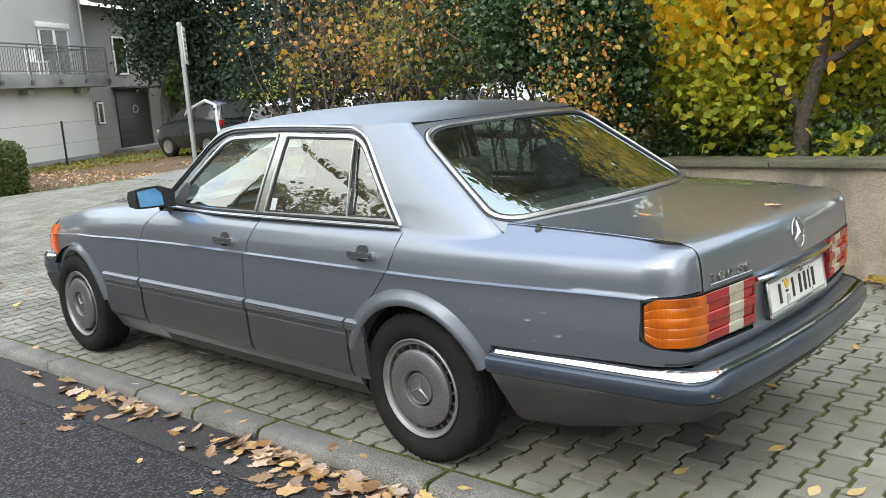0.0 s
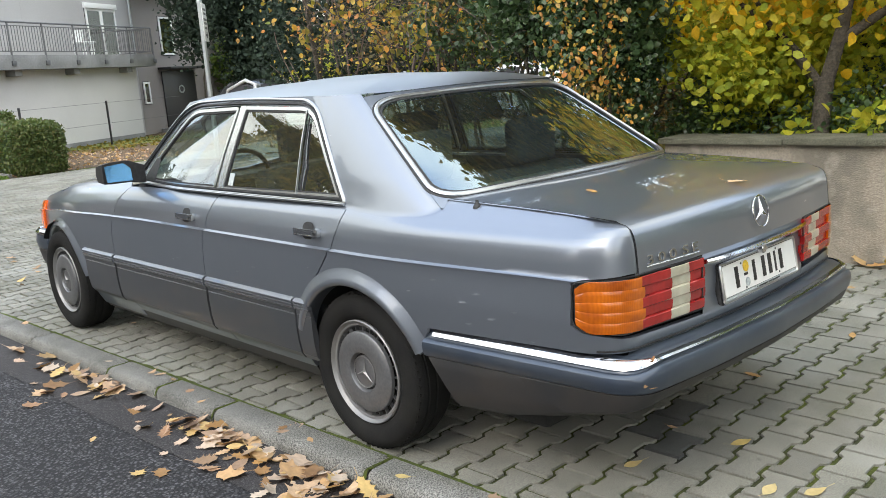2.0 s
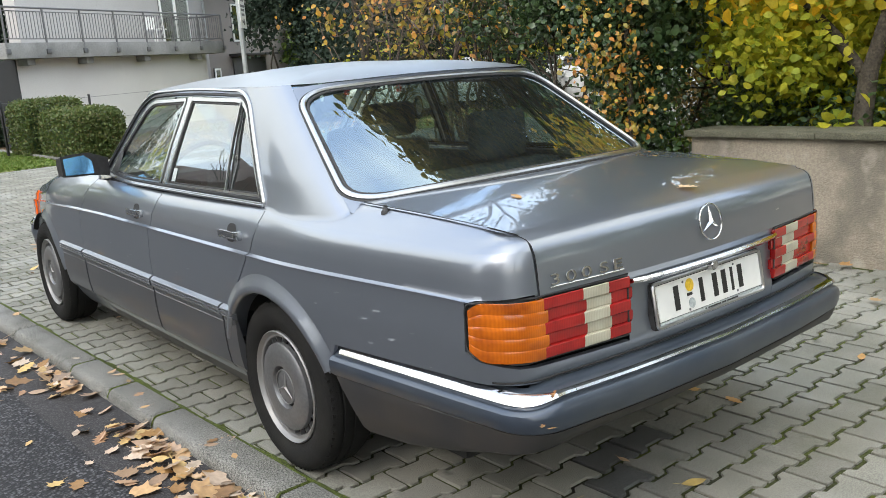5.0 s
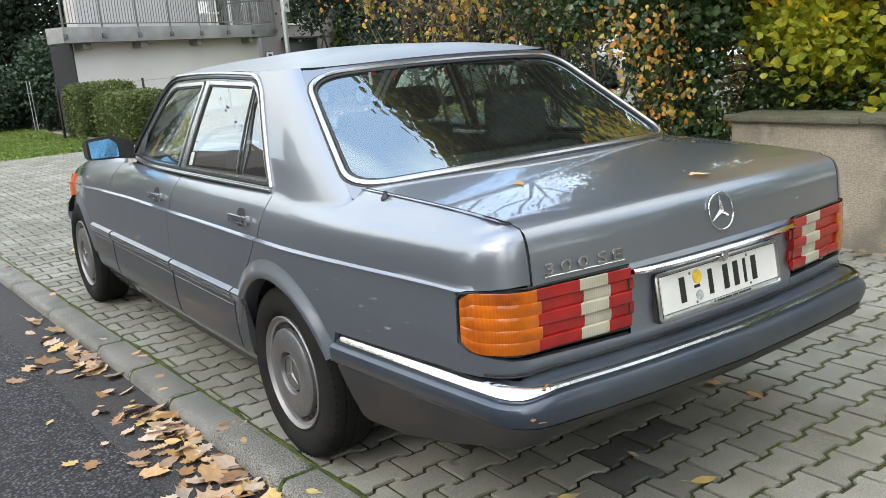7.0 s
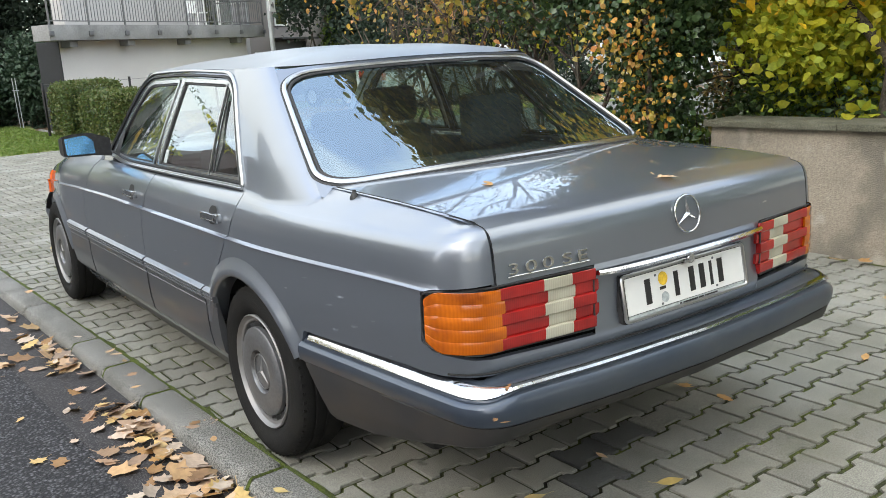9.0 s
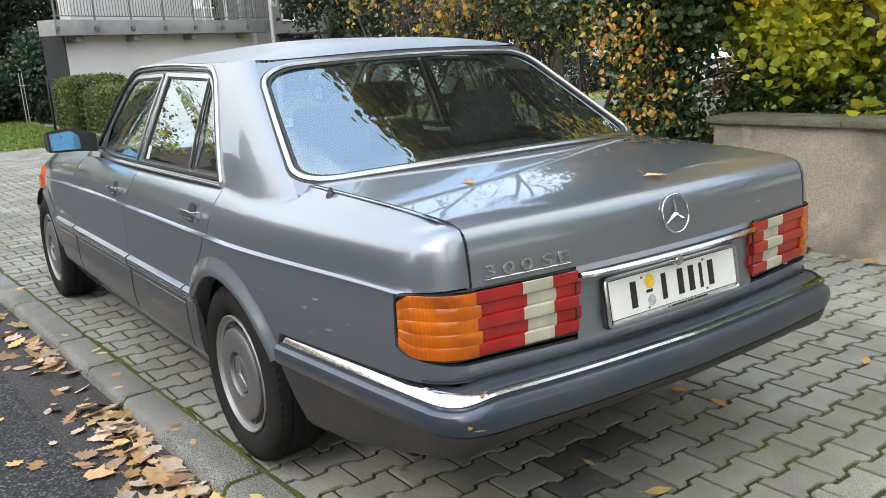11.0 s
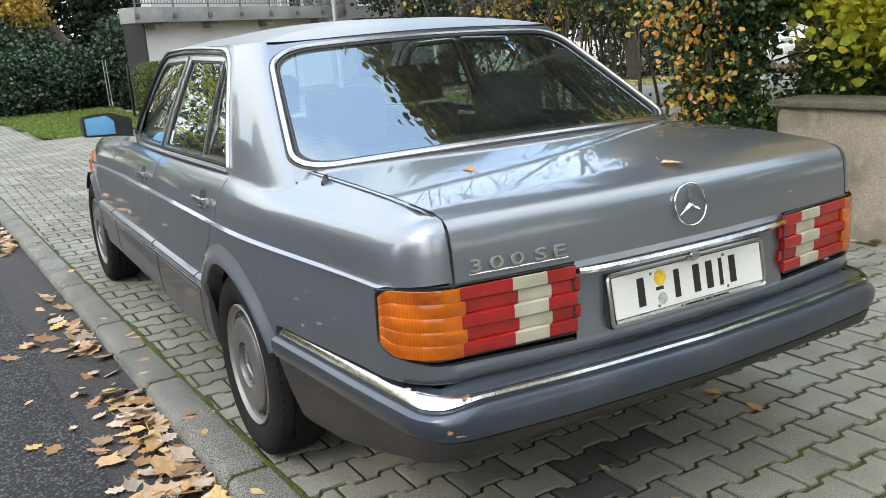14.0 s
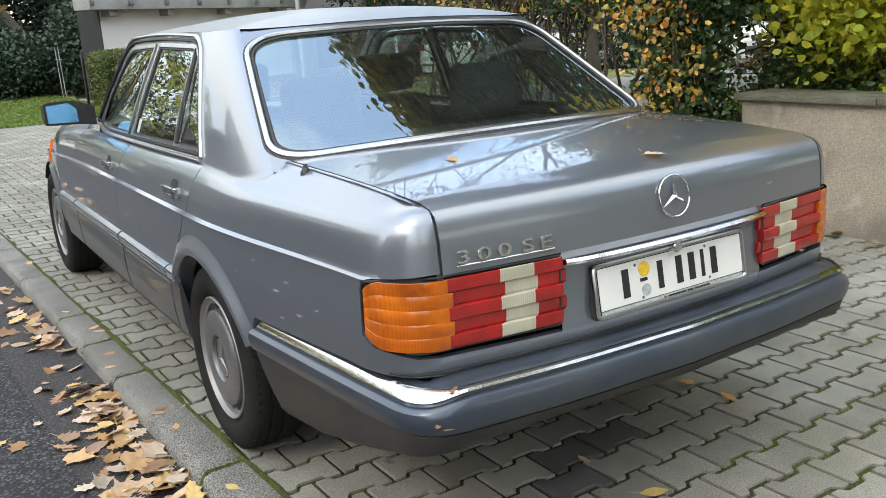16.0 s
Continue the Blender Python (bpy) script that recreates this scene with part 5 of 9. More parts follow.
# nose
panel("nose_panel", [(FRONT_U + 0.03, 0.60), (FRONT_U + 0.10, 0.58), (U_FC, 0.58), (U_FC, 0.93), (FRONT_U + 0.10, 0.93), (FRONT_U + 0.03, 0.93)], gap=0.0)
panel("front_indicator", [(FRONT_U - 0.005, 0.60), (FRONT_U + 0.12, 0.60), (FRONT_U + 0.12, 0.88), (FRONT_U - 0.005, 0.88)], ORANGE_LENS, off=0.012, thick=0.02, gap=0, label="orange front indicator lens")

# ---- bonnet and cowl ----
def hood_half(y):
    return -side_x(y) - section(SECTION, 1.06)[0]


bm = bmesh.new()
rows = []
for k in range(15):
    y = 1.98 + (3.60 - 1.98) * k / 14
    e = hood_half(min(y, 3.35)) - (0.0 if y < 3.3 else (y - 3.3) * 0.35)
    zt = 0.6 + (0.984 - 0.6) * top_fall(y)
    rows.append([bm.verts.new((-e * (1 - i / 12), y + 0.10 * (1 - (1 - i / 12) ** 2) * (1 if k == 14 else 0.0), zt + 0.03 * (1 - (1 - i / 12) ** 2))) for i in range(13)])
for p, q in zip(rows, rows[1:]):
    for i in range(12):
        bm.faces.new((p[i], p[i + 1], q[i + 1], q[i]))
bm = half_to_whole(bm)
bmesh.ops.recalc_face_normals(bm, faces=bm.faces[:])
part("bonnet", bm, PAINT, car, "long bonnet with low crown", sharp=50)

# ---- greenhouse ----
ZB, ZT = 0.962, 1.358


def gh_a(z):
    t = (z - 0.955) / 0.38
    return 0.803 - 0.165 * max(t, 0) ** 1.12


PANE_Z0, PANE_Z1 = 0.980, 1.329            # foot and head of the rear window's frame at its sides


def pane_t(z):
    return (z - PANE_Z0) / (PANE_Z1 - PANE_Z0)


def pane_half(t):
    """Half the rear window's width, from its foot (0) to its head (1)."""
    return 0.737 - 0.140 * t + 0.012 * t * (1 - t)


def pane_side_y(t):
    return -0.360 + 0.510 * t


def pane_bow(t):
    return 0.200 - 0.108 * t


def pane_pt(k, t):
    """A point of the rear window: k from -1 to 1 across, t from its foot to its head."""
    c = 1 - k * k
    return Vector((k * pane_half(t), pane_side_y(t) - pane_bow(t) * c, PANE_Z0 + (PANE_Z1 - PANE_Z0) * t + c * (0.034 - 0.015 * t)))


def gh_ry(z):
    return ramp(z, (0.97, 0.36), (1.358, 0.21))


def gh_rx(z):
    return (gh_a(z) - pane_half(pane_t(z))) / (1 - math.cos(radians(84)))


def gh_yk(z):
    return pane_side_y(pane_t(z)) + gh_ry(z) * math.sin(radians(84))


def gh(p, z):
    """The upper body: p >= 0 runs forwards along the side from the rear corner; p from 0 to -1 rounds it on to the rear pane."""
    a = gh_a(z)
    if p >= 0:
        y = gh_yk(z) + p
        x = -a + soft(y, (1.3, 0.0), (2.3, 0.10)) - 0.012 * math.sin(min(max((y - 0.2) / 1.6, 0), 1) * math.pi)
        return (x, y, z)
    t = -p * radians(84)
    return (-a + gh_rx(z) * (1 - math.cos(t)), gh_yk(z) - gh_ry(z) * math.sin(t), z)


def gy(y, z):
    """The side at a given y."""
    return gh(y - gh_yk(z), z) if y >= gh_yk(z) else gh(-math.asin(min((gh_yk(z) - y) / gh_ry(z), 1)) / radians(84), z)


# outline of the side windows, seen from the side: rear foot, rear top, front top, front foot
W_RF, W_RT, W_FT, W_FF = (0.078, 0.962), (0.420, 1.338), (1.50, 1.348), (2.05, 0.958)
W_TOPMID = (0.95, 1.358)


def window_line(n=14):
    base = rounded([W_FF, W_RF, W_RT, W_TOPMID, W_FT], [0.01, 0.015, 0.10, 0.25, 0.16], 7)
    out = []
    for a, b in zip(base, base[1:] + base[:1]):
        k = max(1, int((Vector(b) - Vector(a)).length / 0.07))
        out += [tuple(Vector(a).lerp(Vector(b), i / k)) for i in range(k)]
    return out


DLO = window_line()


def to_side(pts, off=0.0):
    out = []
    for y, z in pts:
        p = Vector(gy(y, z))
        n = (Vector(gy(y, z + 0.01)) - p).cross(Vector(gy(y + 0.01, z)) - p).normalized()
        if n.x > 0:
            n = -n
        out.append(p + n * off)
    return out


def both(name, bm, mat, parent=None, label="", sharp=32.0):
    tw = mirrored(bm)
    return part(name, bm, mat, parent or car, label, sharp), part(name, tw, mat, parent or car, label, sharp)


# C-pillar, roof edge and A-pillar as one painted frame
def pz(y, z):
    return (y - gh_yk(z) if y >= gh_yk(z) else -math.asin(min((gh_yk(z) - y) / gh_ry(z), 1)) / radians(84), z)


bm = bmesh.new()
cols = []
def shoulder_z(x, y):
    """The height of shoulder or lid at a place."""
    if x > -deck_edge(y):
        return deck_z(-x, y)
    return body(y, v_at(y, x))[2]


Z_FOOT = 1.045
zs = [Z_FOOT + (ZT - Z_FOOT) * i / 15 for i in range(16)]
NFOOT = 14


def foot_place(i, zz):
    y_e = ramp(zz, (W_RF[1], W_RF[0]), (W_RT[1], W_RT[0]), (1.36, 0.45)) + 0.004
    q1 = max(0.0, y_e - gh_yk(zz))
    return Vector(gh(q1 * (1 - i / 4) if i < 4 else -(i - 4) / 14, zz))


FOOT = []
for i in range(19):
    a2 = radians(84) * (0 if i < 4 else (i - 4) / 14)
    outw = Vector((-math.cos(a2), -math.sin(a2) * 0.6, 0)).normalized()
    reach = 0.008 + 0.010 * soft(i, (0, 0.0), (5, 1.0), (13, 0.4), (18, 0.0))
    end = foot_place(i, 0.962) + outw * reach
    end.z = shoulder_z(end.x, min(end.y, 0.09)) - 0.0006
    FOOT.append(end)
for j in range(NFOOT):
    # the foot sweeps out on to the shoulder
    t = j / NFOOT
    row = []
    for i in range(19):
        row.append(bm.verts.new(FOOT[i] * (1 - t) ** 2 + foot_place(i, FOOT[i].z + 0.018) * 2 * t * (1 - t) + foot_place(i, Z_FOOT) * t * t))
    cols.append(row)
for z in zs:
    ye = ramp(z, (W_RF[1], W_RF[0]), (W_RT[1], W_RT[0]), (1.36, 0.45)) + 0.004
    p1 = max(0.0, ye - gh_yk(z))
    ps = [p1 * (1 - i / 4) for i in range(4)] + [-i / 14 for i in range(15)]
    cols.append([bm.verts.new(gh(p, z)) for p in ps])
for p, q in zip(cols, cols[1:]):
    for i in range(len(p) - 1):
        bm.faces.new((p[i], p[i + 1], q[i + 1], q[i]))
bm.normal_update()
bmesh.ops.recalc_face_normals(bm, faces=bm.faces[:])
if sum(f.normal.x for f in bm.faces) > 0:
    bmesh.ops.reverse_faces(bm, faces=bm.faces[:])
pillars = both("c_pillar", bm, PAINT, car, "broad painted rear pillar with scratches", sharp=60)
for o in pillars:
    # the foot shades on into the shoulder without a crease
    o.data.update()
    ns = []
    for k, v in enumerate(o.data.vertices):
        n0 = v.normal.copy()
        t = (k // 19) / 5
        if t < 1:
            ax, ay = -abs(v.co.x), min(v.co.y, 0.08)
            dzx = (shoulder_z(ax + 0.004, ay) - shoulder_z(ax - 0.004, ay)) / 0.008
            dzy = (shoulder_z(ax, ay + 0.004) - shoulder_z(ax, ay - 0.004)) / 0.008
            n1 = Vector((-dzx if v.co.x < 0 else dzx, -dzy, 1.0)).normalized()
            n0 = (n0 * t + n1 * (1 - t)).normalized()
        ns.append(n0)
    o.data.normals_split_custom_set_from_vertices(ns)

# roof
def roof_edge(s):
    """s from 0 (rear middle) over 1 (rear corner) along the side to 2 (front corner) and 3 (front middle)."""
    if s <= 1:
        p = pane_pt(-s, 1.035 + (pane_t(ZT) - 1.035) * s ** 6)
        return p + Vector((0, 0.0, 0.006 * (1 - s ** 6)))
    if s <= 1.25:
        return Vector(gh(-1 + (s - 1) / 0.25, ZT))
    if s <= 2:
        y = gh_yk(ZT) + (1.52 - gh_yk(ZT)) * (s - 1.25) / 0.75
        return Vector(gy(y, ZT + 0.006 * math.sin((s - 1.25) / 0.75 * math.pi)))
    t = s - 2
    x0 = -gy(1.52, ZT)[0]
    return Vector((-x0 * (1 - t), 1.52 + 0.14 * (1 - (1 - t) ** 2), ZT + 0.022 * (1 - (1 - t) ** 2)))


bm = bmesh.new()
ss = [i / 10 for i in range(11)] + [1 + 0.25 * i / 6 for i in range(1, 7)] + [1.25 + 0.75 * i / 12 for i in range(1, 13)] + [2 + i / 10 for i in range(1, 11)]
rows = []
for s in ss:
    e = roof_edge(s)
    yc = min(max(e.y, 0.55), 1.15)
    c = Vector((0, yc, 1.432 - 0.012 * ((yc - 0.85) / 0.3) ** 2))
    row = []
    for k in range(11):
        t = k / 10
        p = e.lerp(c, t)
        p.z = e.z + (c.z - e.z) * (1 - (1 - t) ** 2.3)
        row.append(bm.verts.new(p))
    rows.append(row)
for p, q in zip(rows, rows[1:]):
    for i in range(10):
        try:
            bm.faces.new((p[i], p[i + 1], q[i + 1], q[i]))
        except ValueError:
            pass
bmesh.ops.remove_doubles(bm, verts=bm.verts[:], dist=0.0005)
bm = half_to_whole(bm)
bmesh.ops.recalc_face_normals(bm, faces=bm.faces[:])
if sum(f.normal.z for f in bm.faces) < 0:
    bmesh.ops.reverse_faces(bm, faces=bm.faces[:])
part("roof", bm, ROOFPAINT, car, "blue-grey roof with dust and small dents", sharp=60)
# roof edge between window line and roof, and A-pillars
bm = bmesh.new()
top = [(0.42, 1.358), (0.6, 1.360), (0.8, 1.362), (1.0, 1.363), (1.2, 1.362), (1.4, 1.360), (1.52, 1.358), (1.65, 1.27), (1.81, 1.16), (1.96, 1.05), (2.10, 0.955)]
low = [(0.38, 1.30), (0.6, 1.325), (0.8, 1.332), (1.0, 1.336), (1.2, 1.334), (1.38, 1.328), (1.48, 1.30), (1.58, 1.25), (1.74, 1.13), (1.88, 1.03), (1.99, 0.955)]
ta, lo = [bm.verts.new(p) for p in to_side(top, 0.0)], [bm.verts.new(p) for p in to_side(low, -0.006)]
for i in range(len(ta) - 1):
    bm.faces.new((ta[i], ta[i + 1], lo[i + 1], lo[i]))
bmesh.ops.recalc_face_normals(bm, faces=bm.faces[:])
both("roof_rail", bm, PAINT, car)

# chrome drip moulding round the side windows, dark gap, door frames
both("drip_moulding", tube_bm(to_side([p for p in inset_poly(DLO, -0.006)], 0.004), 0.0075, 6, closed=True, flat=0.6), ALU, car, "bright drip moulding")
both("window_seal", tube_bm(to_side(inset_poly(DLO, 0.010), -0.002), 0.0085, 6, closed=True, flat=0.6), RUBBER, car)


def frame_ring(poly, wd, off, mat, name, parent_pair, depth=0.012, label=""):
    """A flat window frame of width wd round a window."""
    inner = inset_poly(poly, wd)
    bm = bmesh.new()
    o1, i1 = [bm.verts.new(p) for p in to_side(poly, off)], [bm.verts.new(p) for p in to_side(inner, off)]
    o2, i2 = [bm.verts.new(p) for p in to_side(poly, off - depth)], [bm.verts.new(p) for p in to_side(inner, off - depth)]
    n = len(poly)
    for i in range(n):
        j = (i + 1) % n
        bm.faces.new((o1[i], o1[j], i1[j], i1[i]))
        bm.faces.new((i1[i], i1[j], i2[j], i2[i]))
        bm.faces.new((o1[j], o1[i], o2[i], o2[j]))
    bmesh.ops.recalc_face_normals(bm, faces=bm.faces[:])
    tw = mirrored(bm)
    part(name, bm, mat, parent_pair[0], label, sharp=30)
    part(name, tw, mat, parent_pair[1], label, sharp=30)
    return inner


def dense(poly, step=0.06):
    out = []
    for a, b in zip(poly, poly[1:] + poly[:1]):
        k = max(1, int((Vector(b) - Vector(a)).length / step))
        out += [tuple(Vector(a).lerp(Vector(b), i / k)) for i in range(k)]
    return out


front_win = dense(rounded([(1.95, 0.966), (1.045, 0.968), (1.005, 1.330), (1.44, 1.322)], [0.01, 0.01, 0.02, 0.09], 5))
rear_win = dense(rounded([(0.985, 0.968), (0.112, 0.974), (0.430, 1.318), (0.955, 1.332)], [0.01, 0.012, 0.085, 0.02], 5))
for poly, doors in ((front_win, (fdoor_l, fdoor_r)), (rear_win, (rdoor_l, rdoor_r))):
    inner = frame_ring(poly, 0.014, -0.004, ALU, "window_frame", doors, label="bright aluminium window frame")
    inner2 = frame_ring(inner, 0.007, -0.009, RUBBER, "window_rubber", doors)
    bm = bmesh.new()
    bm.faces.new([bm.verts.new(p) for p in to_side(inner2, -0.014)])
    bm.normal_update()
    if bm.faces[:][0].normal.x > 0:
        bmesh.ops.reverse_faces(bm, faces=bm.faces[:])
    bmesh.ops.triangulate(bm, faces=bm.faces[:])
    tw = mirrored(bm)
    for b, d in ((bm, doors[0]), (tw, doors[1])):
        g = part("window_glass", b, GLASS, d, "greenish tinted side window")
        g.visible_shadow = False
# quarter light bar in the rear door
both("quarter_light_bar", tube_bm(to_side([(0.405, 0.975), (0.425, 1.08), (0.447, 1.18), (0.468, 1.305)], -0.006), 0.0085, 6, flat=0.6), ALU, None, "bright quarter light bar")
both("quarter_light_rubber", tube_bm(to_side([(0.378, 0.975), (0.398, 1.08), (0.422, 1.18), (0.446, 1.30)], -0.008), 0.0045, 6, flat=0.6), RUBBER, None)
# B-pillar
bm = bmesh.new()
a = [bm.verts.new(p) for p in to_side([(1.04, 0.96), (1.022, 1.13), (1.0, 1.335)], -0.008)]
b = [bm.verts.new(p) for p in to_side([(0.985, 0.96), (0.972, 1.13), (0.955, 1.335)], -0.008)]
for i in range(2):
    bm.faces.new((a[i], a[i + 1], b[i + 1], b[i]))
bmesh.ops.recalc_face_normals(bm, faces=bm.faces[:])
both("b_pillar", bm, HANDLE, None, "dull bright centre pillar")
# belt mouldings on the doors
for u1, u0, doors in ((1.93, 0.985, (fdoor_l, fdoor_r)), (0.985, 0.075, (rdoor_l, rdoor_r))):
    pts = [Vector(gy(u0 + (u1 - u0) * i / 14, 0.957)) + Vector((-0.004, 0, 0.0)) for i in range(15)]
    bm = tube_bm(pts, 0.010, 6, flat=0.55)
    tw = mirrored(bm)
    part("belt_moulding", bm, ALU, doors[0], "bright belt moulding")
    part("belt_moulding", tw, ALU, doors[1], "bright belt moulding")

# rear pane
def pane_out(k, t):
    n = (pane_pt(k + 0.01, t) - pane_pt(k - 0.01, t)).cross(pane_pt(k, t + 0.01) - pane_pt(k, t - 0.01)).normalized()
    return n if n.z > 0 else -n


bm = bmesh.new()
rows = [[bm.verts.new(pane_pt(-1 + k / 20, -0.02 + 1.09 * i / 16) - pane_out(-1 + k / 20, i / 16) * 0.004) for k in range(41)] for i in range(17)]
for p, q in zip(rows, rows[1:]):
    for i in range(40):
        bm.faces.new((p[i], p[i + 1], q[i + 1], q[i]))
bm.normal_update()
if sum(f.normal.y for f in bm.faces) > 0:
    bmesh.ops.reverse_faces(bm, faces=bm.faces[:])
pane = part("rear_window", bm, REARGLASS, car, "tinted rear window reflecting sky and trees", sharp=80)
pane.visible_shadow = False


def corner_arc(k, t, rk, rt, flip):
    """A rounded corner of the window at (k, t), reaching rk across and rt up."""
    dk, dt = (-rk if k > 0 else rk), (rt if t < 0.5 else -rt)
    pts = []
    for i in range(11):
        u = i / 10
        pts.append((k + dk * (1 - u) ** 2, t + dt * u * u))
    return pts[::-1] if flip else pts


ring = []
corners = corner_arc(1.0, 0.0, 0.170, 0.145, False) + corner_arc(1.0, 1.0, 0.238, 0.182, True) + corner_arc(-1.0, 1.0, 0.238, 0.182, False) + corner_arc(-1.0, 0.0, 0.170, 0.145, True)
for a, b in zip(corners, corners[1:] + corners[:1]):
    n = max(1, int((Vector(b) - Vector(a)).length / 0.05))
    ring += [tuple(Vector(a).lerp(Vector(b), i / n)) for i in range(n)]


def ring_pts(grow, off):
    return [pane_pt(k * (1 + grow), 0.5 + (t - 0.5) * (1 + grow * 2.2)) + pane_out(k, t) * off for k, t in ring]


# painted corners between the rounded window and pillars, roof and lid
bm = bmesh.new()
rows = [[], []]
for k, t in ring:
    f = 1 / max(abs(k) / 1.0, abs(t - 0.5) / (0.545 if t > 0.5 else 0.57))
    for row, (a, b) in zip(rows, ((k * 0.99, 0.5 + (t - 0.5) * 0.98), (k * f, 0.5 + (t - 0.5) * f))):
        row.append(bm.verts.new(pane_pt(a, b) + pane_out(a, b) * 0.0015))
for i in range(len(ring)):
    j = (i + 1) % len(ring)
    try:
        bm.faces.new((rows[0][i], rows[0][j], rows[1][j], rows[1][i]))
    except ValueError:
        pass
bmesh.ops.recalc_face_normals(bm, faces=bm.faces[:])
if sum(f.normal.z for f in bm.faces) < 0:
    bmesh.ops.reverse_faces(bm, faces=bm.faces[:])
part("window_surround", bm, PAINT, car, "painted surround of the rear window", sharp=60)
part("rear_window_seal", tube_bm(ring_pts(-0.030, 0.000), 0.0075, 8, closed=True, flat=0.7), RUBBER, car, "black rubber window seal")
part("rear_window_trim", tube_bm(ring_pts(-0.010, 0.004), 0.0105, 8, closed=True, flat=0.8), ALU, car, "bright rear window trim")
part("rear_window_gasket", tube_bm(ring_pts(0.006, 0.001), 0.0045, 8, closed=True, flat=0.8), RUBBER, car)
# windscreen
bm = bmesh.new()
rows = []
for i in range(7):
    t = i / 6
    x0, y0, z0 = 0.70 * (1 - t) + 0.60 * t, 2.12 * (1 - t) + 1.54 * t, 0.955 * (1 - t) + 1.358 * t
    rows.append([bm.verts.new((-x0 * (1 - k / 10), y0 + 0.16 * (1 - (1 - k / 10) ** 2), z0 + 0.035 * t * (1 - (1 - k / 10) ** 2))) for k in range(11)])
for p, q in zip(rows, rows[1:]):
    for i in range(10):
        bm.faces.new((p[i], p[i + 1], q[i + 1], q[i]))
bm = half_to_whole(bm)
bmesh.ops.recalc_face_normals(bm, faces=bm.faces[:])
ws = part("windscreen", bm, FRONTGLASS, car, "tinted windscreen", sharp=80)
ws.visible_shadow = False

# ---- handles, mirror, aerial ----
def door_handle(y, z, parent_pair, length=0.14):
    for sx, par in ((-1, parent_pair[0]), (1, parent_pair[1])):
        x = -body(y, z)[0]
        h = new("door_handle")
        h.parent = par
        h["label"] = "chrome pull handle over a flat dark plate"
        # no hollow in the door: a flat dark plate stands for its shade
        cup = rounded([(-0.040, -0.030), (0.036, -0.030), (0.036, 0.036), (-0.040, 0.036)], 0.03, 5)
        bm = bmesh.new()
        outer = [bm.verts.new((-body(y + a, z + b, 0.0012)[0] * sx, y + a, z + b)) for a, b in cup]
        bm.faces.new(outer)
        bmesh.ops.recalc_face_normals(bm, faces=bm.faces[:])
        part("shade_plate", bm, RUBBER, h, "flat dark plate drawn for the shade in the finger hollow", sharp=30)
        bm = box_bm(sx * (x + 0.016) - 0.007, sx * (x + 0.016) + 0.007, y - length / 2, y + length / 2, z - 0.013, z + 0.013, 0.005, 3)
        part("grip", bm, HANDLE, h, "dull chrome grip")
        bm = joined([box_bm(sx * (x + 0.0215) - 0.003, sx * (x + 0.0215) + 0.003, y - length * 0.46, y + length * 0.47, zz - 0.0028, zz + 0.0028, 0.001) for zz in (z - 0.0115, z + 0.0115)])
        part("grip_edge", bm, CHROME, h)
        bm = box_bm(sx * (x + 0.011) - 0.013, sx * (x + 0.011) + 0.013, y - length / 2 - 0.020, y - length / 2 + 0.014, z - 0.017, z + 0.016, 0.005)
        part("lock_block", bm, HANDLE, h)
        bm = lathe_bm([(0.0, 0.0), (0.006, 0.0), (0.007, -0.002)], 12, "x")
        for v in bm.verts:
            v.co = Vector((sx * (x + 0.0255 + v.co.x), y - length / 2 - 0.003 + v.co.y, z + v.co.z))
        part("keyhole", bm, DARK, h)


door_handle(0.262, 0.845, (rdoor_l, rdoor_r))
door_handle(1.25, 0.838, (fdoor_l, fdoor_r))
for sx in (-1, 1):
    m = new("door_mirror")
    m.parent = car
    m["label"] = "black door mirror with blue-tinted glass"
    bm = bmesh.new()
    sec = []
    for k, (x, y0, y1, z0, z1) in enumerate(((0.775, 1.80, 1.93, 0.965, 1.055), (0.83, 1.79, 1.91, 0.972, 1.075), (0.87, 1.785, 1.90, 0.978, 1.090), (0.96, 1.785, 1.885, 0.980, 1.090), (1.006, 1.785, 1.86, 0.984, 1.082))):
        sec.append([bm.verts.new((sx * x, y, z)) for y, z in ((y0, z0), (y1, z0 + 0.008), (y1 + 0.012, (z0 + z1) / 2), (y1, z1 - 0.012), (y0, z1))])
    for p, q in zip(sec, sec[1:]):
        for i in range(5):
            bm.faces.new((p[i], p[(i + 1) % 5], q[(i + 1) % 5], q[i]))
    bm.faces.new(sec[0])
    bm.faces.new(sec[-1])
    bmesh.ops.recalc_face_normals(bm, faces=bm.faces[:])
    part("mirror_shell", bm, RUBBER, m, sharp=40)
    bm = bmesh.new()
    poly = rounded([(0.862, 0.988), (0.996, 0.992), (0.996, 1.072), (0.895, 1.080), (0.862, 1.050)], 0.006, 3)
    bm.faces.new([bm.verts.new((sx * a, 1.774 + (b - 1.034) * 0.20, b)) for a, b in poly])
    bmesh.ops.recalc_face_normals(bm, faces=bm.faces[:])
    if bm.faces[:][0].normal.y > 0:
        bmesh.ops.reverse_faces(bm, faces=bm.faces[:])
    part("mirror_glass", bm, MIRRORGLASS, m, "blue-tinted mirror glass")
    # black corner triangle in front of the door window
    bm = bmesh.new()
    tri = to_side([(1.93, 0.968), (1.74, 0.968), (1.72, 1.08), (1.79, 1.085)], -0.003)
    bm.faces.new([bm.verts.new((p.x if sx < 0 else -p.x, p.y, p.z)) for p in tri])
    part("mirror_base", bm, RUBBER, m)
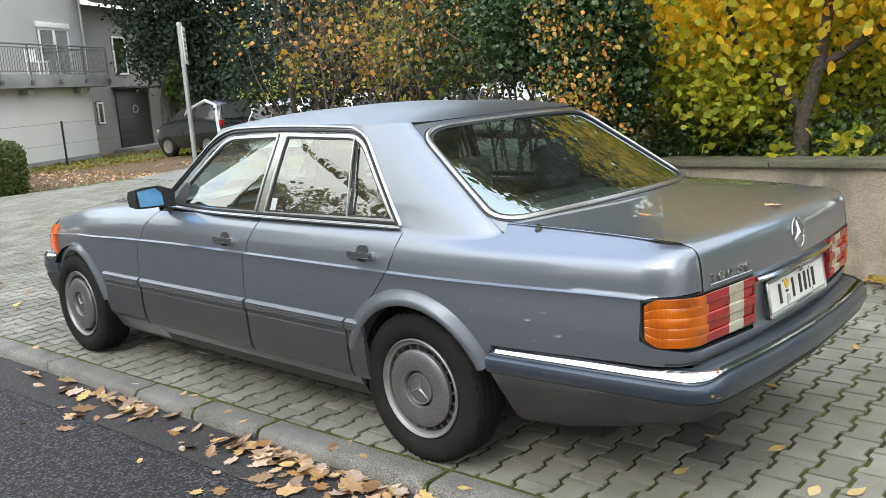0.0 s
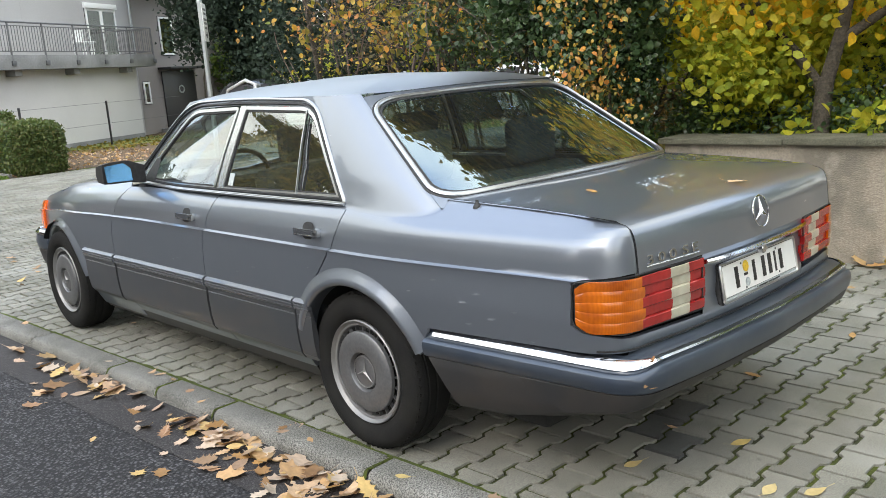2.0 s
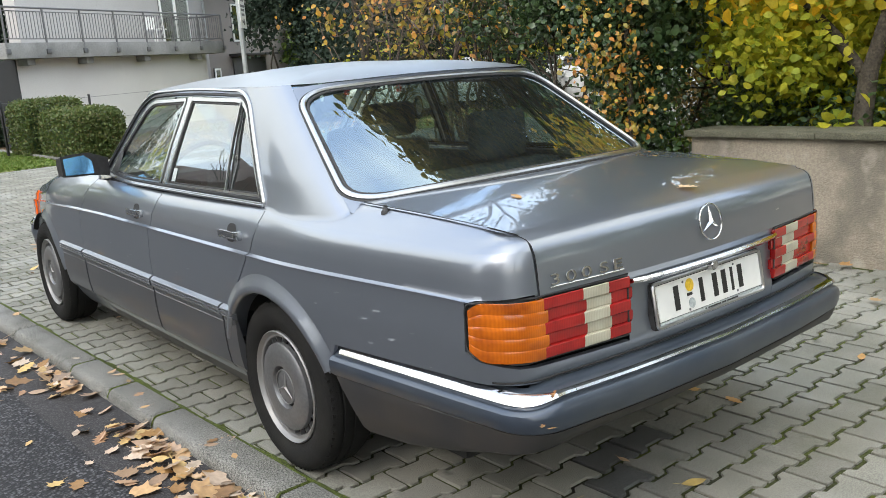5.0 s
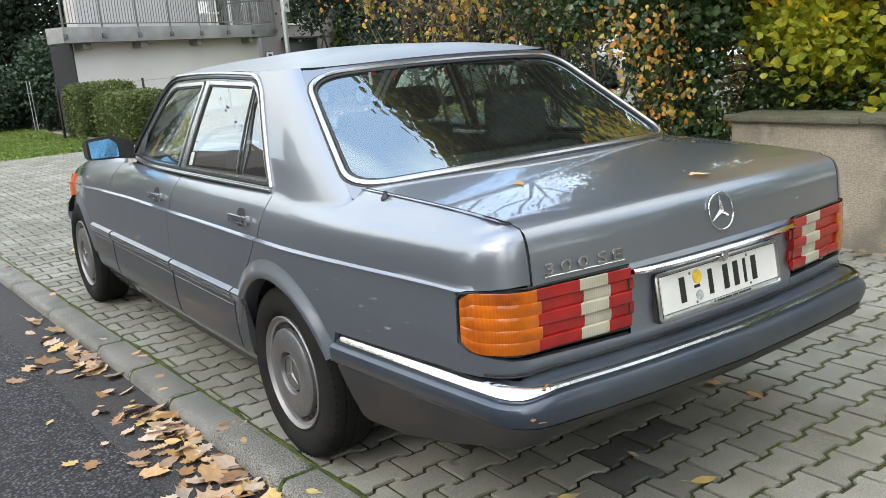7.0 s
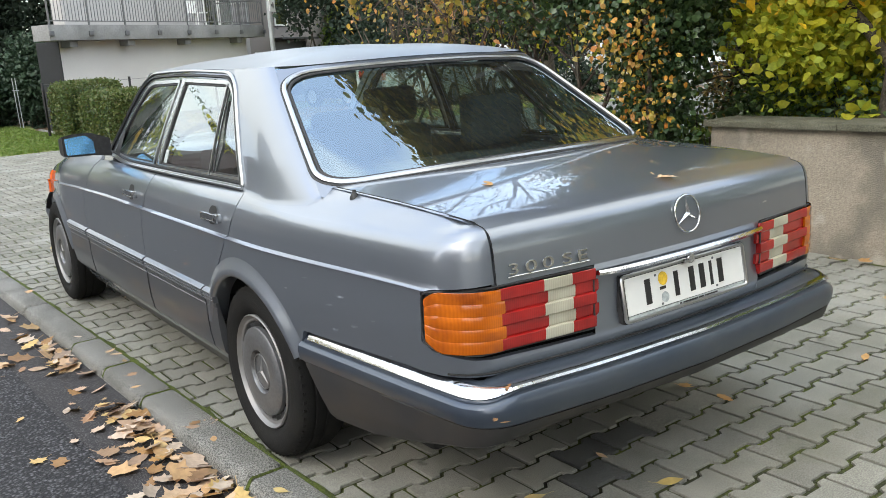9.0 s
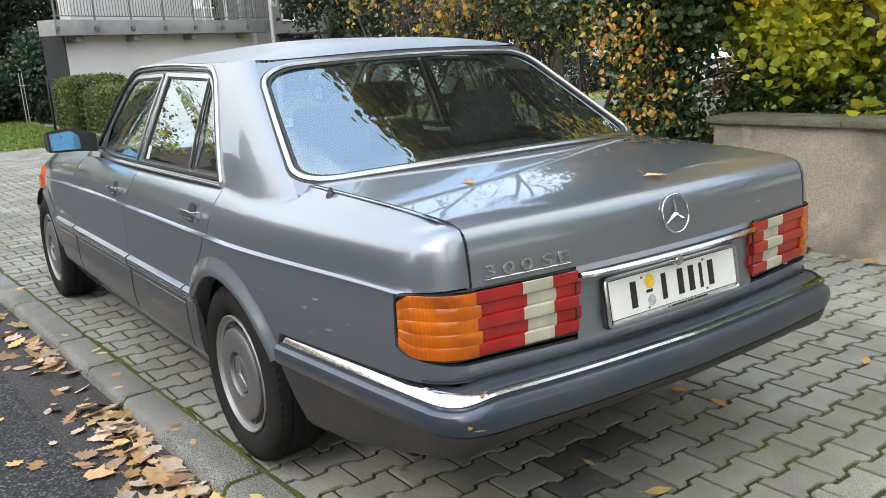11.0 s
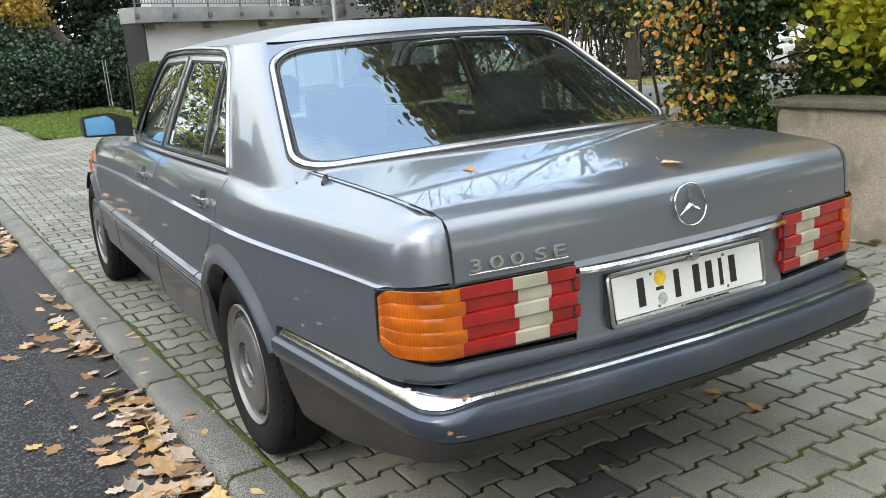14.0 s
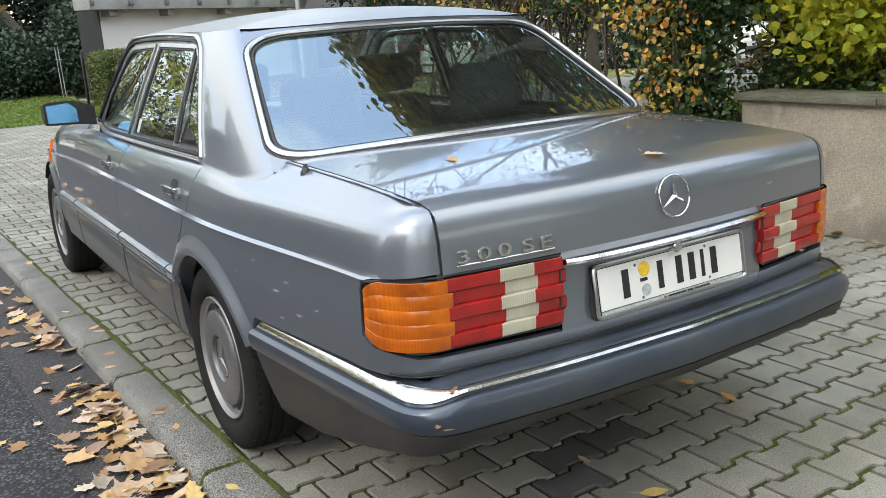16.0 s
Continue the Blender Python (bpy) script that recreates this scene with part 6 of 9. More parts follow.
# aerial on the rear wing
bm = joined([lathe_bm([(0.0, 0.030), (0.006, 0.030), (0.007, 0.022), (0.009, 0.018), (0.013, 0.012), (0.017, 0.006), (0.018, -0.006)], 16, "z")])
aer = part("aerial_base", bm, RUBBER, car, "short black aerial base")
aer.matrix_local = Matrix.Translation((-0.707, -0.530, 0.966)) @ Matrix.Diagonal((0.85, 0.85, 0.85, 1))

# ---- plate, badge, emblem ----
plate = new("number_plate")
plate.parent = car
plate["label"] = "white number plate in a black holder with a metal rim"
PY, PZ0, PZ1 = -1.168, 0.617, 0.745


def plate_y(z):
    return -1.186 + (z - 0.615) * 0.16


def plate_box(x0, x1, z0, z1, d0, d1, bevel=0.0):
    bm = box_bm(x0, x1, 0, 1, z0, z1)
    for v in bm.verts:
        v.co.y = plate_y(v.co.z) - (d1 if v.co.y < 0.5 else d0)
    if bevel:
        bmesh.ops.bevel(bm, geom=[e for e in bm.edges], offset=bevel, segments=2, affect="EDGES")
    return bm


part("holder", plate_box(-0.274, 0.272, 0.613, 0.749, -0.02, 0.006, 0.004), RUBBER, plate)
part("plate_face", plate_box(-0.258, 0.258, 0.634, 0.737, 0.006, 0.010, 0.002), PLATE, plate, "white plate face")
rim = [(-0.268, 0.619), (0.266, 0.619), (0.266, 0.744), (-0.268, 0.744)]
part("rim", tube_bm([(x, plate_y(z) - 0.008, z) for x, z in dense(rounded(rim, 0.012, 4), 0.05)], 0.0055, 6, closed=True), ALU, plate, "bright plate rim")
part("holder_strip", plate_box(-0.256, 0.256, 0.621, 0.632, 0.006, 0.0085), GREYSTICKER, plate, "grey holder strip")
for x0, x1 in ((-0.182, -0.160), (-0.060, -0.042), (0.006, 0.028), (0.052, 0.074), (0.098, 0.110), (0.136, 0.158)):
    part("plate_bar", plate_box(x0, x1, 0.652, 0.722, 0.010, 0.0118, 0.0), PLATEBLACK, plate)
part("plate_bar", plate_box(-0.122, -0.098, 0.682, 0.690, 0.010, 0.0118), PLATEBLACK, plate)
for x, z, r, mt, nm in ((-0.106, 0.712, 0.019, STICKER, "round_sticker"), (-0.104, 0.659, 0.015, GREYSTICKER, "round_sticker")):
    bm = lathe_bm([(0.0, 0.0), (r * 0.8, 0.0), (r, 0.001), (r, 0.004)], 24, "z")
    for v in bm.verts:
        v.co = Vector((x + v.co.x, plate_y(z + v.co.y) - 0.0122 + v.co.z * 0.5, z + v.co.y))
    bmesh.ops.recalc_face_normals(bm, faces=bm.faces[:])
    part(nm, bm, mt, plate, "yellow round sticker" if mt is STICKER else "grey round sticker")
for x, z in ((-0.135, 0.726), (0.118, 0.728), (-0.118, 0.642), (0.125, 0.645)):
    bm = bmesh.new()
    bmesh.ops.create_icosphere(bm, subdivisions=2, radius=0.0042)
    for v in bm.verts:
        v.co = Vector((x + v.co.x, plate_y(z) - 0.0105 + v.co.y * 0.6, z + v.co.z))
    part("screw", bm, STEEL, plate)
# text bars on the holder strip
for x0, x1 in ((-0.045, -0.038), (-0.030, 0.035), (0.040, 0.062), (0.068, 0.125)):
    part("holder_bar", plate_box(x0, x1, 0.6245, 0.629, 0.0085, 0.009), PLATEBLACK, plate)
# chrome grip bar above the plate with the lock
bm = bmesh.new()
rows = []
for i in range(31):
    x = -0.357 + 0.714 * i / 30
    k = 1 - abs(x / 0.357) ** 6
    y = body(u_of_x(-abs(x)), 0.77)[1]
    prof = [(0.004, 0.779), (-0.010 - 0.012 * k, 0.784), (-0.016 - 0.016 * k, 0.778), (-0.012 - 0.012 * k, 0.771 - 0.003 * k), (0.004, 0.768)]
    rows.append([bm.verts.new((x, y + o, z)) for o, z in prof])
for p, q in zip(rows, rows[1:]):
    for i in range(len(p) - 1):
        bm.faces.new((p[i], p[i + 1], q[i + 1], q[i]))
bm.faces.new(rows[0])
bm.faces.new(rows[-1][::-1])
bmesh.ops.recalc_face_normals(bm, faces=bm.faces[:])
part("grip_bar", bm, CHROME, car, "chrome grip bar above the plate", sharp=40)
bm = lathe_bm([(0.0, -0.008), (0.013, -0.008), (0.016, -0.005), (0.016, 0.012)], 20, "z")
for v in bm.verts:
    v.co = Vector((v.co.x + 0.0, -1.190 + v.co.z, 0.7525 + v.co.y))
bmesh.ops.recalc_face_normals(bm, faces=bm.faces[:])
part("trunk_lock", bm, CHROME, car, "round trunk lock")

EMB = Vector((0.0, body(u_of_x(-0.001), 0.882)[1] - 0.006, 0.882))


def emblem_bm(r, w, th):
    ring = tube_bm([(r * math.cos(a), r * math.sin(a), 0) for a in (2 * math.pi * i / 40 for i in range(40))], w, 8, closed=True)
    bms = [ring]
    for k in range(3):
        a = math.pi / 2 + k * 2 * math.pi / 3
        b = bmesh.new()
        tip = Vector((math.cos(a), math.sin(a), 0)) * r * 0.97
        sd = Vector((-math.sin(a), math.cos(a), 0)) * r * 0.13
        back = -Vector((math.cos(a), math.sin(a), 0)) * r * 0.07
        vs = [b.verts.new(tip), b.verts.new(sd + back), b.verts.new(-sd + back), b.verts.new((0, 0, th)), b.verts.new((0, 0, -th * 0.3))]
        for f in ((0, 1, 3), (0, 3, 2), (0, 4, 1), (0, 2, 4)):
            b.faces.new([vs[i] for i in f])
        bmesh.ops.recalc_face_normals(b, faces=b.faces[:])
        bms.append(b)
    return joined(bms)


emb = part("emblem", emblem_bm(0.053, 0.0030, 0.010), CHROME, car, "round chrome emblem on the trunk lid", sharp=20)
emb.matrix_local = Matrix.Translation(EMB) @ pose(0, 0, 0, 80, 0, 0)


def letters(text, size, depth):
    cu = bpy.data.curves.new("letters", "FONT")
    cu.body = text
    cu.size = size
    cu.extrude = depth
    cu.bevel_depth = size * 0.010
    cu.offset = 0.0
    cu.space_character = 1.15
    ob = bpy.data.objects.new("letters", cu)
    me = bpy.data.meshes.new_from_object(ob)
    bpy.data.objects.remove(ob)
    return me


badge = new("model_badge")
badge.parent = car
badge["label"] = "chrome badge letters with an underline"
tx = -0.636
for ch, adv in (("3", 0.052), ("0", 0.052), ("0", 0.062), ("S", 0.048), ("E", 0.04)):
    me = letters(ch, 0.041, 0.0014)
    co = np.empty(len(me.vertices) * 3, np.float32)
    me.vertices.foreach_get("co", co)
    co = co.reshape(-1, 3)
    co[:, 0] *= 1.9
    me.vertices.foreach_set("co", co.ravel())
    me.materials.append(BADGE)
    o = new("letter", me)
    o.parent = badge
    o.matrix_local = Matrix.Translation((tx, body(u_of_x(tx + 0.02), 0.835)[1] - 0.004, 0.820)) @ pose(0, 0, 0, 83, 0, -4)
    tx += adv
part("underline", joined([tube_bm([(-0.635 + 0.255 * i / 8, body(u_of_x(-0.635 + 0.255 * i / 8), 0.815)[1] - 0.003, 0.8145) for i in range(9)], 0.0025, 6)]), BADGE, badge)

# ---- wheels ----
def wheel(name_at, sx):
    w = new("wheel")
    w.parent = car
    w["label"] = "black tyre on a steel rim with a slotted silver trim"
    tyre = [(0.198, 0.062), (0.212, 0.085), (0.235, 0.098), (0.262, 0.102), (0.285, 0.097), (0.300, 0.088), (0.309, 0.074), (0.313, 0.06), (0.314, 0.045), (0.309, 0.043), (0.309, 0.035), (0.3145, 0.033),
            (0.3145, 0.004), (0.309, 0.002), (0.309, -0.006), (0.3145, -0.008), (0.3145, -0.035), (0.313, -0.06), (0.300, -0.088), (0.262, -0.1), (0.2, -0.07)]
    bm = lathe_bm(tyre, 72, "x")
    bms = [bm]
    for k in range(64):
        a = 2 * math.pi * k / 64
        b = box_bm(0.060, 0.081, -0.005, 0.005, 0.298, 0.3098)
        bmesh.ops.transform(b, matrix=Matrix.Rotation(a, 4, "X"), verts=b.verts[:])
        bms.append(b)
    part("tyre", joined(bms), TYRE, w, "worn black tyre with tread blocks", sharp=30)
    rim = [(0.181, 0.040), (0.181, 0.070), (0.183, 0.077), (0.187, 0.079), (0.192, 0.079), (0.198, 0.085), (0.203, 0.092), (0.207, 0.088), (0.205, 0.07)]
    part("rim", lathe_bm(rim, 64, "x"), RIMSILVER, w, "worn silver rim edge", sharp=30)
    disc = [(0.073, 0.076), (0.075, 0.086), (0.079, 0.093), (0.084, 0.094), (0.10, 0.096), (0.13, 0.095), (0.154, 0.090), (0.160, 0.085), (0.161, 0.07)]
    part("wheel_trim", lathe_bm(disc, 64, "x"), WHEELSILVER, w, "flat silver wheel trim", sharp=30)
    part("trim_slot_ring", lathe_bm([(0.156, 0.055), (0.1815, 0.052)], 64, "x"), DARK, w)
    spoke = None
    for k in range(24):
        o = part("trim_spoke", box_bm(0.056, 0.072, -0.0018, 0.0018, 0.156, 0.182), WHEELSILVER, w) if spoke is None else new("trim_spoke", spoke)
        spoke = o.data
        o.parent = w
        o.matrix_local = Matrix.Rotation(2 * math.pi * k / 24, 4, "X")
    part("hub_cap", lathe_bm([(0.0, 0.082), (0.056, 0.082), (0.064, 0.080), (0.0645, 0.07)], 48, "x"), WHEELSILVER, w)
    part("hub_groove", lathe_bm([(0.055, 0.074), (0.077, 0.074)], 48, "x"), DARK, w)
    e = part("hub_emblem", emblem_bm(0.062, 0.0022, 0.007), RIMSILVER, w, "dull silver hub emblem", sharp=20)
    e.matrix_local = Matrix.Translation((0.086, 0, 0)) @ pose(0, 0, 0, 90, 0, 90) @ pose(0, 0, 0, 0, 0, -25)
    part("brake_drum", lathe_bm([(0.0, 0.03), (0.13, 0.03), (0.16, 0.0), (0.16, -0.05)], 32, "x"), DARK, w)
    return w


for y, x in ((0.0, 0.757), (WB, 0.772)):
    for sx in (-1, 1):
        w = wheel("", sx)
        w.matrix_local = Matrix.Translation((sx * x, y, AXLE_Z)) @ pose(0, 0, 0, 0, 0, 180 if sx < 0 else 0) @ pose(0, 0, 0, 17 * (1 + y), 0, 0)
# dark wheel housings and floor
for y in (0.0, WB):
    for sx in (-1, 1):
        bm = bmesh.new()
        rows = []
        for i in range(17):
            a = radians(-10 + 200 * i / 16)
            rows.append([bm.verts.new((sx * x, y + 0.375 * math.cos(a), 0.31 + 0.375 * math.sin(a))) for x in (0.50, 0.862 if 30 < math.degrees(a) < 150 else 0.66)])
        for p, q in zip(rows, rows[1:]):
            bm.faces.new((p[0], p[1], q[1], q[0]))
        c = [r[0] for r in rows]
        bm.faces.new(c)
        part("wheel_housing", bm, DARK, car)
part("floor_pan", joined([box_bm(-0.60, 0.60, -0.70, 3.45, 0.17, 0.30, 0.02), box_bm(-0.72, 0.72, 0.38, 2.55, 0.175, 0.31, 0.02), box_bm(-0.66, 0.66, -1.12, -0.40, 0.43, 0.56, 0.04)]), DARK, car, "dark underbody")
# box, axle and silencer are unseen, added to deepen shade on the paving
part("rear_shade_box", box_bm(-0.60, 0.60, -0.93, -0.46, 0.285, 0.44, 0.05, 3), DARK, car, "unseen dark box that deepens the shade under the rear")
part("rear_axle", tube_bm([(-0.62, 0.0, 0.27), (-0.2, 0.04, 0.28), (0.2, 0.04, 0.28), (0.62, 0.0, 0.27)], 0.055, 10), DARK, car, "dark rear axle")
part("silencer", box_bm(0.10, 0.50, -1.02, -0.935, 0.33, 0.42, 0.03, 3), DARK, car, "dark exhaust silencer")
# dark door inners behind the gaps
bm = sheet_bm([(2.5, 0.24), (2.5, 0.93), (0.10, 0.93), (0.10, 0.75), (0.40, 0.45), (0.40, 0.24)], lambda u, v: body(u, v, -0.035), 0.15, 0.1, 0.0)
both("door_inner", bm, DARK, None)

# ---- inside ----
cabin = new("cabin")
cabin.parent = car
cabin["label"] = "dark blue-grey cloth interior"
part("parcel_shelf", box_bm(-0.62, 0.62, -0.46, 0.06, 0.90, 0.935, 0.01), SHELF, cabin)
part("rear_seat_back", box_bm(-0.66, 0.66, 0.02, 0.20, 0.45, 0.96, 0.05, 3), SEAT, cabin)
part("rear_seat_cushion", box_bm(-0.66, 0.66, 0.10, 0.68, 0.32, 0.52, 0.05, 3), SEAT, cabin)
part("cabin_floor", box_bm(-0.70, 0.70, 0.1, 2.2, 0.28, 0.31), SEAT, cabin)
part("dashboard", box_bm(-0.70, 0.70, 1.72, 2.14, 0.60, 0.935, 0.06, 3), RUBBER, cabin)
for sx in (-1, 1):
    part("front_seat_back", box_bm(sx * 0.36 - 0.24, sx * 0.36 + 0.24, 0.90, 1.06, 0.45, 1.03, 0.06, 3), SEAT, cabin)
    part("front_seat_cushion", box_bm(sx * 0.36 - 0.25, sx * 0.36 + 0.25, 0.98, 1.50, 0.36, 0.54, 0.05, 3), SEAT, cabin)
    part("headrest", box_bm(sx * 0.36 - 0.14, sx * 0.36 + 0.14, 0.88, 0.98, 1.05, 1.22, 0.045, 4), SEAT, cabin, "round-edged headrest")
    part("rear_headrest", box_bm(sx * 0.345 - 0.145, sx * 0.345 + 0.145, 0.07, 0.165, 0.975, 1.185, 0.046, 4), SEAT, cabin, "tall rear headrest")
    part("headrest_stalk", tube_bm([(sx * 0.36, 0.93, 1.0), (sx * 0.36, 0.93, 1.08)], 0.008), CHROME, cabin)
    part("door_card", box_bm(sx * 0.735 - 0.015, sx * 0.735 + 0.015, 0.35, 1.9, 0.35, 0.945, 0.01), SEAT, cabin)
bm = tube_bm([(-0.36 + 0.20 * math.cos(a), 1.60 - 0.07 * math.sin(a), 0.90 + 0.185 * math.sin(a)) for a in (2 * math.pi * i / 36 for i in range(36))], 0.013, 8, closed=True)
part("steering_wheel", joined([bm, tube_bm([(-0.55, 1.61, 0.90), (-0.36, 1.64, 0.88), (-0.17, 1.61, 0.90)], 0.018, 6), tube_bm([(-0.36, 1.62, 0.89), (-0.36, 1.80, 0.80)], 0.03, 8)]), RUBBER, cabin, "black steering wheel")
part("headliner", box_bm(-0.56, 0.56, 0.40, 1.42, 1.355, 1.37, 0.005), SHELF, cabin)
# small white inspection label in the rear side window
bm = bmesh.new()
bm.faces.new([bm.verts.new(p) for p in to_side([(0.945, 0.992), (0.905, 0.992), (0.905, 1.045), (0.945, 1.045)], -0.012)])
part("window_sticker", bm, GREYSTICKER, car, "small pale window sticker")

# worn spots in the paint of the quarter and the arch
rc = np.random.default_rng(9)
for u, v, a, b in ((-0.62, 0.705, 0.020, 0.006), (-0.56, 0.672, 0.026, 0.005), (-0.44, 0.735, 0.018, 0.004), (-0.77, 0.662, 0.016, 0.005), (-0.68, 0.628, 0.022, 0.008), (-0.58, 0.600, 0.020, 0.007), (1.35, 0.63, 0.02, 0.004),
                   (0.66, 0.66, 0.024, 0.005), (0.80, 0.625, 0.018, 0.004), (1.62, 0.655, 0.020, 0.004)):
    bm = bmesh.new()
    bm.faces.new([bm.verts.new(body(u + a * math.cos(t) * k, v + 0.7 * b * math.sin(t) * k - 0.1 * a * math.cos(t) * k, 0.0012)) for t, k in ((2 * math.pi * i / 11, rc.uniform(0.45, 1.0)) for i in range(11))])
    bmesh.ops.recalc_face_normals(bm, faces=bm.faces[:])
    part("paint_scuff", bm, SCUFF, car, "small pale scuff in the paint")

# ---- house with garage and balcony ----
house = thing("house", "pale plastered house over a garage with a balcony", "house")
# the house stands at an angle to the street
HOUSE_TURN = Matrix.Translation((10.85, 24.55, 0)) @ pose(0, 0, 0, 0, 0, 31) @ Matrix.Translation((-10.85, -24.55, 0))
house.matrix_world = HOUSE_TURN
GY, HY = 25.0, 26.5
part("garage_wall", box_bm(2.22, 9.95, GY, GY + 0.75, -0.09, 2.2), PLASTER, house, "white plaster garage wall")
part("wall", box_bm(3.95, 7.0, HY, HY + 0.4, -0.09, 9.0), PLASTER3, house, "white plaster front")
part("wall", box_bm(7.002, 12.26, HY, HY + 1.2, -0.09, 9.0), PLASTER3, house, "white plaster front")
part("wall", box_bm(12.263, 22.0, HY + 0.06, HY + 4, -0.09, 5.05), PLASTER2, house, "beige plaster side wing")
# thin panel over the garage's side, coloured dark for the shade there
part("shaded_side", box_bm(2.19, 2.217, GY + 0.004, GY + 0.75, -0.09, 2.2), SHADEDSIDE, house, "garage side wall with its shade put into the colour")
part("plinth", box_bm(2.21, 9.96, GY - 0.012, GY, -0.05, 0.13), SLAB, house, "grey plinth")
bal = new("balcony")
bal.parent = house
part("slab", joined([box_bm(1.55, 10.40, GY - 0.45, GY + 0.10, 2.2, 2.57, 0.01), box_bm(4.2, 10.38, GY + 0.101, HY, 2.22, 2.56)]), SLAB, bal, "stained concrete balcony slab")
for x in (2.4, 4.4, 6.7, 9.2):
    part("corbel", box_bm(x - 0.13, x + 0.13, GY - 0.30, GY + 0.02, 2.04, 2.205, 0.01), SLAB, bal)
rail_y = GY - 0.40
bms = [tube_bm([(1.55, rail_y, 3.39), (10.40, rail_y, 3.39)], 0.024, 6), tube_bm([(1.55, rail_y, 2.66), (10.40, rail_y, 2.66)], 0.014, 6), tube_bm([(1.55, rail_y, 3.30), (10.40, rail_y, 3.30)], 0.012, 6),
       tube_bm([(10.38, rail_y, 3.39), (10.38, HY, 3.39)], 0.024, 6), tube_bm([(10.38, rail_y, 2.66), (10.38, HY, 2.66)], 0.014, 6)]
part("handrail", joined(bms), STEEL, bal, "grey steel handrail")
for i in range(8):
    x = 1.60 + 8.76 * i / 7
    part("rail_post", box_bm(x - 0.02, x + 0.02, rail_y - 0.05, rail_y - 0.02, 2.32, 3.38), STEEL, bal)
    part("rail_bracket", box_bm(x - 0.07, x + 0.07, rail_y - 0.09, rail_y - 0.05, 2.30, 2.42, 0.01), STEEL, bal)
bar_me = None
for i in range(84):
    x = 1.65 + 8.70 * i / 83
    if bar_me is None:
        o = part("baluster", box_bm(-0.007, 0.007, -0.007, 0.007, 2.66, 3.31), STEEL, bal)
        bar_me = o.data
        o.location = (x, rail_y, 0)
    else:
        o = new("baluster", bar_me)
        o.parent = bal
        o.location = (x, rail_y, 0)
for i in range(9):
    o = new("baluster", bar_me)
    o.parent = bal
    o.location = (10.38, rail_y + 0.15 + 1.5 * i / 9, 0)
# chair and laundry on the balcony: a folding white chair
chair = thing("balcony_chair", "white folding chair standing on the balcony", "chair")
chair.matrix_world = HOUSE_TURN
part("seat", box_bm(7.90, 8.40, GY + 0.2, GY + 0.6, 2.97, 3.0, 0.005), WHITEPAINT, chair)
part("backrest", box_bm(7.90, 8.40, GY + 0.60, GY + 0.63, 3.0, 3.36, 0.005), WHITEPAINT, chair)
for dx in (0.0, 0.37):
    for dy in (0.2, 0.58):
        part("leg", box_bm(7.90 + dx, 7.93 + dx, GY + dy, GY + dy + 0.03, 2.571, 2.972), WHITEPAINT, chair)


def window(parent, x0, x1, z0, z1, y, mullions=1, shutter=False, name="window"):
    w = new(name)
    w.parent = parent
    part("reveal", box_bm(x0 - 0.02, x1 + 0.02, y - 0.004, y + 0.012, z0 - 0.02, z1 + 0.02), INNERDARK, w)
    fw = 0.07
    bms = [box_bm(x0, x0 + fw, y - 0.05, y - 0.005, z0, z1, 0.008), box_bm(x1 - fw, x1, y - 0.05, y - 0.005, z0, z1, 0.008), box_bm(x0 + fw, x1 - fw, y - 0.05, y - 0.005, z1 - fw, z1, 0.008),
           box_bm(x0 + fw, x1 - fw, y - 0.05, y - 0.005, z0, z0 + fw, 0.008)]
    for k in range(mullions):
        xm = x0 + (x1 - x0) * (k + 1) / (mullions + 1)
        bms.append(box_bm(xm - 0.07, xm + 0.07, y - 0.052, y - 0.005, z0 + fw, z1 - fw, 0.008))
    part("window_frame", joined(bms), WHITEPAINT, w, "white window frame")
    part("curtain", box_bm(x0 + fw, x1 - fw, y - 0.012, y - 0.006, z0 + fw, z1 - fw), CURTAIN, w, "grey curtain")
    part("pane", box_bm(x0 + fw, x1 - fw, y - 0.032, y - 0.027, z0 + fw, z1 - fw), CLEARGLASS, w)
    if shutter:
        part("shutter_box", box_bm(x0 - 0.06, x1 + 0.06, y - 0.10, y, z1 + 0.002, z1 + 0.17, 0.015), WHITEPAINT, w, "white roller shutter box")
    return w


window(house, 9.84, 11.37, 2.62, 4.15, HY, 1, True)
window(house, 14.0, 14.85, 2.68, 4.05, HY + 0.06, 0)
window(house, 12.54, 12.92, 0.98, 1.75, HY + 0.06, 0)
dr = new("front_door")
dr.parent = house
part("door_leaf", box_bm(13.77, 16.0, HY + 0.01, HY + 0.058, 0.0, 2.1, 0.01), BLACKPAINT, dr, "dark front door")
part("door_wreath", tube_bm([(14.94 + 0.17 * math.cos(a), HY + 0.0, 1.42 + 0.13 * math.sin(a)) for a in (2 * math.pi * i / 20 for i in range(20))], 0.03, 6, closed=True), GREYSTICKER, dr, "pale wreath")
part("canopy", box_bm(13.6, 16.18, HY - 0.5, HY + 0.058, 2.16, 2.24, 0.01), BLACKPAINT, dr, "dark flat canopy")
part("door_step", box_bm(13.34, 16.55, HY - 0.7, HY + 0.05, -0.09, 0.06, 0.01), SLAB, dr)
bm = bmesh.new()
vs = [bm.verts.new(c) for c in ((11.9, HY - 0.7, 5.0), (22.6, HY - 0.7, 5.0), (22.6, HY + 4, 7.6), (11.9, HY + 4, 7.6), (11.9, HY - 0.7, 5.12), (22.6, HY - 0.7, 5.12), (22.6, HY + 4, 7.75), (11.9, HY + 4, 7.75))]
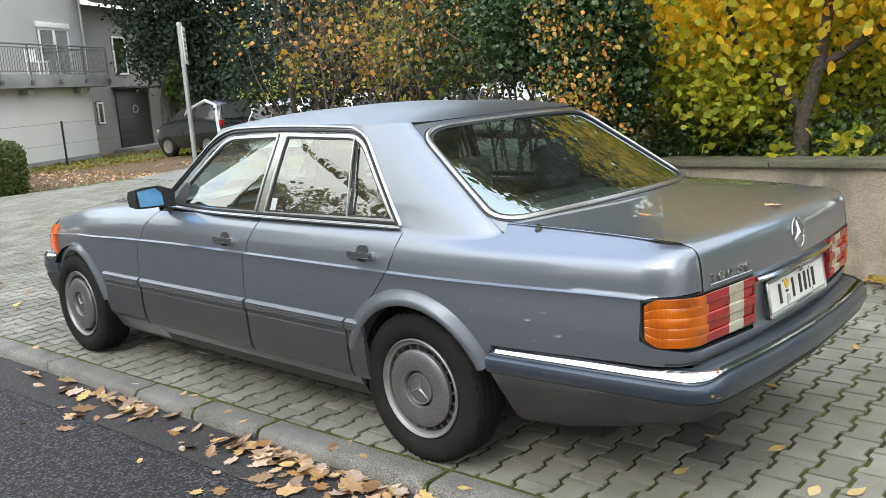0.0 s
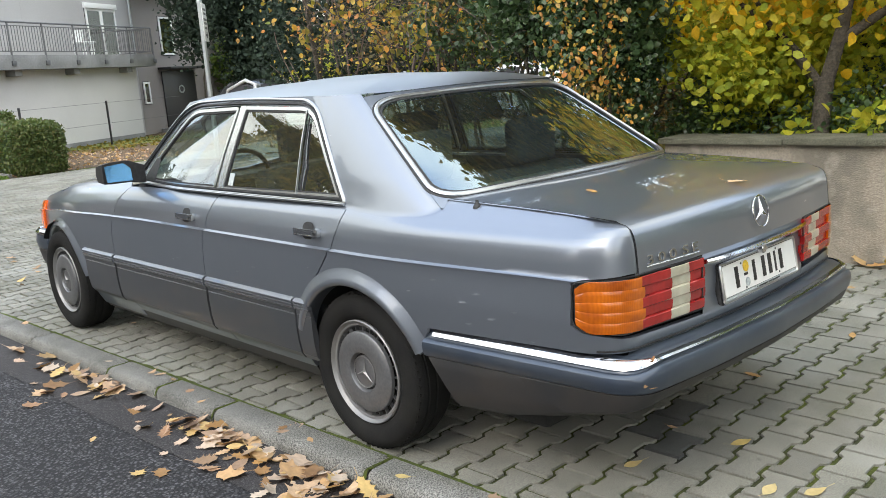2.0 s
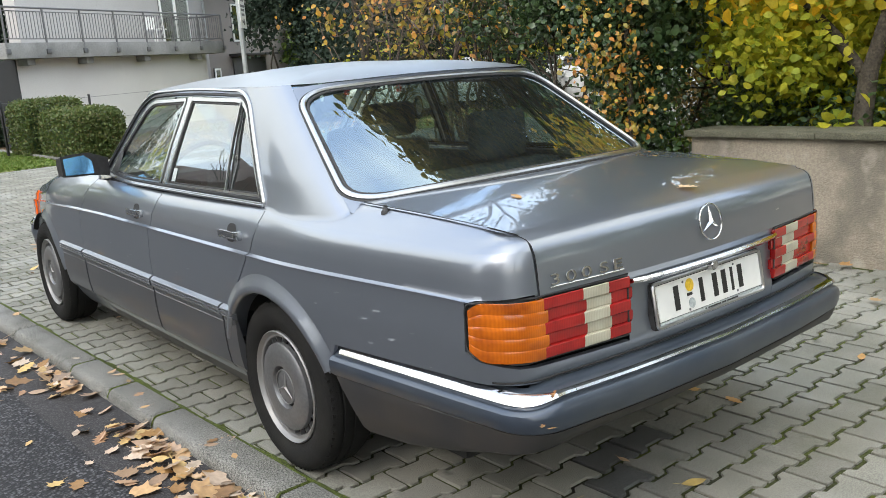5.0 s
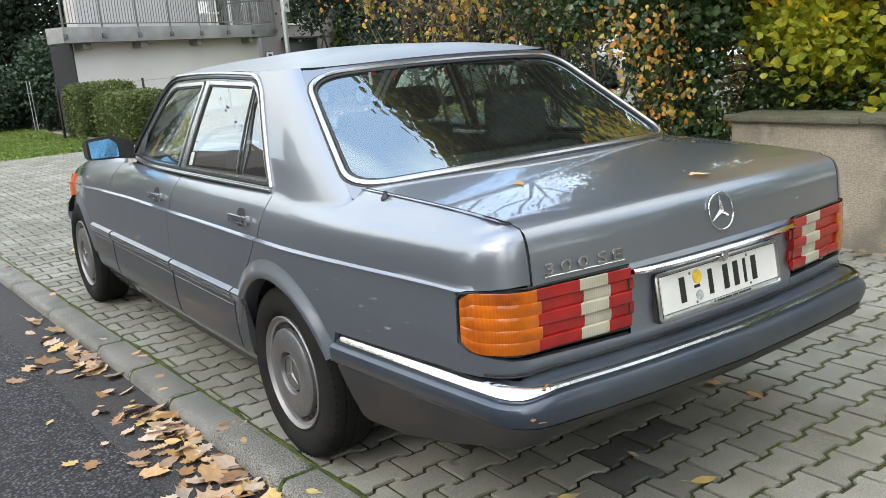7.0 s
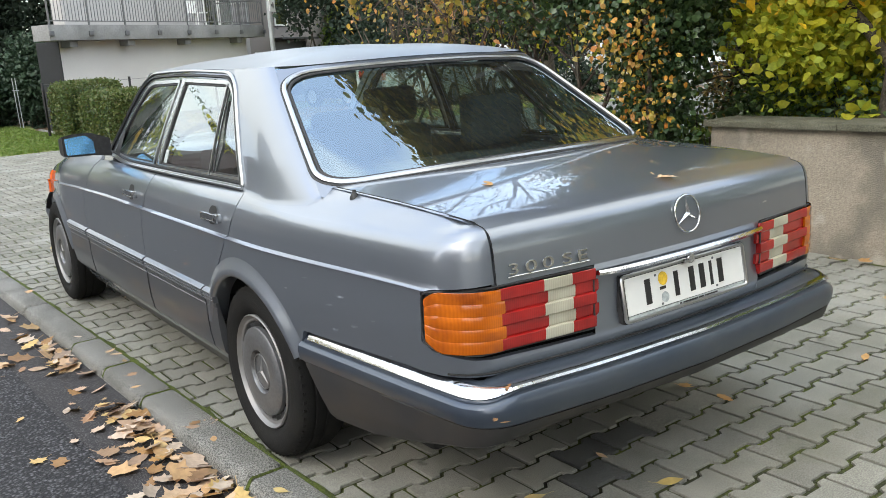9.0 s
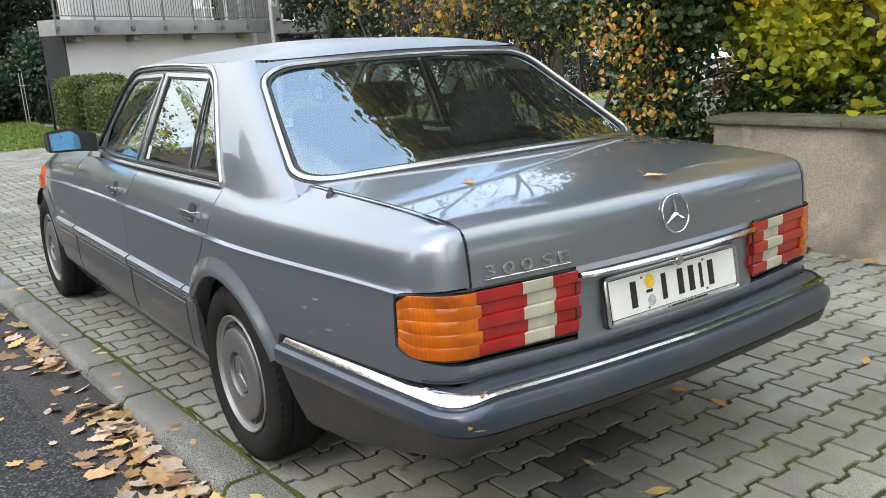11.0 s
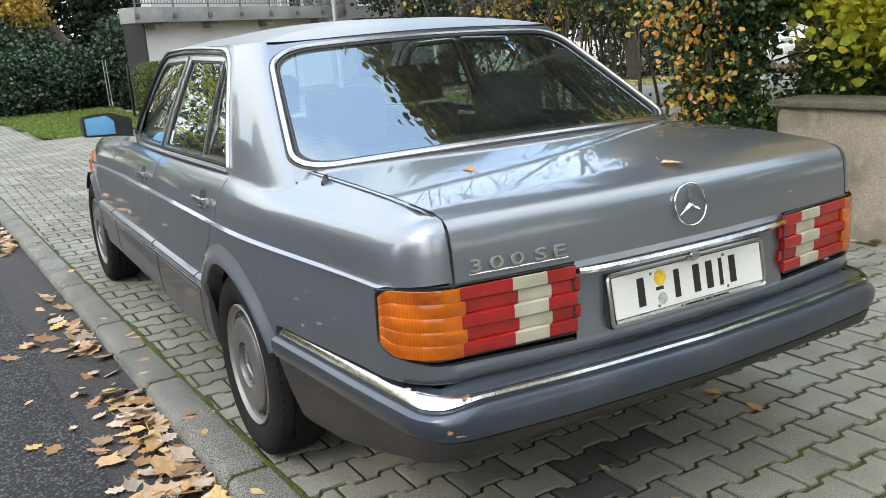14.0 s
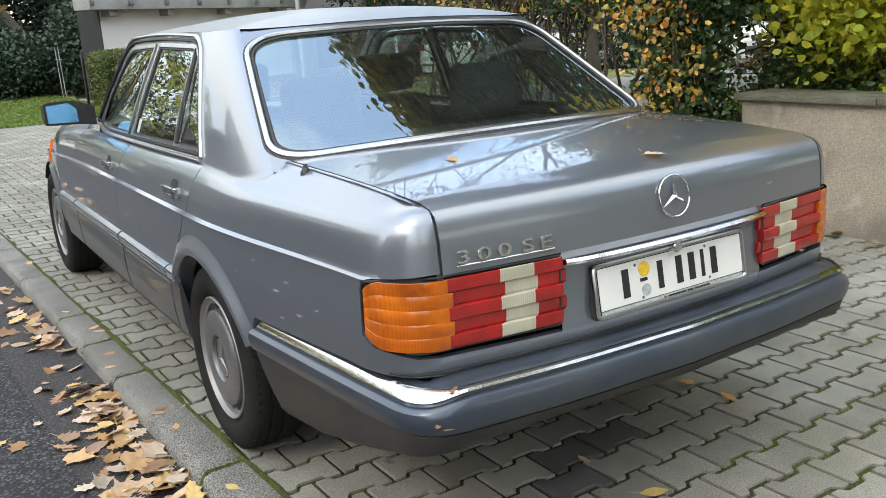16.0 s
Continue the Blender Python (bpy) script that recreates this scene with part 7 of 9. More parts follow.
for f in ((0, 1, 2, 3), (4, 5, 6, 7), (0, 1, 5, 4), (1, 2, 6, 5), (2, 3, 7, 6), (3, 0, 4, 7)):
    bm.faces.new([vs[i] for i in f])
bmesh.ops.recalc_face_normals(bm, faces=bm.faces[:])
part("roof", bm, TILE, house, "dark tiled wing roof")
part("downpipe", tube_bm([(12.18, HY - 0.06, 2.6), (12.18, HY - 0.06, 9.0)], 0.045, 8), GALV, house)
# thin wire fence before the garage wall
fence = thing("wire_fence", "thin wire fence on dark steel posts", "fence")
fence.matrix_world = HOUSE_TURN
for x in (0.59, 3.36, 6.82):
    part("fence_post", box_bm(x - 0.025, x + 0.025, GY - 1.02, GY - 0.98, -0.05, 1.25, 0.005), BLACKPAINT, fence)
for z in (1.2, 0.62):
    part("fence_wire", tube_bm([(0.59, GY - 1.0, z), (3.36, GY - 1.0, z - 0.02), (6.82, GY - 1.0, z), (10.7, GY - 1.0, z)], 0.006, 4), STEEL, fence)

# ---- sign post ----
SX, SY = 2.74, 7.30
post = thing("sign_post", "white parking sign on a galvanised steel pole", "sign")
part("pole", tube_bm([(SX, SY, -0.02), (SX, SY, 1.2), (SX, SY, 2.45)], 0.030, 12), GALV, post, "galvanised pole")
part("pole_cap", lathe_bm([(0.0, 2.475), (0.025, 2.47), (0.034, 2.45), (0.034, 2.43)], 12, "z"), GALV, post).location = (SX, SY, 0)
SM = Matrix.Translation((SX, SY, 0)) @ pose(0, 0, 0, 0, 0, 52)
bd = part("sign_board", box_bm(-0.15, 0.15, -0.045, -0.037, 1.97, 2.42, 0.002), SIGNWHITE, post, "white rectangular sign board")
bd.matrix_local = SM
for z, w in ((2.35, 0.22), (2.30, 0.18), (2.23, 0.22), (2.185, 0.19), (2.13, 0.15)):
    b = part("sign_bar", box_bm(-w / 2, w / 2, -0.0475, -0.0452, z - 0.014, z + 0.014), STEEL, post)
    b.matrix_local = SM
b = part("sign_arrow", joined([box_bm(-0.07, 0.07, -0.0475, -0.0452, 2.03, 2.06), box_bm(0.0, 0.05, -0.0475, -0.0452, 2.01, 2.08)]), STEEL, post)
b.matrix_local = SM

# ---- other parked cars ----
def small_car(name, label, length, width, height, paint, m, roof_mat=None, hatch=True):
    """A parked car far off: body lofted from a side view, glass band, wheels, lamps."""
    c = thing(name, label, "car")
    L, W = length / 2, width / 2
    rows = []
    if hatch:
        prof = [(-1.0, 0.32, 0.50), (-0.98, 0.62, 0.60), (-0.90, 0.66, 0.92), (-0.72, 0.68, 0.99), (-0.30, 0.68, 1.0), (0.08, 0.67, 0.96), (0.50, 0.64, 0.68), (0.78, 0.60, 0.58), (0.95, 0.52, 0.53), (1.0, 0.40, 0.42)]
    else:
        prof = [(-1.0, 0.36, 0.55), (-0.97, 0.62, 0.66), (-0.80, 0.66, 0.86), (-0.55, 0.68, 0.98), (-0.1, 0.68, 1.0), (0.15, 0.67, 0.95), (0.45, 0.64, 0.70), (0.75, 0.60, 0.62), (0.95, 0.5, 0.52), (1.0, 0.4, 0.42)]
    bm = bmesh.new()
    rr, gr = [], []
    for yn, belt, top in prof:
        y = yn * L
        w = W * (1 - 0.12 * abs(yn) ** 4)
        zb, zt = belt * height, max(top, belt + 0.012) * height
        wt = w * (0.80 if top > 0.75 else 0.93)
        ring = [(w * 0.92, 0.16 * height), (w, 0.30 * height), (w, belt * height * 0.85), (w * 0.97, zb), (wt + 0.004, zt - 0.05 * height if top > 0.75 else zt - 0.004), (wt * 0.8, zt), (0, zt + 0.012)]
        full = [(-x, z) for x, z in ring] + [(x, z) for x, z in ring[-2::-1]]
        rr.append([bm.verts.new((x, y, z)) for x, z in full])
        gr.append((y, w, wt, zb, zt, top))
    for p, q in zip(rr, rr[1:]):
        for i in range(len(p) - 1):
            bm.faces.new((p[i], p[i + 1], q[i + 1], q[i]))
    bm.faces.new(rr[0])
    bm.faces.new(rr[-1])
    bmesh.ops.recalc_face_normals(bm, faces=bm.faces[:])
    part("body", bm, paint, c, sharp=40)
    for sx in (-1, 1):
        vs = []
        for y, w, wt, zb, zt, top in gr[2:7]:
            k0, k1 = 0.12, 0.86
            if top < 0.75:
                k1 = 0.5
            vs.append((Vector((sx * (w * 0.97 + (wt - w * 0.97) * k0 + 0.008), y * 0.92, zb + (zt - 0.05 * height - zb) * k0)), Vector((sx * (w * 0.97 + (wt - w * 0.97) * k1 + 0.008), y * 0.92, zb + (zt - 0.05 * height - zb) * k1))))
        for (a, b), (d, e) in zip(vs, vs[1:]):
            g = bmesh.new()
            d2, e2 = a.lerp(d, 0.96), b.lerp(e, 0.96)
            g.faces.new([g.verts.new(t) for t in (a, b, e2, d2)])
            part("side_window", g, BLACKPAINT, c)
        for y in (-0.60 * L, 0.62 * L):
            w = new("wheel")
            w.parent = c
            w.matrix_local = Matrix.Translation((sx * (W - 0.10), y, 0.30)) @ pose(0, 0, 0, 0, 0, 180 if sx < 0 else 0)
            part("tyre", lathe_bm([(0.19, 0.09), (0.22, 0.105), (0.28, 0.105), (0.30, 0.08), (0.30, -0.08), (0.2, -0.08)], 28, "x"), TYRE, w)
            part("rim", lathe_bm([(0.0, 0.085), (0.05, 0.09), (0.07, 0.075), (0.17, 0.085), (0.195, 0.10), (0.195, 0.06)], 28, "x"), RIMSILVER, w)
        part("tail_lamp", box_bm(sx * W * 0.83 - 0.07, sx * W * 0.83 + 0.07, -L * 1.004, -L * 0.955, 0.52 * height, 0.64 * height, 0.015), RED, c)
        part("headlamp", box_bm(sx * W * 0.70 - 0.15, sx * W * 0.70 + 0.15, L * 0.93, L * 0.985, 0.43 * height, 0.52 * height, 0.02), WHITELENS, c)
    y, w, wt, zb, zt, top = gr[2]
    g = bmesh.new()
    g.faces.new([g.verts.new(t) for t in ((-w * 0.86, -L * 0.992, 0.66 * height), (w * 0.86, -L * 0.992, 0.66 * height), (wt * 0.85, -L * 0.912, 0.90 * height), (-wt * 0.85, -L * 0.912, 0.90 * height))])
    part("rear_window", g, BLACKPAINT, c)
    part("grille", box_bm(-W * 0.5, W * 0.5, L * 0.985, L * 1.008, 0.40 * height, 0.49 * height, 0.01), BLACKPAINT, c)
    part("grille", box_bm(-W * 0.72, W * 0.72, L * 0.985, L * 1.012, 0.20 * height, 0.33 * height, 0.02), BLACKPAINT, c)
    part("plate", box_bm(-0.26, 0.26, L * 1.005, L * 1.022, 0.34 * height, 0.34 * height + 0.11), PLATE, c)
    c.matrix_world = m
    return c


mini = small_car("small_car", "silver and black two-seat city car beside the house", 2.70, 1.56, 1.54, CARBLACK, pose(10.95, 19.9, 0.0, 0, 0, 10))
for sx in (-1, 1):
    part("cell_frame", tube_bm([(sx * 0.70, 0.32, 0.72), (sx * 0.66, -0.05, 1.30), (sx * 0.62, -0.75, 1.53), (sx * 0.66, -1.15, 1.40), (sx * 0.72, -1.28, 0.55)], 0.055, 8), CARSILVER, mini, "silver body frame")
small_car("white_car", "white hatchback parked in the yard behind shrubs", 4.2, 1.78, 1.48, CARWHITE, pose(15.6, 18.6, -0.012, 0, 0, -25))
small_car("white_car", "white estate car facing the path in the yard", 4.4, 1.8, 1.5, CARWHITE, pose(15.9, 12.65, -0.012, 0, 0, 172), hatch=False)
small_car("silver_car", "silver car parked beyond the drive", 4.3, 1.76, 1.45, CARSILVER, pose(12.2, 16.9, -0.012, 0, 0, -60))

# ---- vegetation ----
rng = np.random.default_rng(11)


def tree(name, label, base, height, radius, leaf_mat, leaf_size, leaves, blobs, seed, bark=BARK, depth=3, first=0.35, lean=(0, 0, 1), clump=0.16, droop=0.3, category="tree", bare=False):
    r = np.random.default_rng(seed)
    t = thing(name, label, category)
    b = np.array(base, float)
    d = np.array(lean, float)
    limbs, tips = branching(r, b - d * 0.05, d, height * first, radius, depth, 0.55, 0.35)
    limbs_part("trunk", limbs[:1], bark, t, "", 10)
    limbs_part("limb_work", limbs[1:], bark, t, "", 6)
    if not bare:
        cloud_part("crown", clumps(r, blobs, leaves, clump), leaf_size, leaf_mat, t, seed=seed, droop=droop)
    return t


def shrub(name, label, blobs, leaf_mat, leaf_size, n, seed, clump=0.12, stems=6, bark=BARK, category="shrub", droop=0.3, forks=2):
    r = np.random.default_rng(seed)
    t = thing(name, label, category)
    for k in range(stems):
        c, rad, _ = blobs[k % len(blobs)]
        base = np.array([c[0] + r.uniform(-0.3, 0.3) * rad[0], c[1] + r.uniform(-0.3, 0.3) * rad[1], -0.02])
        tgt = np.array(c) + r.uniform(-0.6, 0.6, 3) * np.array(rad)
        L = np.linalg.norm(tgt - base)
        l2, _ = branching(r, base, tgt - base, L * 0.6, 0.012 + 0.006 * L, forks, 0.5, 0.2)
        limbs_part("stem", l2, bark, t)
    cloud_part("foliage", clumps(r, blobs, n, clump), leaf_size, leaf_mat, t, seed=seed, droop=droop)
    return t


# yellow-leaved tree right behind the wall, forking low
tr = thing("yellow_tree", "dark forked tree with large yellow leaves behind the wall", "tree")
TB = np.array((3.72, 0.20, 0.62))
trunk = [([TB, TB + (0.03, -0.01, 0.25), TB + (0.06, -0.03, 0.55)], 0.07, 0.06)]
f = TB + (0.05, -0.02, 0.45)
limbs = [([f, f + (0.0, 0.22, 0.30), f + (-0.02, 0.40, 0.50), f + (-0.03, 0.55, 0.62), f + (-0.05, 0.8, 0.80)], 0.045, 0.022),
         ([TB + (0.06, -0.03, 0.5), TB + (0.12, -0.12, 0.9), TB + (0.22, -0.18, 1.5), TB + (0.30, -0.25, 2.4)], 0.058, 0.03),
         ([TB + (0.2, -0.16, 1.3), TB + (0.1, -0.4, 1.7), TB + (-0.2, -0.7, 2.2)], 0.03, 0.012), ([f + (-0.02, 0.40, 0.50), f + (-0.3, 0.5, 0.9), f + (-0.5, 0.7, 1.2)], 0.02, 0.008),
         ([TB + (0.25, -0.2, 1.8), TB + (0.2, 0.3, 2.2), TB + (0.1, 0.9, 2.5)], 0.03, 0.012), ([TB + (0.1, -0.1, 0.8), TB + (0.35, -0.5, 1.1), TB + (0.6, -0.9, 1.5)], 0.04, 0.015)]
limbs_part("trunk", trunk, BARK, tr, "dark low trunk", 10)
limbs_part("limb_work", limbs, BARK, tr, "", 8)
r = np.random.default_rng(21)
cloud_part("crown", clumps(r, [((4.15, -0.1, 2.45), (0.7, 0.9, 0.75), 5), ((3.55, 0.75, 1.95), (0.5, 0.5, 0.35), 1.6), ((4.0, -0.8, 2.0), (0.5, 0.5, 0.55), 1.5), ((4.2, 0.3, 3.0), (1.2, 1.4, 0.7), 4), ((4.0, -0.5, 1.7), (0.5, 0.6, 0.4), 0.4)], 5200, 0.17, 6), 0.09, LEAF_YELLOW, tr, seed=21, droop=0.6)
# yellow-green bushes behind the wall
shrub("lime_shrub", "yellow-green shrub behind the wall", [((4.75, 1.15, 1.45), (0.7, 0.55, 0.6), 3), ((5.2, 0.3, 1.5), (0.9, 0.8, 0.8), 2), ((4.45, 0.75, 1.15), (0.55, 0.5, 0.4), 3), ((6.0, 1.5, 1.8), (0.9, 0.7, 0.9), 3), ((5.5, 1.75, 1.15), (0.5, 0.4, 0.55), 2), ((3.36, 0.72, 1.34), (0.2, 0.22, 0.2), 0.3), ((3.8, 0.62, 1.4), (0.34, 0.32, 0.28), 0.8)], LEAF_LIME, 0.072, 16500, 31, 0.13, 3)
shrub("dark_undergrowth", "dark ivy undergrowth below the yellow-green shrubs", [((5.4, 1.2, 0.95), (0.8, 0.6, 0.4), 2), ((6.4, 0.2, 1.3), (0.9, 0.9, 0.8), 3), ((6.6, 1.9, 1.5), (0.8, 0.7, 1.1), 3), ((4.1, 1.35, 0.62), (0.5, 0.3, 0.4), 2), ((4.4, 0.3, 0.82), (0.8, 0.8, 0.12), 2)], LEAF_IVY, 0.05, 16000, 36, 0.12, 6)
shrub("lime_shrub", "tall yellow-green shrub filling the bed", [((6.4, 0.4, 2.3), (1.4, 1.4, 1.5), 4), ((7.4, 2.2, 2.6), (1.4, 1.1, 1.8), 3)], LEAF_LIME, 0.10, 9000, 32, 0.2, 3)
shrub("green_shrub", "low green shrub with small leaves along the bed", [((4.1, 0.9, 0.92), (0.45, 0.5, 0.28), 2), ((4.4, 1.3, 0.85), (0.35, 0.35, 0.35), 2), ((4.2, -0.1, 0.85), (0.5, 0.6, 0.2), 2)], LEAF_GREEN, 0.045, 2600, 33, 0.10, 5)
shrub("maple_sapling", "bright green seedling leaves behind the wall", [((3.55, 0.30, 0.86), (0.16, 0.18, 0.10), 2), ((3.5, -0.2, 0.85), (0.2, 0.25, 0.10), 2)], LEAF_LIME, 0.10, 45, 34, 0.06, 3, droop=0.1, forks=0)
shrub("brown_thicket", "dim thicket of brown and green leaves behind the wall's end", [((8.35, 4.5, 0.55), (0.55, 0.45, 0.6), 3), ((8.3, 3.6, 0.8), (0.7, 0.6, 0.8), 3), ((7.2, 2.6, 0.75), (0.7, 0.6, 0.7), 3), ((9.6, 4.6, 0.9), (0.6, 0.6, 0.9), 3)], LEAF_DIM, 0.06, 12000, 35, 0.12, 10)
# ivy-clad post and creeper at the wall's end
ivy = thing("ivy_trunk", "tree stem wrapped in dark ivy with orange creeper leaves", "tree")
limbs_part("trunk", [([(2.98, 1.58, -0.05), (2.97, 1.58, 1.2), (3.02, 1.62, 2.4), (2.95, 1.7, 3.0)], 0.085, 0.05), ([(2.86, 1.42, 0), (2.84, 1.45, 1.4), (2.72, 1.5, 2.6), (2.6, 1.6, 3.8)], 0.025, 0.018)], BARK, ivy, "", 8)
r = np.random.default_rng(41)
cloud_part("ivy_leaves", clumps(r, [((2.95, 1.52, 0.35), (0.27, 0.27, 0.42), 3), ((3.0, 1.6, 1.0), (0.24, 0.24, 0.6), 2.4), ((2.95, 1.6, 1.75), (0.36, 0.36, 0.6), 4), ((2.93, 1.65, 2.25), (0.38, 0.38, 0.3), 1.5), ((3.32, 1.5, 1.55), (0.2, 0.22, 0.42), 1.6), ((3.22, 1.5, 1.1), (0.12, 0.14, 0.35), 0.5)], 13000, 0.08), 0.055, LEAF_IVY, ivy, "dark ivy leaves", seed=41, droop=0.5)
cloud_part("creeper_leaves", clumps(r, [((2.74, 1.42, 1.05), (0.16, 0.2, 0.45), 3), ((2.62, 1.5, 1.6), (0.26, 0.28, 0.5), 3.5), ((2.66, 1.5, 2.05), (0.36, 0.36, 0.3), 1.6), ((2.98, 1.36, 1.0), (0.05, 0.05, 0.08), 0.25)], 950, 0.08, 6), 0.043, LEAF_ORANGE, ivy, "orange creeper leaves", seed=42, droop=0.7)
shrub("hanging_shrub", "yellow-green branch hanging beside the ivy", [((4.9, 2.7, 1.62), (0.6, 0.5, 0.35), 2), ((5.4, 2.3, 1.5), (0.5, 0.4, 0.4), 2), ((4.3, 2.5, 1.7), (0.5, 0.4, 0.3), 2)], LEAF_LIME, 0.075, 2600, 48, 0.12, 6)
shrub("hanging_ivy", "dark ivy hanging from the branches over the yard", [((4.3, 2.5, 1.8), (0.75, 0.5, 0.4), 3), ((3.6, 1.9, 1.75), (0.3, 0.35, 0.5), 2), ((4.2, 4.1, 1.95), (0.6, 0.7, 0.5), 1.2), ((3.4, 2.6, 1.95), (0.4, 0.45, 0.4), 1.5)], LEAF_IVY, 0.06, 15000, 49, 0.10, 5)
# ground cover before it
r = np.random.default_rng(43)
tagged(cloud_part("ground_cover", np.stack([r.uniform(3.0, 4.6, 6000), r.uniform(1.45, 3.4, 6000), r.uniform(0.0, 0.26, 6000)], 1), 0.05, LEAF_GREEN, seed=43), "low green ground cover with fallen leaves", "ground cover", "", "stuff")
tagged(cloud_part("bed_litter", np.stack([r.uniform(3.3, 6.5, 5000), r.uniform(-2, 1.3, 5000), 0.70 + r.uniform(-0.02, 0.03, 5000)], 1), 0.06, LEAF_BROWN, seed=44, spread=0.2, droop=0.0), "brown leaf litter on the bed", "leaf litter", "", "stuff")
# brown-gold shrubs with hanging twigs beyond
shrub("golden_shrub", "twiggy autumn shrub with gold and brown leaves", [((4.7, 6.0, 2.25), (1.0, 1.2, 0.85), 4), ((5.5, 4.6, 2.5), (1.0, 1.0, 1.1), 4), ((5.1, 7.6, 2.2), (0.8, 0.9, 0.7), 1), ((4.5, 4.2, 2.15), (0.6, 0.7, 0.65), 2), ((6.6, 6.7, 2.6), (1.6, 1.6, 1.1), 4)], LEAF_DIM, 0.06, 2600, 51, 0.24, 4, TWIG, droop=0.6)
shrub("orange_shrub", "autumn shrub with scattered orange leaves", [((4.3, 5.3, 2.1), (1.2, 1.5, 0.9), 4), ((4.9, 3.6, 2.3), (0.8, 0.8, 0.9), 4), ((4.4, 7.2, 2.3), (0.8, 0.9, 0.7), 1.5), ((4.1, 3.9, 2.0), (0.7, 0.7, 0.6), 4)], LEAF_ORANGE, 0.062, 900, 52, 0.2, 3, TWIG, droop=0.7)
shrub("yellow_green_tree", "yellow-green tree crowns behind the shrubs", [((8.6, 6.6, 3.2), (1.0, 0.9, 0.9), 1.2), ((9.0, 9.2, 2.2), (1.3, 1.2, 0.75), 1.2), ((9.8, 2.6, 2.9), (1.9, 1.6, 1.6), 3), ((8.0, 0.6, 3.0), (1.6, 1.6, 1.6), 3)], LEAF_LIME, 0.11, 12000, 53, 0.3, 14, category="tree")
shrub("dark_shrub", "dark evergreen shrub under the trees", [((8.6, 10.0, 2.3), (1.9, 1.2, 1.2), 2), ((7.2, 10.8, 2.2), (1.4, 1.4, 1.3), 2), ((10.4, 8.6, 2.6), (2.0, 1.6, 1.3), 3), ((12.2, 7.4, 2.8), (2.0, 1.8, 1.5), 3), ((14.1, 14.3, 0.6), (1.3, 0.9, 0.75), 1.5)], LEAF_YEW, 0.09, 20000, 54, 0.15, 10)
tree("tall_golden_tree", "tall golden tree rising behind the wall", (5.8, -1.6, 0.55), 13, 0.2, LEAF_BROWN, 0.145, 60000, [((3.75, 2.3, 6.6), (2.1, 2.9, 0.9), 8), ((3.9, 2.4, 6.5), (1.5, 2.2, 0.5), 4), ((6.6, 2.2, 6.6), (1.6, 2.4, 1.2), 5), ((7.4, 4.6, 5.2), (1.8, 2.0, 1.6), 4)], 57, BARK, 4, 0.36)
tree("bare_garden_tree", "nearly bare slender tree over the shrubs", (5.6, 8.6, 0.0), 8.5, 0.05, LEAF_BROWN, 0.07, 500, [((5.6, 8.6, 5.5), (2.0, 2.0, 1.6), 1)], 58, BARK, 5, 0.34)
tree("bare_yard_tree", "tall nearly bare tree on the verge", (13.2, 13.6, -0.02), 16, 0.17, LEAF_BROWN, 0.09, 900, [((13.2, 13.6, 8.5), (3.5, 3.5, 2.5), 1)], 65, BARK, 5, 0.3)
# fine bare twigs filling the shrubs' tops
r = np.random.default_rng(66)
twiggy = thing("bare_shrub", "tangle of fine bare brown twigs over the path", "shrub")
limbs = [([np.array((5.2, 6.4, 0.0)), np.array((5.1, 6.3, 1.0)), np.array((5.3, 6.2, 1.9))], 0.03, 0.018)]
for k in range(150):
    c = np.array(((5.2, 6.3, 2.2), (5.9, 5.2, 2.4), (4.5, 5.0, 2.2), (5.6, 7.8, 2.4))[k % 4])
    q = c + r.uniform(-1, 1, 3) * (0.9, 0.9, 0.75)
    d = r.normal(0, 1, 3) * (1, 1, 0.6)
    d *= r.uniform(0.4, 0.9) / np.linalg.norm(d)
    limbs.append(([q, q + d * 0.35 + r.normal(0, 0.03, 3), q + d * 0.7 + r.normal(0, 0.05, 3), q + d - (0, 0, 0.1)], 0.006, 0.002))
    for m in range(3):
        b = q + d * r.uniform(0.2, 0.9)
        limbs.append(([b, b + r.normal(0, 0.09, 3), b + r.normal(0, 0.16, 3)], 0.003, 0.0015))
limbs_part("twig_work", limbs, TWIG, twiggy, "", 4)["kind"] = "stuff"
# arching twigs that hang over the yard beside the creeper
r = np.random.default_rng(62)
arch = thing("arching_shrub", "arching bare twigs with scattered orange and yellow leaves", "shrub")
limbs, tips = [], []
for k in range(9):
    b = np.array((4.6 + r.uniform(-0.4, 0.5), 4.6 + r.uniform(-0.9, 1.3), 0.0))
    top = np.array((r.uniform(3.0, 4.2), r.uniform(3.2, 5.6), r.uniform(2.2, 2.7)))
    end = np.array((r.uniform(2.3, 3.3), r.uniform(2.5, 5.4), r.uniform(1.45, 2.3)))
    pts = [b * (1 - u) ** 2 + 2 * u * (1 - u) * (top + (0.3, 0.2, 0.5)) + end * u * u for u in (0, 0.15, 0.3, 0.45, 0.6, 0.75, 0.9, 1.0)]
    pts = [p + r.normal(0, 0.03, 3) for p in pts]
    limbs.append((pts, 0.013, 0.004))
    for m in range(9):
        q = pts[r.integers(3, 8)]
        d = r.normal(0, 1, 3) * (0.5, 0.5, 0.35)
        e = q + d * r.uniform(0.25, 0.6)
        limbs.append(([q, q + (e - q) * 0.5 + r.normal(0, 0.03, 3), e], 0.005, 0.002))
        tips += [q + (e - q) * u + r.normal(0, 0.05, 3) for u in r.uniform(0.2, 1.0, 6)]
limbs_part("twig_work", limbs, TWIG, arch, "", 4)["kind"] = "stuff"
tips = np.array(tips)
pick = r.uniform(0, 1, len(tips))
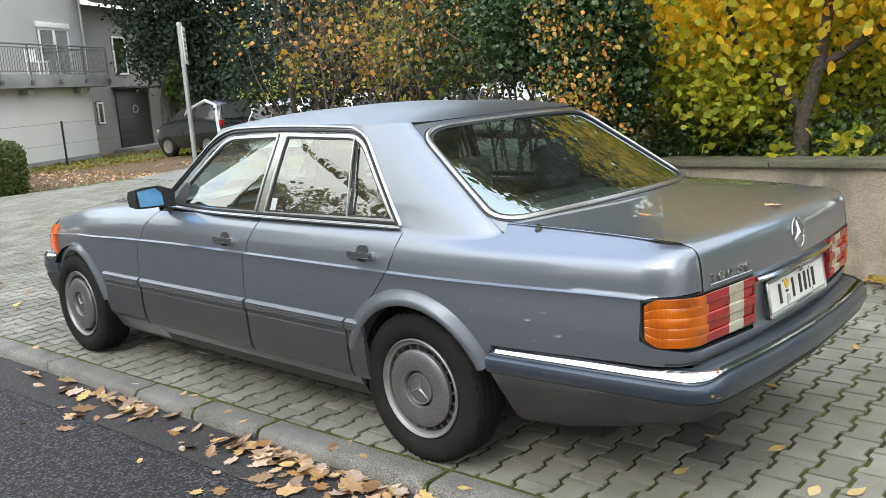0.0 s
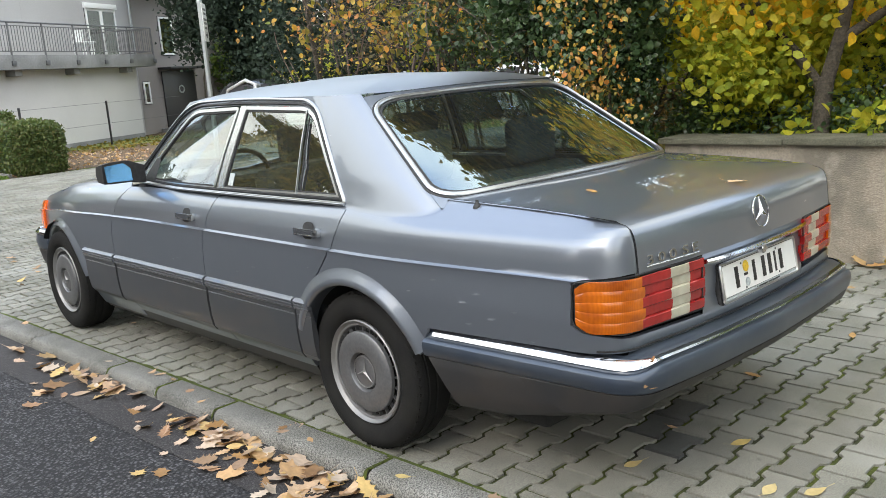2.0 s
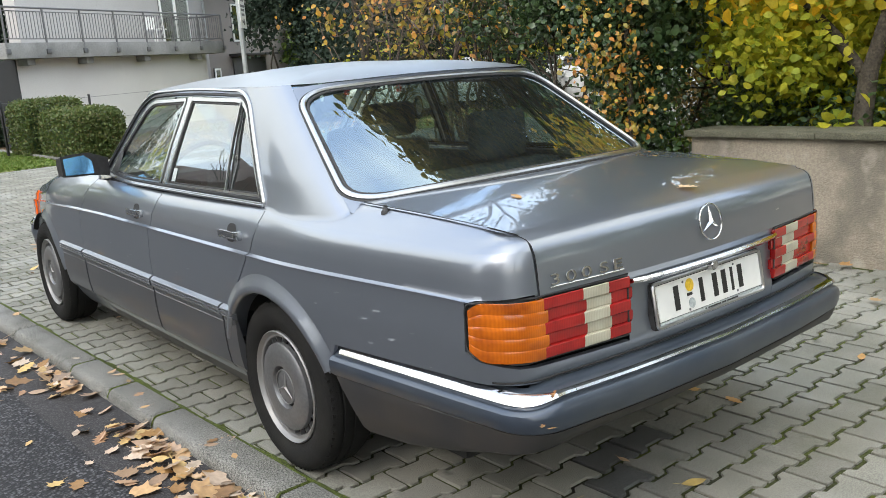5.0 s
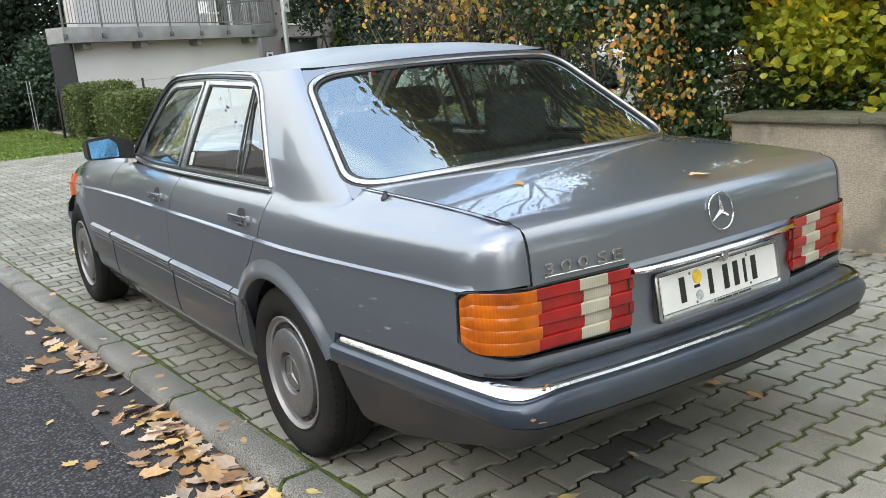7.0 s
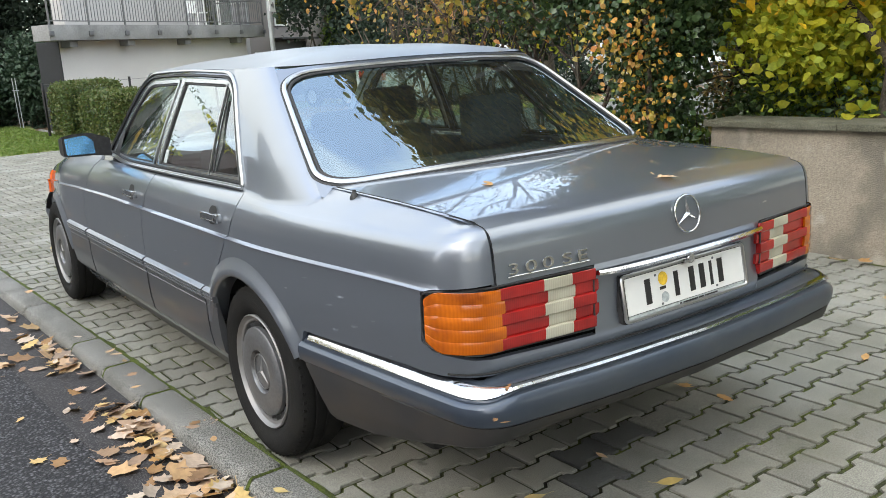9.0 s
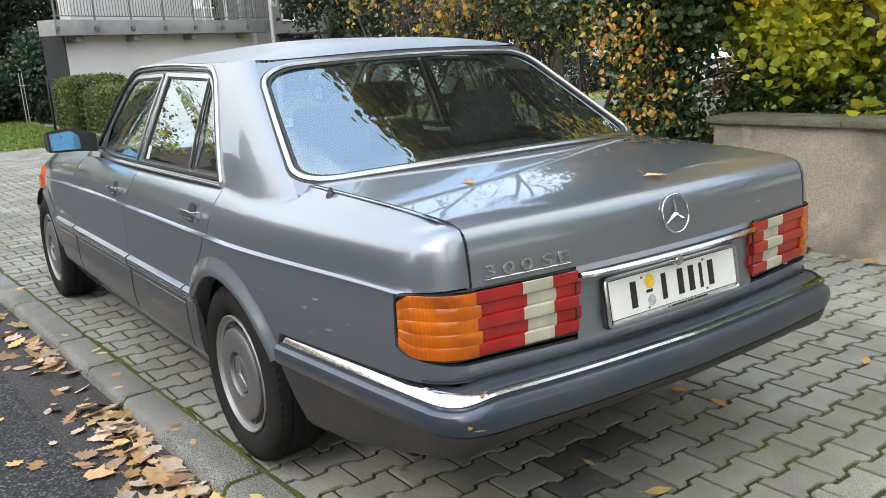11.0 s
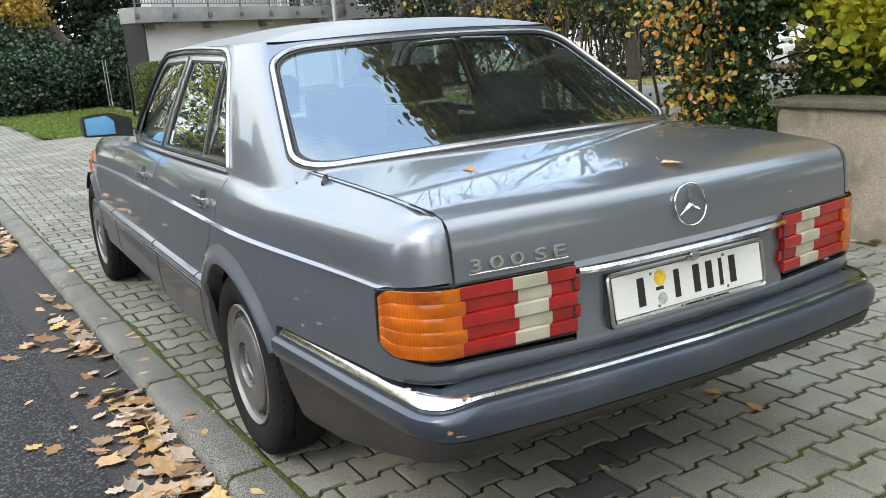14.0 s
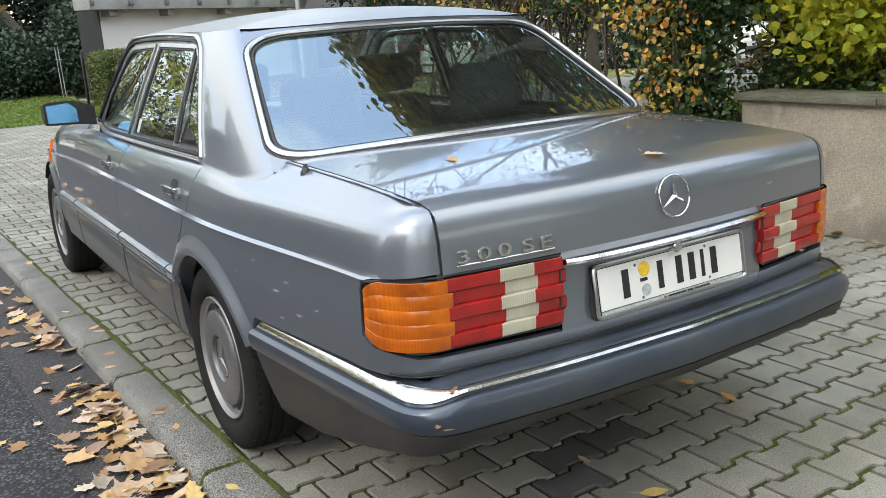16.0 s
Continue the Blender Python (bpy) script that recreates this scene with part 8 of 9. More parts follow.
cloud_part("orange_leaves", tips[pick < 0.5], 0.062, LEAF_ORANGE, arch, seed=63, droop=0.7)
cloud_part("brown_leaves", tips[pick >= 0.5], 0.058, LEAF_BROWN, arch, seed=64, droop=0.7)
# conifer beside the house
shrub("dark_conifer", "tall dark conifer beside the house", [((14.6, 23.6, 2.0), (1.6, 1.5, 2.0), 4), ((13.6, 23.4, 5.0), (2.0, 1.6, 2.4), 5), ((15.8, 22.6, 4.2), (1.9, 1.6, 3.0), 4), ((12.1, 23.7, 5.4), (1.7, 1.3, 2.2), 4), ((16.4, 21.4, 1.8), (1.7, 1.5, 1.8), 3), ((13.6, 22.6, 2.2), (1.5, 1.3, 2.0), 4), ((14.8, 21.6, 4.2), (2.0, 1.6, 3.0), 4), ((11.4, 22.9, 4.6), (1.0, 0.8, 2.2), 2), ((11.0, 23.0, 2.9), (0.6, 0.5, 0.7), 0.5)], LEAF_YEW, 0.125, 42000, 55, 0.2, 8, category="tree", droop=0.5, forks=0)
shrub("evergreen_tree", "dark evergreen crowns beyond the yard", [((16.6, 20.0, 3.4), (2.0, 1.8, 2.8), 3), ((18.4, 17.0, 3.4), (2.3, 2.0, 2.7), 3), ((20.0, 14.0, 3.6), (2.4, 2.2, 2.9), 3), ((21.5, 10.6, 3.4), (2.4, 2.2, 2.8), 3), ((22.0, 6.5, 3.2), (2.4, 2.4, 2.8), 2), ((19.2, 16.2, 1.4), (2.2, 1.8, 1.4), 3), ((21.0, 12.6, 1.4), (2.2, 2.0, 1.4), 3), ((17.2, 20.4, 1.4), (2.0, 1.8, 1.3), 2)], LEAF_YEW, 0.19, 42000, 59, 0.25, 8, category="tree", droop=0.4, forks=0)
shrub("yellowing_shrub", "yellowing shrub behind the small car", [((13.6, 18.6, 1.4), (1.2, 0.9, 0.9), 2), ((12.4, 19.6, 1.0), (0.8, 0.7, 0.7), 1)], LEAF_LIME, 0.10, 3600, 56, 0.2, 6)
# clipped hedges
def hedge(label, x0, x1, y0, y1, h, n, seed, mat=None):
    r = np.random.default_rng(seed)
    t = thing("hedge", label, "hedge", "clipped hedges")
    core = box_bm(x0 + 0.12, x1 - 0.12, y0 + 0.12, y1 - 0.12, -0.02, h - 0.12, 0.15, 3)
    part("hedge_core", core, LEAF_IVY, t)
    f = r.integers(0, 6, n)
    u, v = r.uniform(0, 1, n), r.uniform(0, 1, n)
    x, y, z = x0 + (x1 - x0) * u, y0 + (y1 - y0) * v, np.full(n, h)
    top = f < 2
    s = (f == 2) | (f == 3)
    y[s], z[s] = np.where(f[s] == 2, y0, y0), h * v[s]
    s = (f == 4)
    x[s], z[s], y[s] = x0, h * v[s], y0 + (y1 - y0) * u[s]
    s = (f == 5)
    x[s], z[s], y[s] = x1, h * v[s], y0 + (y1 - y0) * u[s]
    # round the corners
    c = np.array([(x0 + x1) / 2, (y0 + y1) / 2, h * 0.45])
    p = np.stack([x, y, z], 1)
    q = (p - c) / np.array([(x1 - x0) / 2, (y1 - y0) / 2, h * 0.55])
    k = (np.abs(q) ** 6).sum(1) ** (1 / 6)
    p = c + (p - c) / np.maximum(k, 1)[:, None]
    p += r.normal(0, 0.03, p.shape)
    cloud_part("hedge_leaves", p, 0.05, mat or LEAF_HEDGE, t, seed=seed, spread=0.9, droop=0.0)
    return t


hedge("clipped green box hedge beside the drive", 2.72, 3.80, 14.9, 17.6, 0.98, 12000, 61)
hedge("taller clipped hedge with a yellowing top", 2.5, 3.9, 17.8, 19.3, 1.20, 9000, 62)
# laurel bushes and trees to the far side of the lawn
shrub("laurel_bush", "dense dark laurel bushes edging the lawn", [((0.6, 25.2, 1.0), (1.8, 1.2, 1.1), 4), ((-1.6, 25.5, 1.1), (1.5, 1.2, 1.2), 4), ((2.2, 26.2, 0.9), (1.1, 1.0, 0.9), 3), ((0.2, 26.0, 2.0), (1.5, 1.0, 0.7), 2), ((3.45, 25.3, 1.25), (0.75, 0.7, 1.3), 3)], LEAF_LAUREL, 0.11, 36000, 71, 0.14, 12)
tree("large_tree", "tall tree with a pale slanting trunk and golden leaves", (3.0, 27.4, 0.0), 12, 0.34, LEAF_GOLD, 0.13, 5000, [((0.5, 26.4, 3.0), (1.2, 0.9, 0.9), 3), ((2, 28, 7), (3, 3, 2.5), 2)], 72, PALEBARK, 3, 0.5, (-0.33, 0.0, 1))
shrub("dark_tree", "dark conifer crowns behind the laurel", [((-2.5, 33, 4.2), (3.5, 2.0, 4.2), 4), ((2.6, 31, 3.2), (1.9, 1.6, 3.4), 4), ((0.2, 32.5, 3.6), (2.4, 1.6, 3.8), 4), ((-8, 34, 5), (4, 3, 5), 2), ((4.2, 28.6, 3.6), (1.4, 1.2, 3.4), 3)], LEAF_YEW, 0.18, 46000, 73, 0.3, 8, category="tree", forks=0)
# far white house seen through the shrubs
far = thing("far_house", "white house glimpsed through the trees", "house")
part("wall", box_bm(22, 30, 30, 38, -0.09, 7.5), PLASTER, far)
for x in (22.6, 24.6, 26.8):
    window(far, x, x + 1.1, 1.2, 2.5, 30.0, 1)
    window(far, x, x + 1.1, 4.2, 5.5, 30.0, 1)
part("roof", box_bm(21.6, 30.4, 29.6, 38.4, 7.5, 8.0, 0.1), TILE, far)
# trees of the skyline
for i, (x, y, s) in enumerate(((20, 22, 0.5), (28, 18, 0.6), (30, 8, 0.7), (27, -1, 0.9), (18, -6, 1.0), (17, 30, 0.55), (36, 28, 0.8), (23, 10, 0.55))):
    shrub("skyline_tree", "autumn tree standing beyond the yard", [((x, y, 4.5 * s), (3.4 * s, 3.4 * s, 3.6 * s), 3), ((x + 1.5, y + 1.0, 7 * s), (2.6 * s, 2.6 * s, 2.4 * s), 2)], (LEAF_LIME, LEAF_BROWN, LEAF_GREEN)[i % 3], 0.24, 5000, 80 + i, 0.3, 5, category="tree")
# across the road and behind: trees and a house, seen as reflections in paint and glass
tree("bare_tree", "nearly bare street tree across the road", (-5.2, -7.5, -0.05), 11, 0.22, LEAF_BROWN, 0.12, 900, [((-5, -7.5, 7), (3, 3, 3), 1)], 91, BARK, 5, 0.32)
tree("street_tree", "autumn tree with brown leaves behind the car", (2.8, -13.0, -0.05), 12, 0.28, LEAF_BROWN, 0.16, 16000, [((2.8, -13, 6.0), (3.4, 3.0, 3.6), 4), ((4.5, -13, 8.5), (2.6, 2.6, 2.6), 2), ((6, -12, 5), (3, 3, 3), 3)], 92, BARK, 4, 0.3)
# unseen tree, added so that lid and rear window reflect something dark
tree("garden_tree", "unseen leafy tree added behind the wall to darken reflections", (6.3, -6.5, 0.4), 6, 0.14, LEAF_GREEN, 0.13, 26000, [((6.2, -5.2, 2.3), (1.7, 2.4, 1.7), 4), ((6.4, -9.0, 2.6), (1.9, 2.8, 2.0), 4), ((7.2, 1.4, 4.9), (1.7, 2.2, 1.1), 5), ((8.6, -1.6, 4.4), (1.6, 1.8, 1.2), 3)], 95, BARK, 4, 0.3)
opp = thing("opposite_house", "house across the road with a dark tiled gable roof", "house")
part("wall", box_bm(-19, -10, 26, 36, -0.09, 4.6), PLASTER2, opp)
bm = bmesh.new()
vs = [bm.verts.new(c) for c in ((-19.5, 25.5, 4.5), (-9.5, 25.5, 4.5), (-9.5, 36.5, 4.5), (-19.5, 36.5, 4.5), (-14.5, 25.5, 9.0), (-14.5, 36.5, 9.0))]
for f in ((0, 1, 4), (2, 3, 5), (1, 2, 5, 4), (3, 0, 4, 5), (0, 3, 2, 1)):
    bm.faces.new([vs[i] for i in f])
bmesh.ops.recalc_face_normals(bm, faces=bm.faces[:])
part("roof", bm, TILE, opp, "dark tiled gable roof")
for x in (-18, -15.2, -12.4):
    part("window_pane", box_bm(x, x + 1.2, 25.96, 26.02, 1.0, 2.3), BLACKPAINT, opp)
for y in (27.5, 30.3, 33.1):
    part("window_pane", box_bm(-10.02, -9.96, y, y + 1.2, 1.0, 2.3), BLACKPAINT, opp)
# further unseen copies, added to darken side and rear reflections and dim the light
for dx, dy in ((-3.0, -17.5), (-3.0, -34.0), (13.0, -53.0)):
    copy_thing(opp, Matrix.Translation((dx, dy, 0)))
tree("roadside_tree", "half-bare roadside tree across the road", (-13.0, 22.4, -0.05), 11, 0.22, LEAF_BROWN, 0.20, 13000, [((-13.0, 22.2, 9.0), (2.2, 2.0, 2.6), 1)], 93, BARK, 5, 0.3)
tree("roadside_tree", "half-bare roadside tree across the road", (-10.0, 12.8, 0.0), 11.0, 0.16, LEAF_BROWN, 0.13, 6500, [((-10.0, 12.8, 5.2), (2.6, 3.0, 2.0), 3), ((-10.6, 10.0, 4.4), (1.8, 1.8, 1.6), 1.5)], 96, BARK, 5, 0.28)
tree("roadside_tree", "half-bare roadside tree across the road", (-8.5, 33.0, -0.05), 11, 0.22, LEAF_LIME, 0.2, 5000, [((-8.5, 33, 4.5), (4, 3, 3.6), 1)], 94, BARK, 4, 0.3)

r = np.random.default_rng(45)
n = 260
tagged(cloud_part("ground_cover_litter", np.stack([r.uniform(3.0, 4.4, n), r.uniform(1.45, 3.0, n), r.uniform(0.2, 0.3, n)], 1), 0.075, LEAF_FALLEN, seed=46, spread=0.3, droop=0.0), "orange fallen leaves on the ground cover", "leaf litter", "", "stuff")
shrub("wall_end_plant", "small leafy plant growing over the wall's end", [((3.38, 1.46, 0.60), (0.16, 0.12, 0.20), 2), ((3.30, 1.50, 0.35), (0.16, 0.12, 0.25), 2)], LEAF_GREEN, 0.045, 900, 47, 0.06, 5)

stake = thing("garden_stake", "pale metal garden stake beside the laurel", "stake")
for x in (2.68, 2.76):
    part("upright", tube_bm([(x + 0.02, 24.3, -0.05), (x, 24.3, 1.40)], 0.013, 6), GALV, stake)
part("cross_bar", tube_bm([(2.64, 24.3, 1.06), (2.82, 24.3, 1.04)], 0.012, 6), GALV, stake)

# ---- fallen leaves on road, kerb, pavers and car ----
def leaf_mesh(kind, seed):
    """A fallen leaf: lobed or plain outline, curled, with a stalk."""
    r = np.random.default_rng(seed)
    half = []
    m = 30
    lobes = {"plain": 0.0, "oak": 4.4, "lobed": 2.6}[kind]
    for i in range(1, m):
        t = i / m
        env = math.sin(math.pi * t ** (0.85 if kind == "plain" else 0.75)) ** (1.0 if kind == "plain" else 0.7)
        wide = {"plain": 0.023, "oak": 0.034, "lobed": 0.047}[kind]
        cut = 1.0 if not lobes else 0.80 + 0.24 * math.cos(2 * math.pi * lobes * t + 0.6) + 0.025 * math.cos(2 * math.pi * lobes * 2.1 * t)
        half.append((0.050 - 0.10 * t + (0.003 * math.sin(2 * math.pi * lobes * t + 0.6) if lobes else 0.0), wide * env * cut * r.uniform(0.97, 1.03)))
    pts = [(0.052, 0.0)] + half + [(-0.050, 0.0)] + [(x + r.normal(0, 0.0004), -w * r.uniform(0.96, 1.04)) for x, w in reversed(half)]
    n = len(pts)
    bend, tw = r.uniform(0.8, 4.2), r.uniform(-4, 4)
    z = lambda x, y: 0.002 + bend * (0.6 * x * x + y * y) + tw * x * y
    vs = [(0, 0, 0.002)] + [(x * 0.5, y * 0.5, z(x * 0.5, y * 0.5)) for x, y in pts] + [(x, y, z(x, y)) for x, y in pts]
    fs = []
    for i in range(n):
        j = (i + 1) % n
        fs += [(0, 1 + i, 1 + j), (1 + i, 1 + n + i, 1 + n + j, 1 + j)]
    b = len(vs)
    x0 = min(p[0] for p in pts)
    vs += [(x0, -0.0012, 0.006), (x0, 0.0012, 0.006), (x0 - 0.03, 0.004, 0.012), (x0 - 0.03, 0.006, 0.012)]
    fs.append((b, b + 1, b + 3, b + 2))
    me = bpy.data.meshes.new("fallen_leaf")
    me.from_pydata(vs, [], fs)
    me.materials.append(LEAF_FALLEN)
    me.polygons.foreach_set("use_smooth", [True] * len(me.polygons))
    return me


LEAVES = [leaf_mesh(k, s) for k, s in (("lobed", 1), ("lobed", 2), ("oak", 3), ("oak", 4), ("plain", 5), ("lobed", 6), ("plain", 7), ("oak", 8))]
rl = np.random.default_rng(77)


def drop_leaf(x, y, z, s=1.0, k=None, tilt=12, label="dry brown autumn leaf lying flat"):
    i = rl.integers(0, len(LEAVES)) if k is None else k
    o = new("fallen_leaf", LEAVES[i])
    o.matrix_world = Matrix.Translation((x, y, z)) @ pose(0, 0, 0, rl.normal(0, tilt), rl.normal(0, tilt), rl.uniform(0, 360)) @ Matrix.Diagonal((s, s, s, 1))
    return tagged(o, label, "leaf", "fallen leaves")


CLUMPS = [(rl.uniform(-0.75, 6.5), rl.uniform(0.02, 0.20), rl.uniform(0.05, 0.16)) for k in range(24)] + [(-0.3, 0.10, 0.16), (-0.1, 0.12, 0.15), (0.25, 0.10, 0.12), (0.5, 0.16, 0.16), (0.8, 0.07, 0.12), (1.1, 0.2, 0.1), (-0.35, 0.30, 0.14), (-0.1, 0.36, 0.15), (0.15, 0.28, 0.13), (0.45, 0.34, 0.12), (0.75, 0.22, 0.12), (1.75, 0.16, 0.12), (1.95, 0.30, 0.12), (-0.55, 0.22, 0.14)]
drift_v, drift_f = [], []
for k in range(330):
    cy, cw, sp = CLUMPS[rl.integers(0, len(CLUMPS))]
    y = cy + rl.normal(0, sp * 1.5)
    w = abs(cw * 0.35 + rl.normal(0, sp * 0.85))
    z = -0.041 + (rl.uniform(0, 0.022) if w < 0.12 else 0)
    if k < 220:
        drop_leaf(kout(y) - 0.035 - w, y, z, rl.uniform(0.65, 1.3), tilt=13, label="dry brown autumn leaf in the gutter")
        continue
    me = LEAVES[rl.integers(0, len(LEAVES))]
    sc = rl.uniform(0.3, 0.85)
    m = Matrix.Translation((kout(y) - 0.035 - w, y, z)) @ pose(0, 0, 0, rl.normal(0, 7), rl.normal(0, 7), rl.uniform(0, 360)) @ Matrix.Diagonal((sc, sc, sc, 1))
    b0 = len(drift_v)
    drift_v += [m @ v.co for v in me.vertices]
    drift_f += [tuple(b0 + i for i in p.vertices) for p in me.polygons]
tagged(part_from("leaf_drift", drift_v, drift_f, LEAF_FALLEN, smooth=True), "drift of small dry leaves along the kerb", "leaf litter", "", "stuff")
for k in range(14):
    y = rl.uniform(-0.8, 5.5)
    drop_leaf(rl.uniform(kout(y) + 0.03, kin(y) - 0.02), y, 0.0125, rl.uniform(0.4, 0.7), tilt=4, label="small pale leaf on the kerb")
for k in range(22):
    y = rl.uniform(-0.8, 5.0)
    drop_leaf(kout(y) - rl.uniform(0.4, 1.3), y, -0.046, rl.uniform(0.5, 0.9), label="small pale leaf on the asphalt")
for k in range(26):
    drop_leaf(rl.uniform(-0.8, 2.8), rl.uniform(1.4, 6.5), 0.006, rl.uniform(0.6, 1.0), label="yellow-brown leaf on the pavers")
for k in range(14):
    drop_leaf(3.10 + rl.normal(0, 0.05), rl.uniform(-1.5, 1.2), -0.055 + rl.uniform(0, 0.03), rl.uniform(0.9, 1.4), label="orange leaf at the wall's foot")
pile_v, pile_f = [], []
for k in range(60):
    y = rl.uniform(-2.3, -0.55)
    me = LEAVES[rl.integers(0, len(LEAVES))]
    sc = rl.uniform(0.8, 1.5)
    m = Matrix.Translation((3.08 - abs(rl.normal(0, 0.11)), y, rl.uniform(-0.01, 0.03))) @ pose(0, 0, 0, rl.normal(0, 14), rl.normal(0, 14), rl.uniform(0, 360)) @ Matrix.Diagonal((sc, sc, sc, 1))
    b0 = len(pile_v)
    pile_v += [m @ v.co for v in me.vertices]
    pile_f += [tuple(b0 + i for i in p.vertices) for p in me.polygons]
tagged(part_from("leaf_pile", pile_v, pile_f, LEAF_GOLD, smooth=True), "golden leaves heaped along the wall's foot", "leaf litter", "", "stuff")
drop_leaf(0.03, -1.073, 0.972, 1.0, 3, 4, "pale dry leaf on the trunk lid")
drop_leaf(-0.40, -0.78, 0.986, 0.7, 4, 3, "small brown leaf on the trunk lid")
gold_leaf = LEAVES[4].copy()
gold_leaf.materials.clear()
gold_leaf.materials.append(leaf_material("pale_yellow_leaf", [(0.50, 0.38, 0.15), (0.58, 0.47, 0.24), (0.46, 0.33, 0.10)], through=0.15))
for x, y, sc in ((-0.365, -0.89, 0.8), (0.015, -1.10, 0.85), (-0.26, -1.34, 0.9), (-0.18, -1.46, 0.9), (-0.95, -0.31, 0.62)):
    o = drop_leaf(x, y, 0.0065 if x > -0.8 else 0.0125, sc, 4, 4, "pale yellow leaf lying flat on the paving")
    o.data = gold_leaf
for x, y, k, sc in ((0.67, -0.63, 0, 0.8), (0.68, -0.815, 2, 0.8), (1.44, -0.95, 4, 0.7), (-0.01, -0.83, 4, 0.5), (-0.92, 0.41, 1, 0.7), (-0.99, 0.40, 6, 0.6), (1.9, -1.0, 2, 0.8), (2.3, -0.6, 0, 0.8)):
    drop_leaf(x, y, 0.0065 if x > -0.95 else 0.0125, sc, k, 6, "curled brown leaf on the paving")
r = np.random.default_rng(78)
n = 1700
tagged(cloud_part("lawn_litter", np.stack([r.uniform(4, 13, n), r.uniform(19.5, 24.5, n), r.uniform(0.005, 0.03, n)], 1), 0.085, LEAF_BROWN, seed=78, spread=0.2, droop=0.0), "yellow-brown leaves strewn on the grass strip", "leaf litter", "", "stuff")
tagged(cloud_part("drive_litter", np.stack([r.uniform(2.7, 7, n // 2), r.uniform(15, 20, n // 2), r.uniform(0.0, 0.02, n // 2)], 1), 0.07, LEAF_FALLEN, seed=79, spread=0.2, droop=0.0), "brown leaves strewn by the hedge", "leaf litter", "", "stuff")
tagged(cloud_part("verge_litter", np.stack([r.uniform(8, 22, n), r.uniform(12, 18, n), r.uniform(0.0, 0.02, n)], 1), 0.09, LEAF_FALLEN, seed=80, spread=0.2, droop=0.0), "leaves strewn on the verge", "leaf litter", "", "stuff")
ng = 16000
gxy = np.stack([r.uniform(-0.6, 2.6, ng), r.uniform(14.9, 25.5, ng), np.full(ng, 0.02)], 1)
gxy = gxy[(gxy[:, 0] > (15.25 - gxy[:, 1]) * 0.05 + np.clip((15.2 - gxy[:, 1]) * 1.5, 0, 3))]
tagged(cloud_part("grass", gxy, 0.07, GRASSBLADE, seed=81, spread=0.3, droop=-1.1), "short green grass of the lawn", "grass", "", "stuff")

# ---- pavers: double-T blocks in running bond ----
PX, PY_, PROW = 0.2015, 0.1655, 0.1435
GAP, ROWGAP = 0.0150, 0.0205


def paver_outline():
    """A block 0.2 wide along the row, waisted between its two ends."""
    h, w, d = PROW / 2, PX / 2, 0.0115
    g, q = GAP / 2, ROWGAP / 2
    half = [(-w + g, h + d - q), (-w * 0.58, h + d - q), (-w * 0.42, h - d - q), (w * 0.42, h - d - q), (w * 0.58, h + d - q), (w - g, h + d - q)]
    return half + [(-x, -z) for x, z in half]


def paver_data(outline):
    top = inset_poly(outline, 0.0015)
    n = len(outline)
    vs = [(x, y, 0.0) for x, y in top] + [(x, y, -0.002) for x, y in outline] + [(x, y, -0.03) for x, y in outline]
    fs = [tuple(range(n))]
    for i in range(n):
        j = (i + 1) % n
        fs += [(i, n + i, n + j, j), (n + i, 2 * n + i, 2 * n + j, n + j)]
    if sum(top[i][0] * top[(i + 1) % n][1] - top[(i + 1) % n][0] * top[i][1] for i in range(n)) < 0:
        fs = [f[::-1] for f in fs]
    return vs, fs


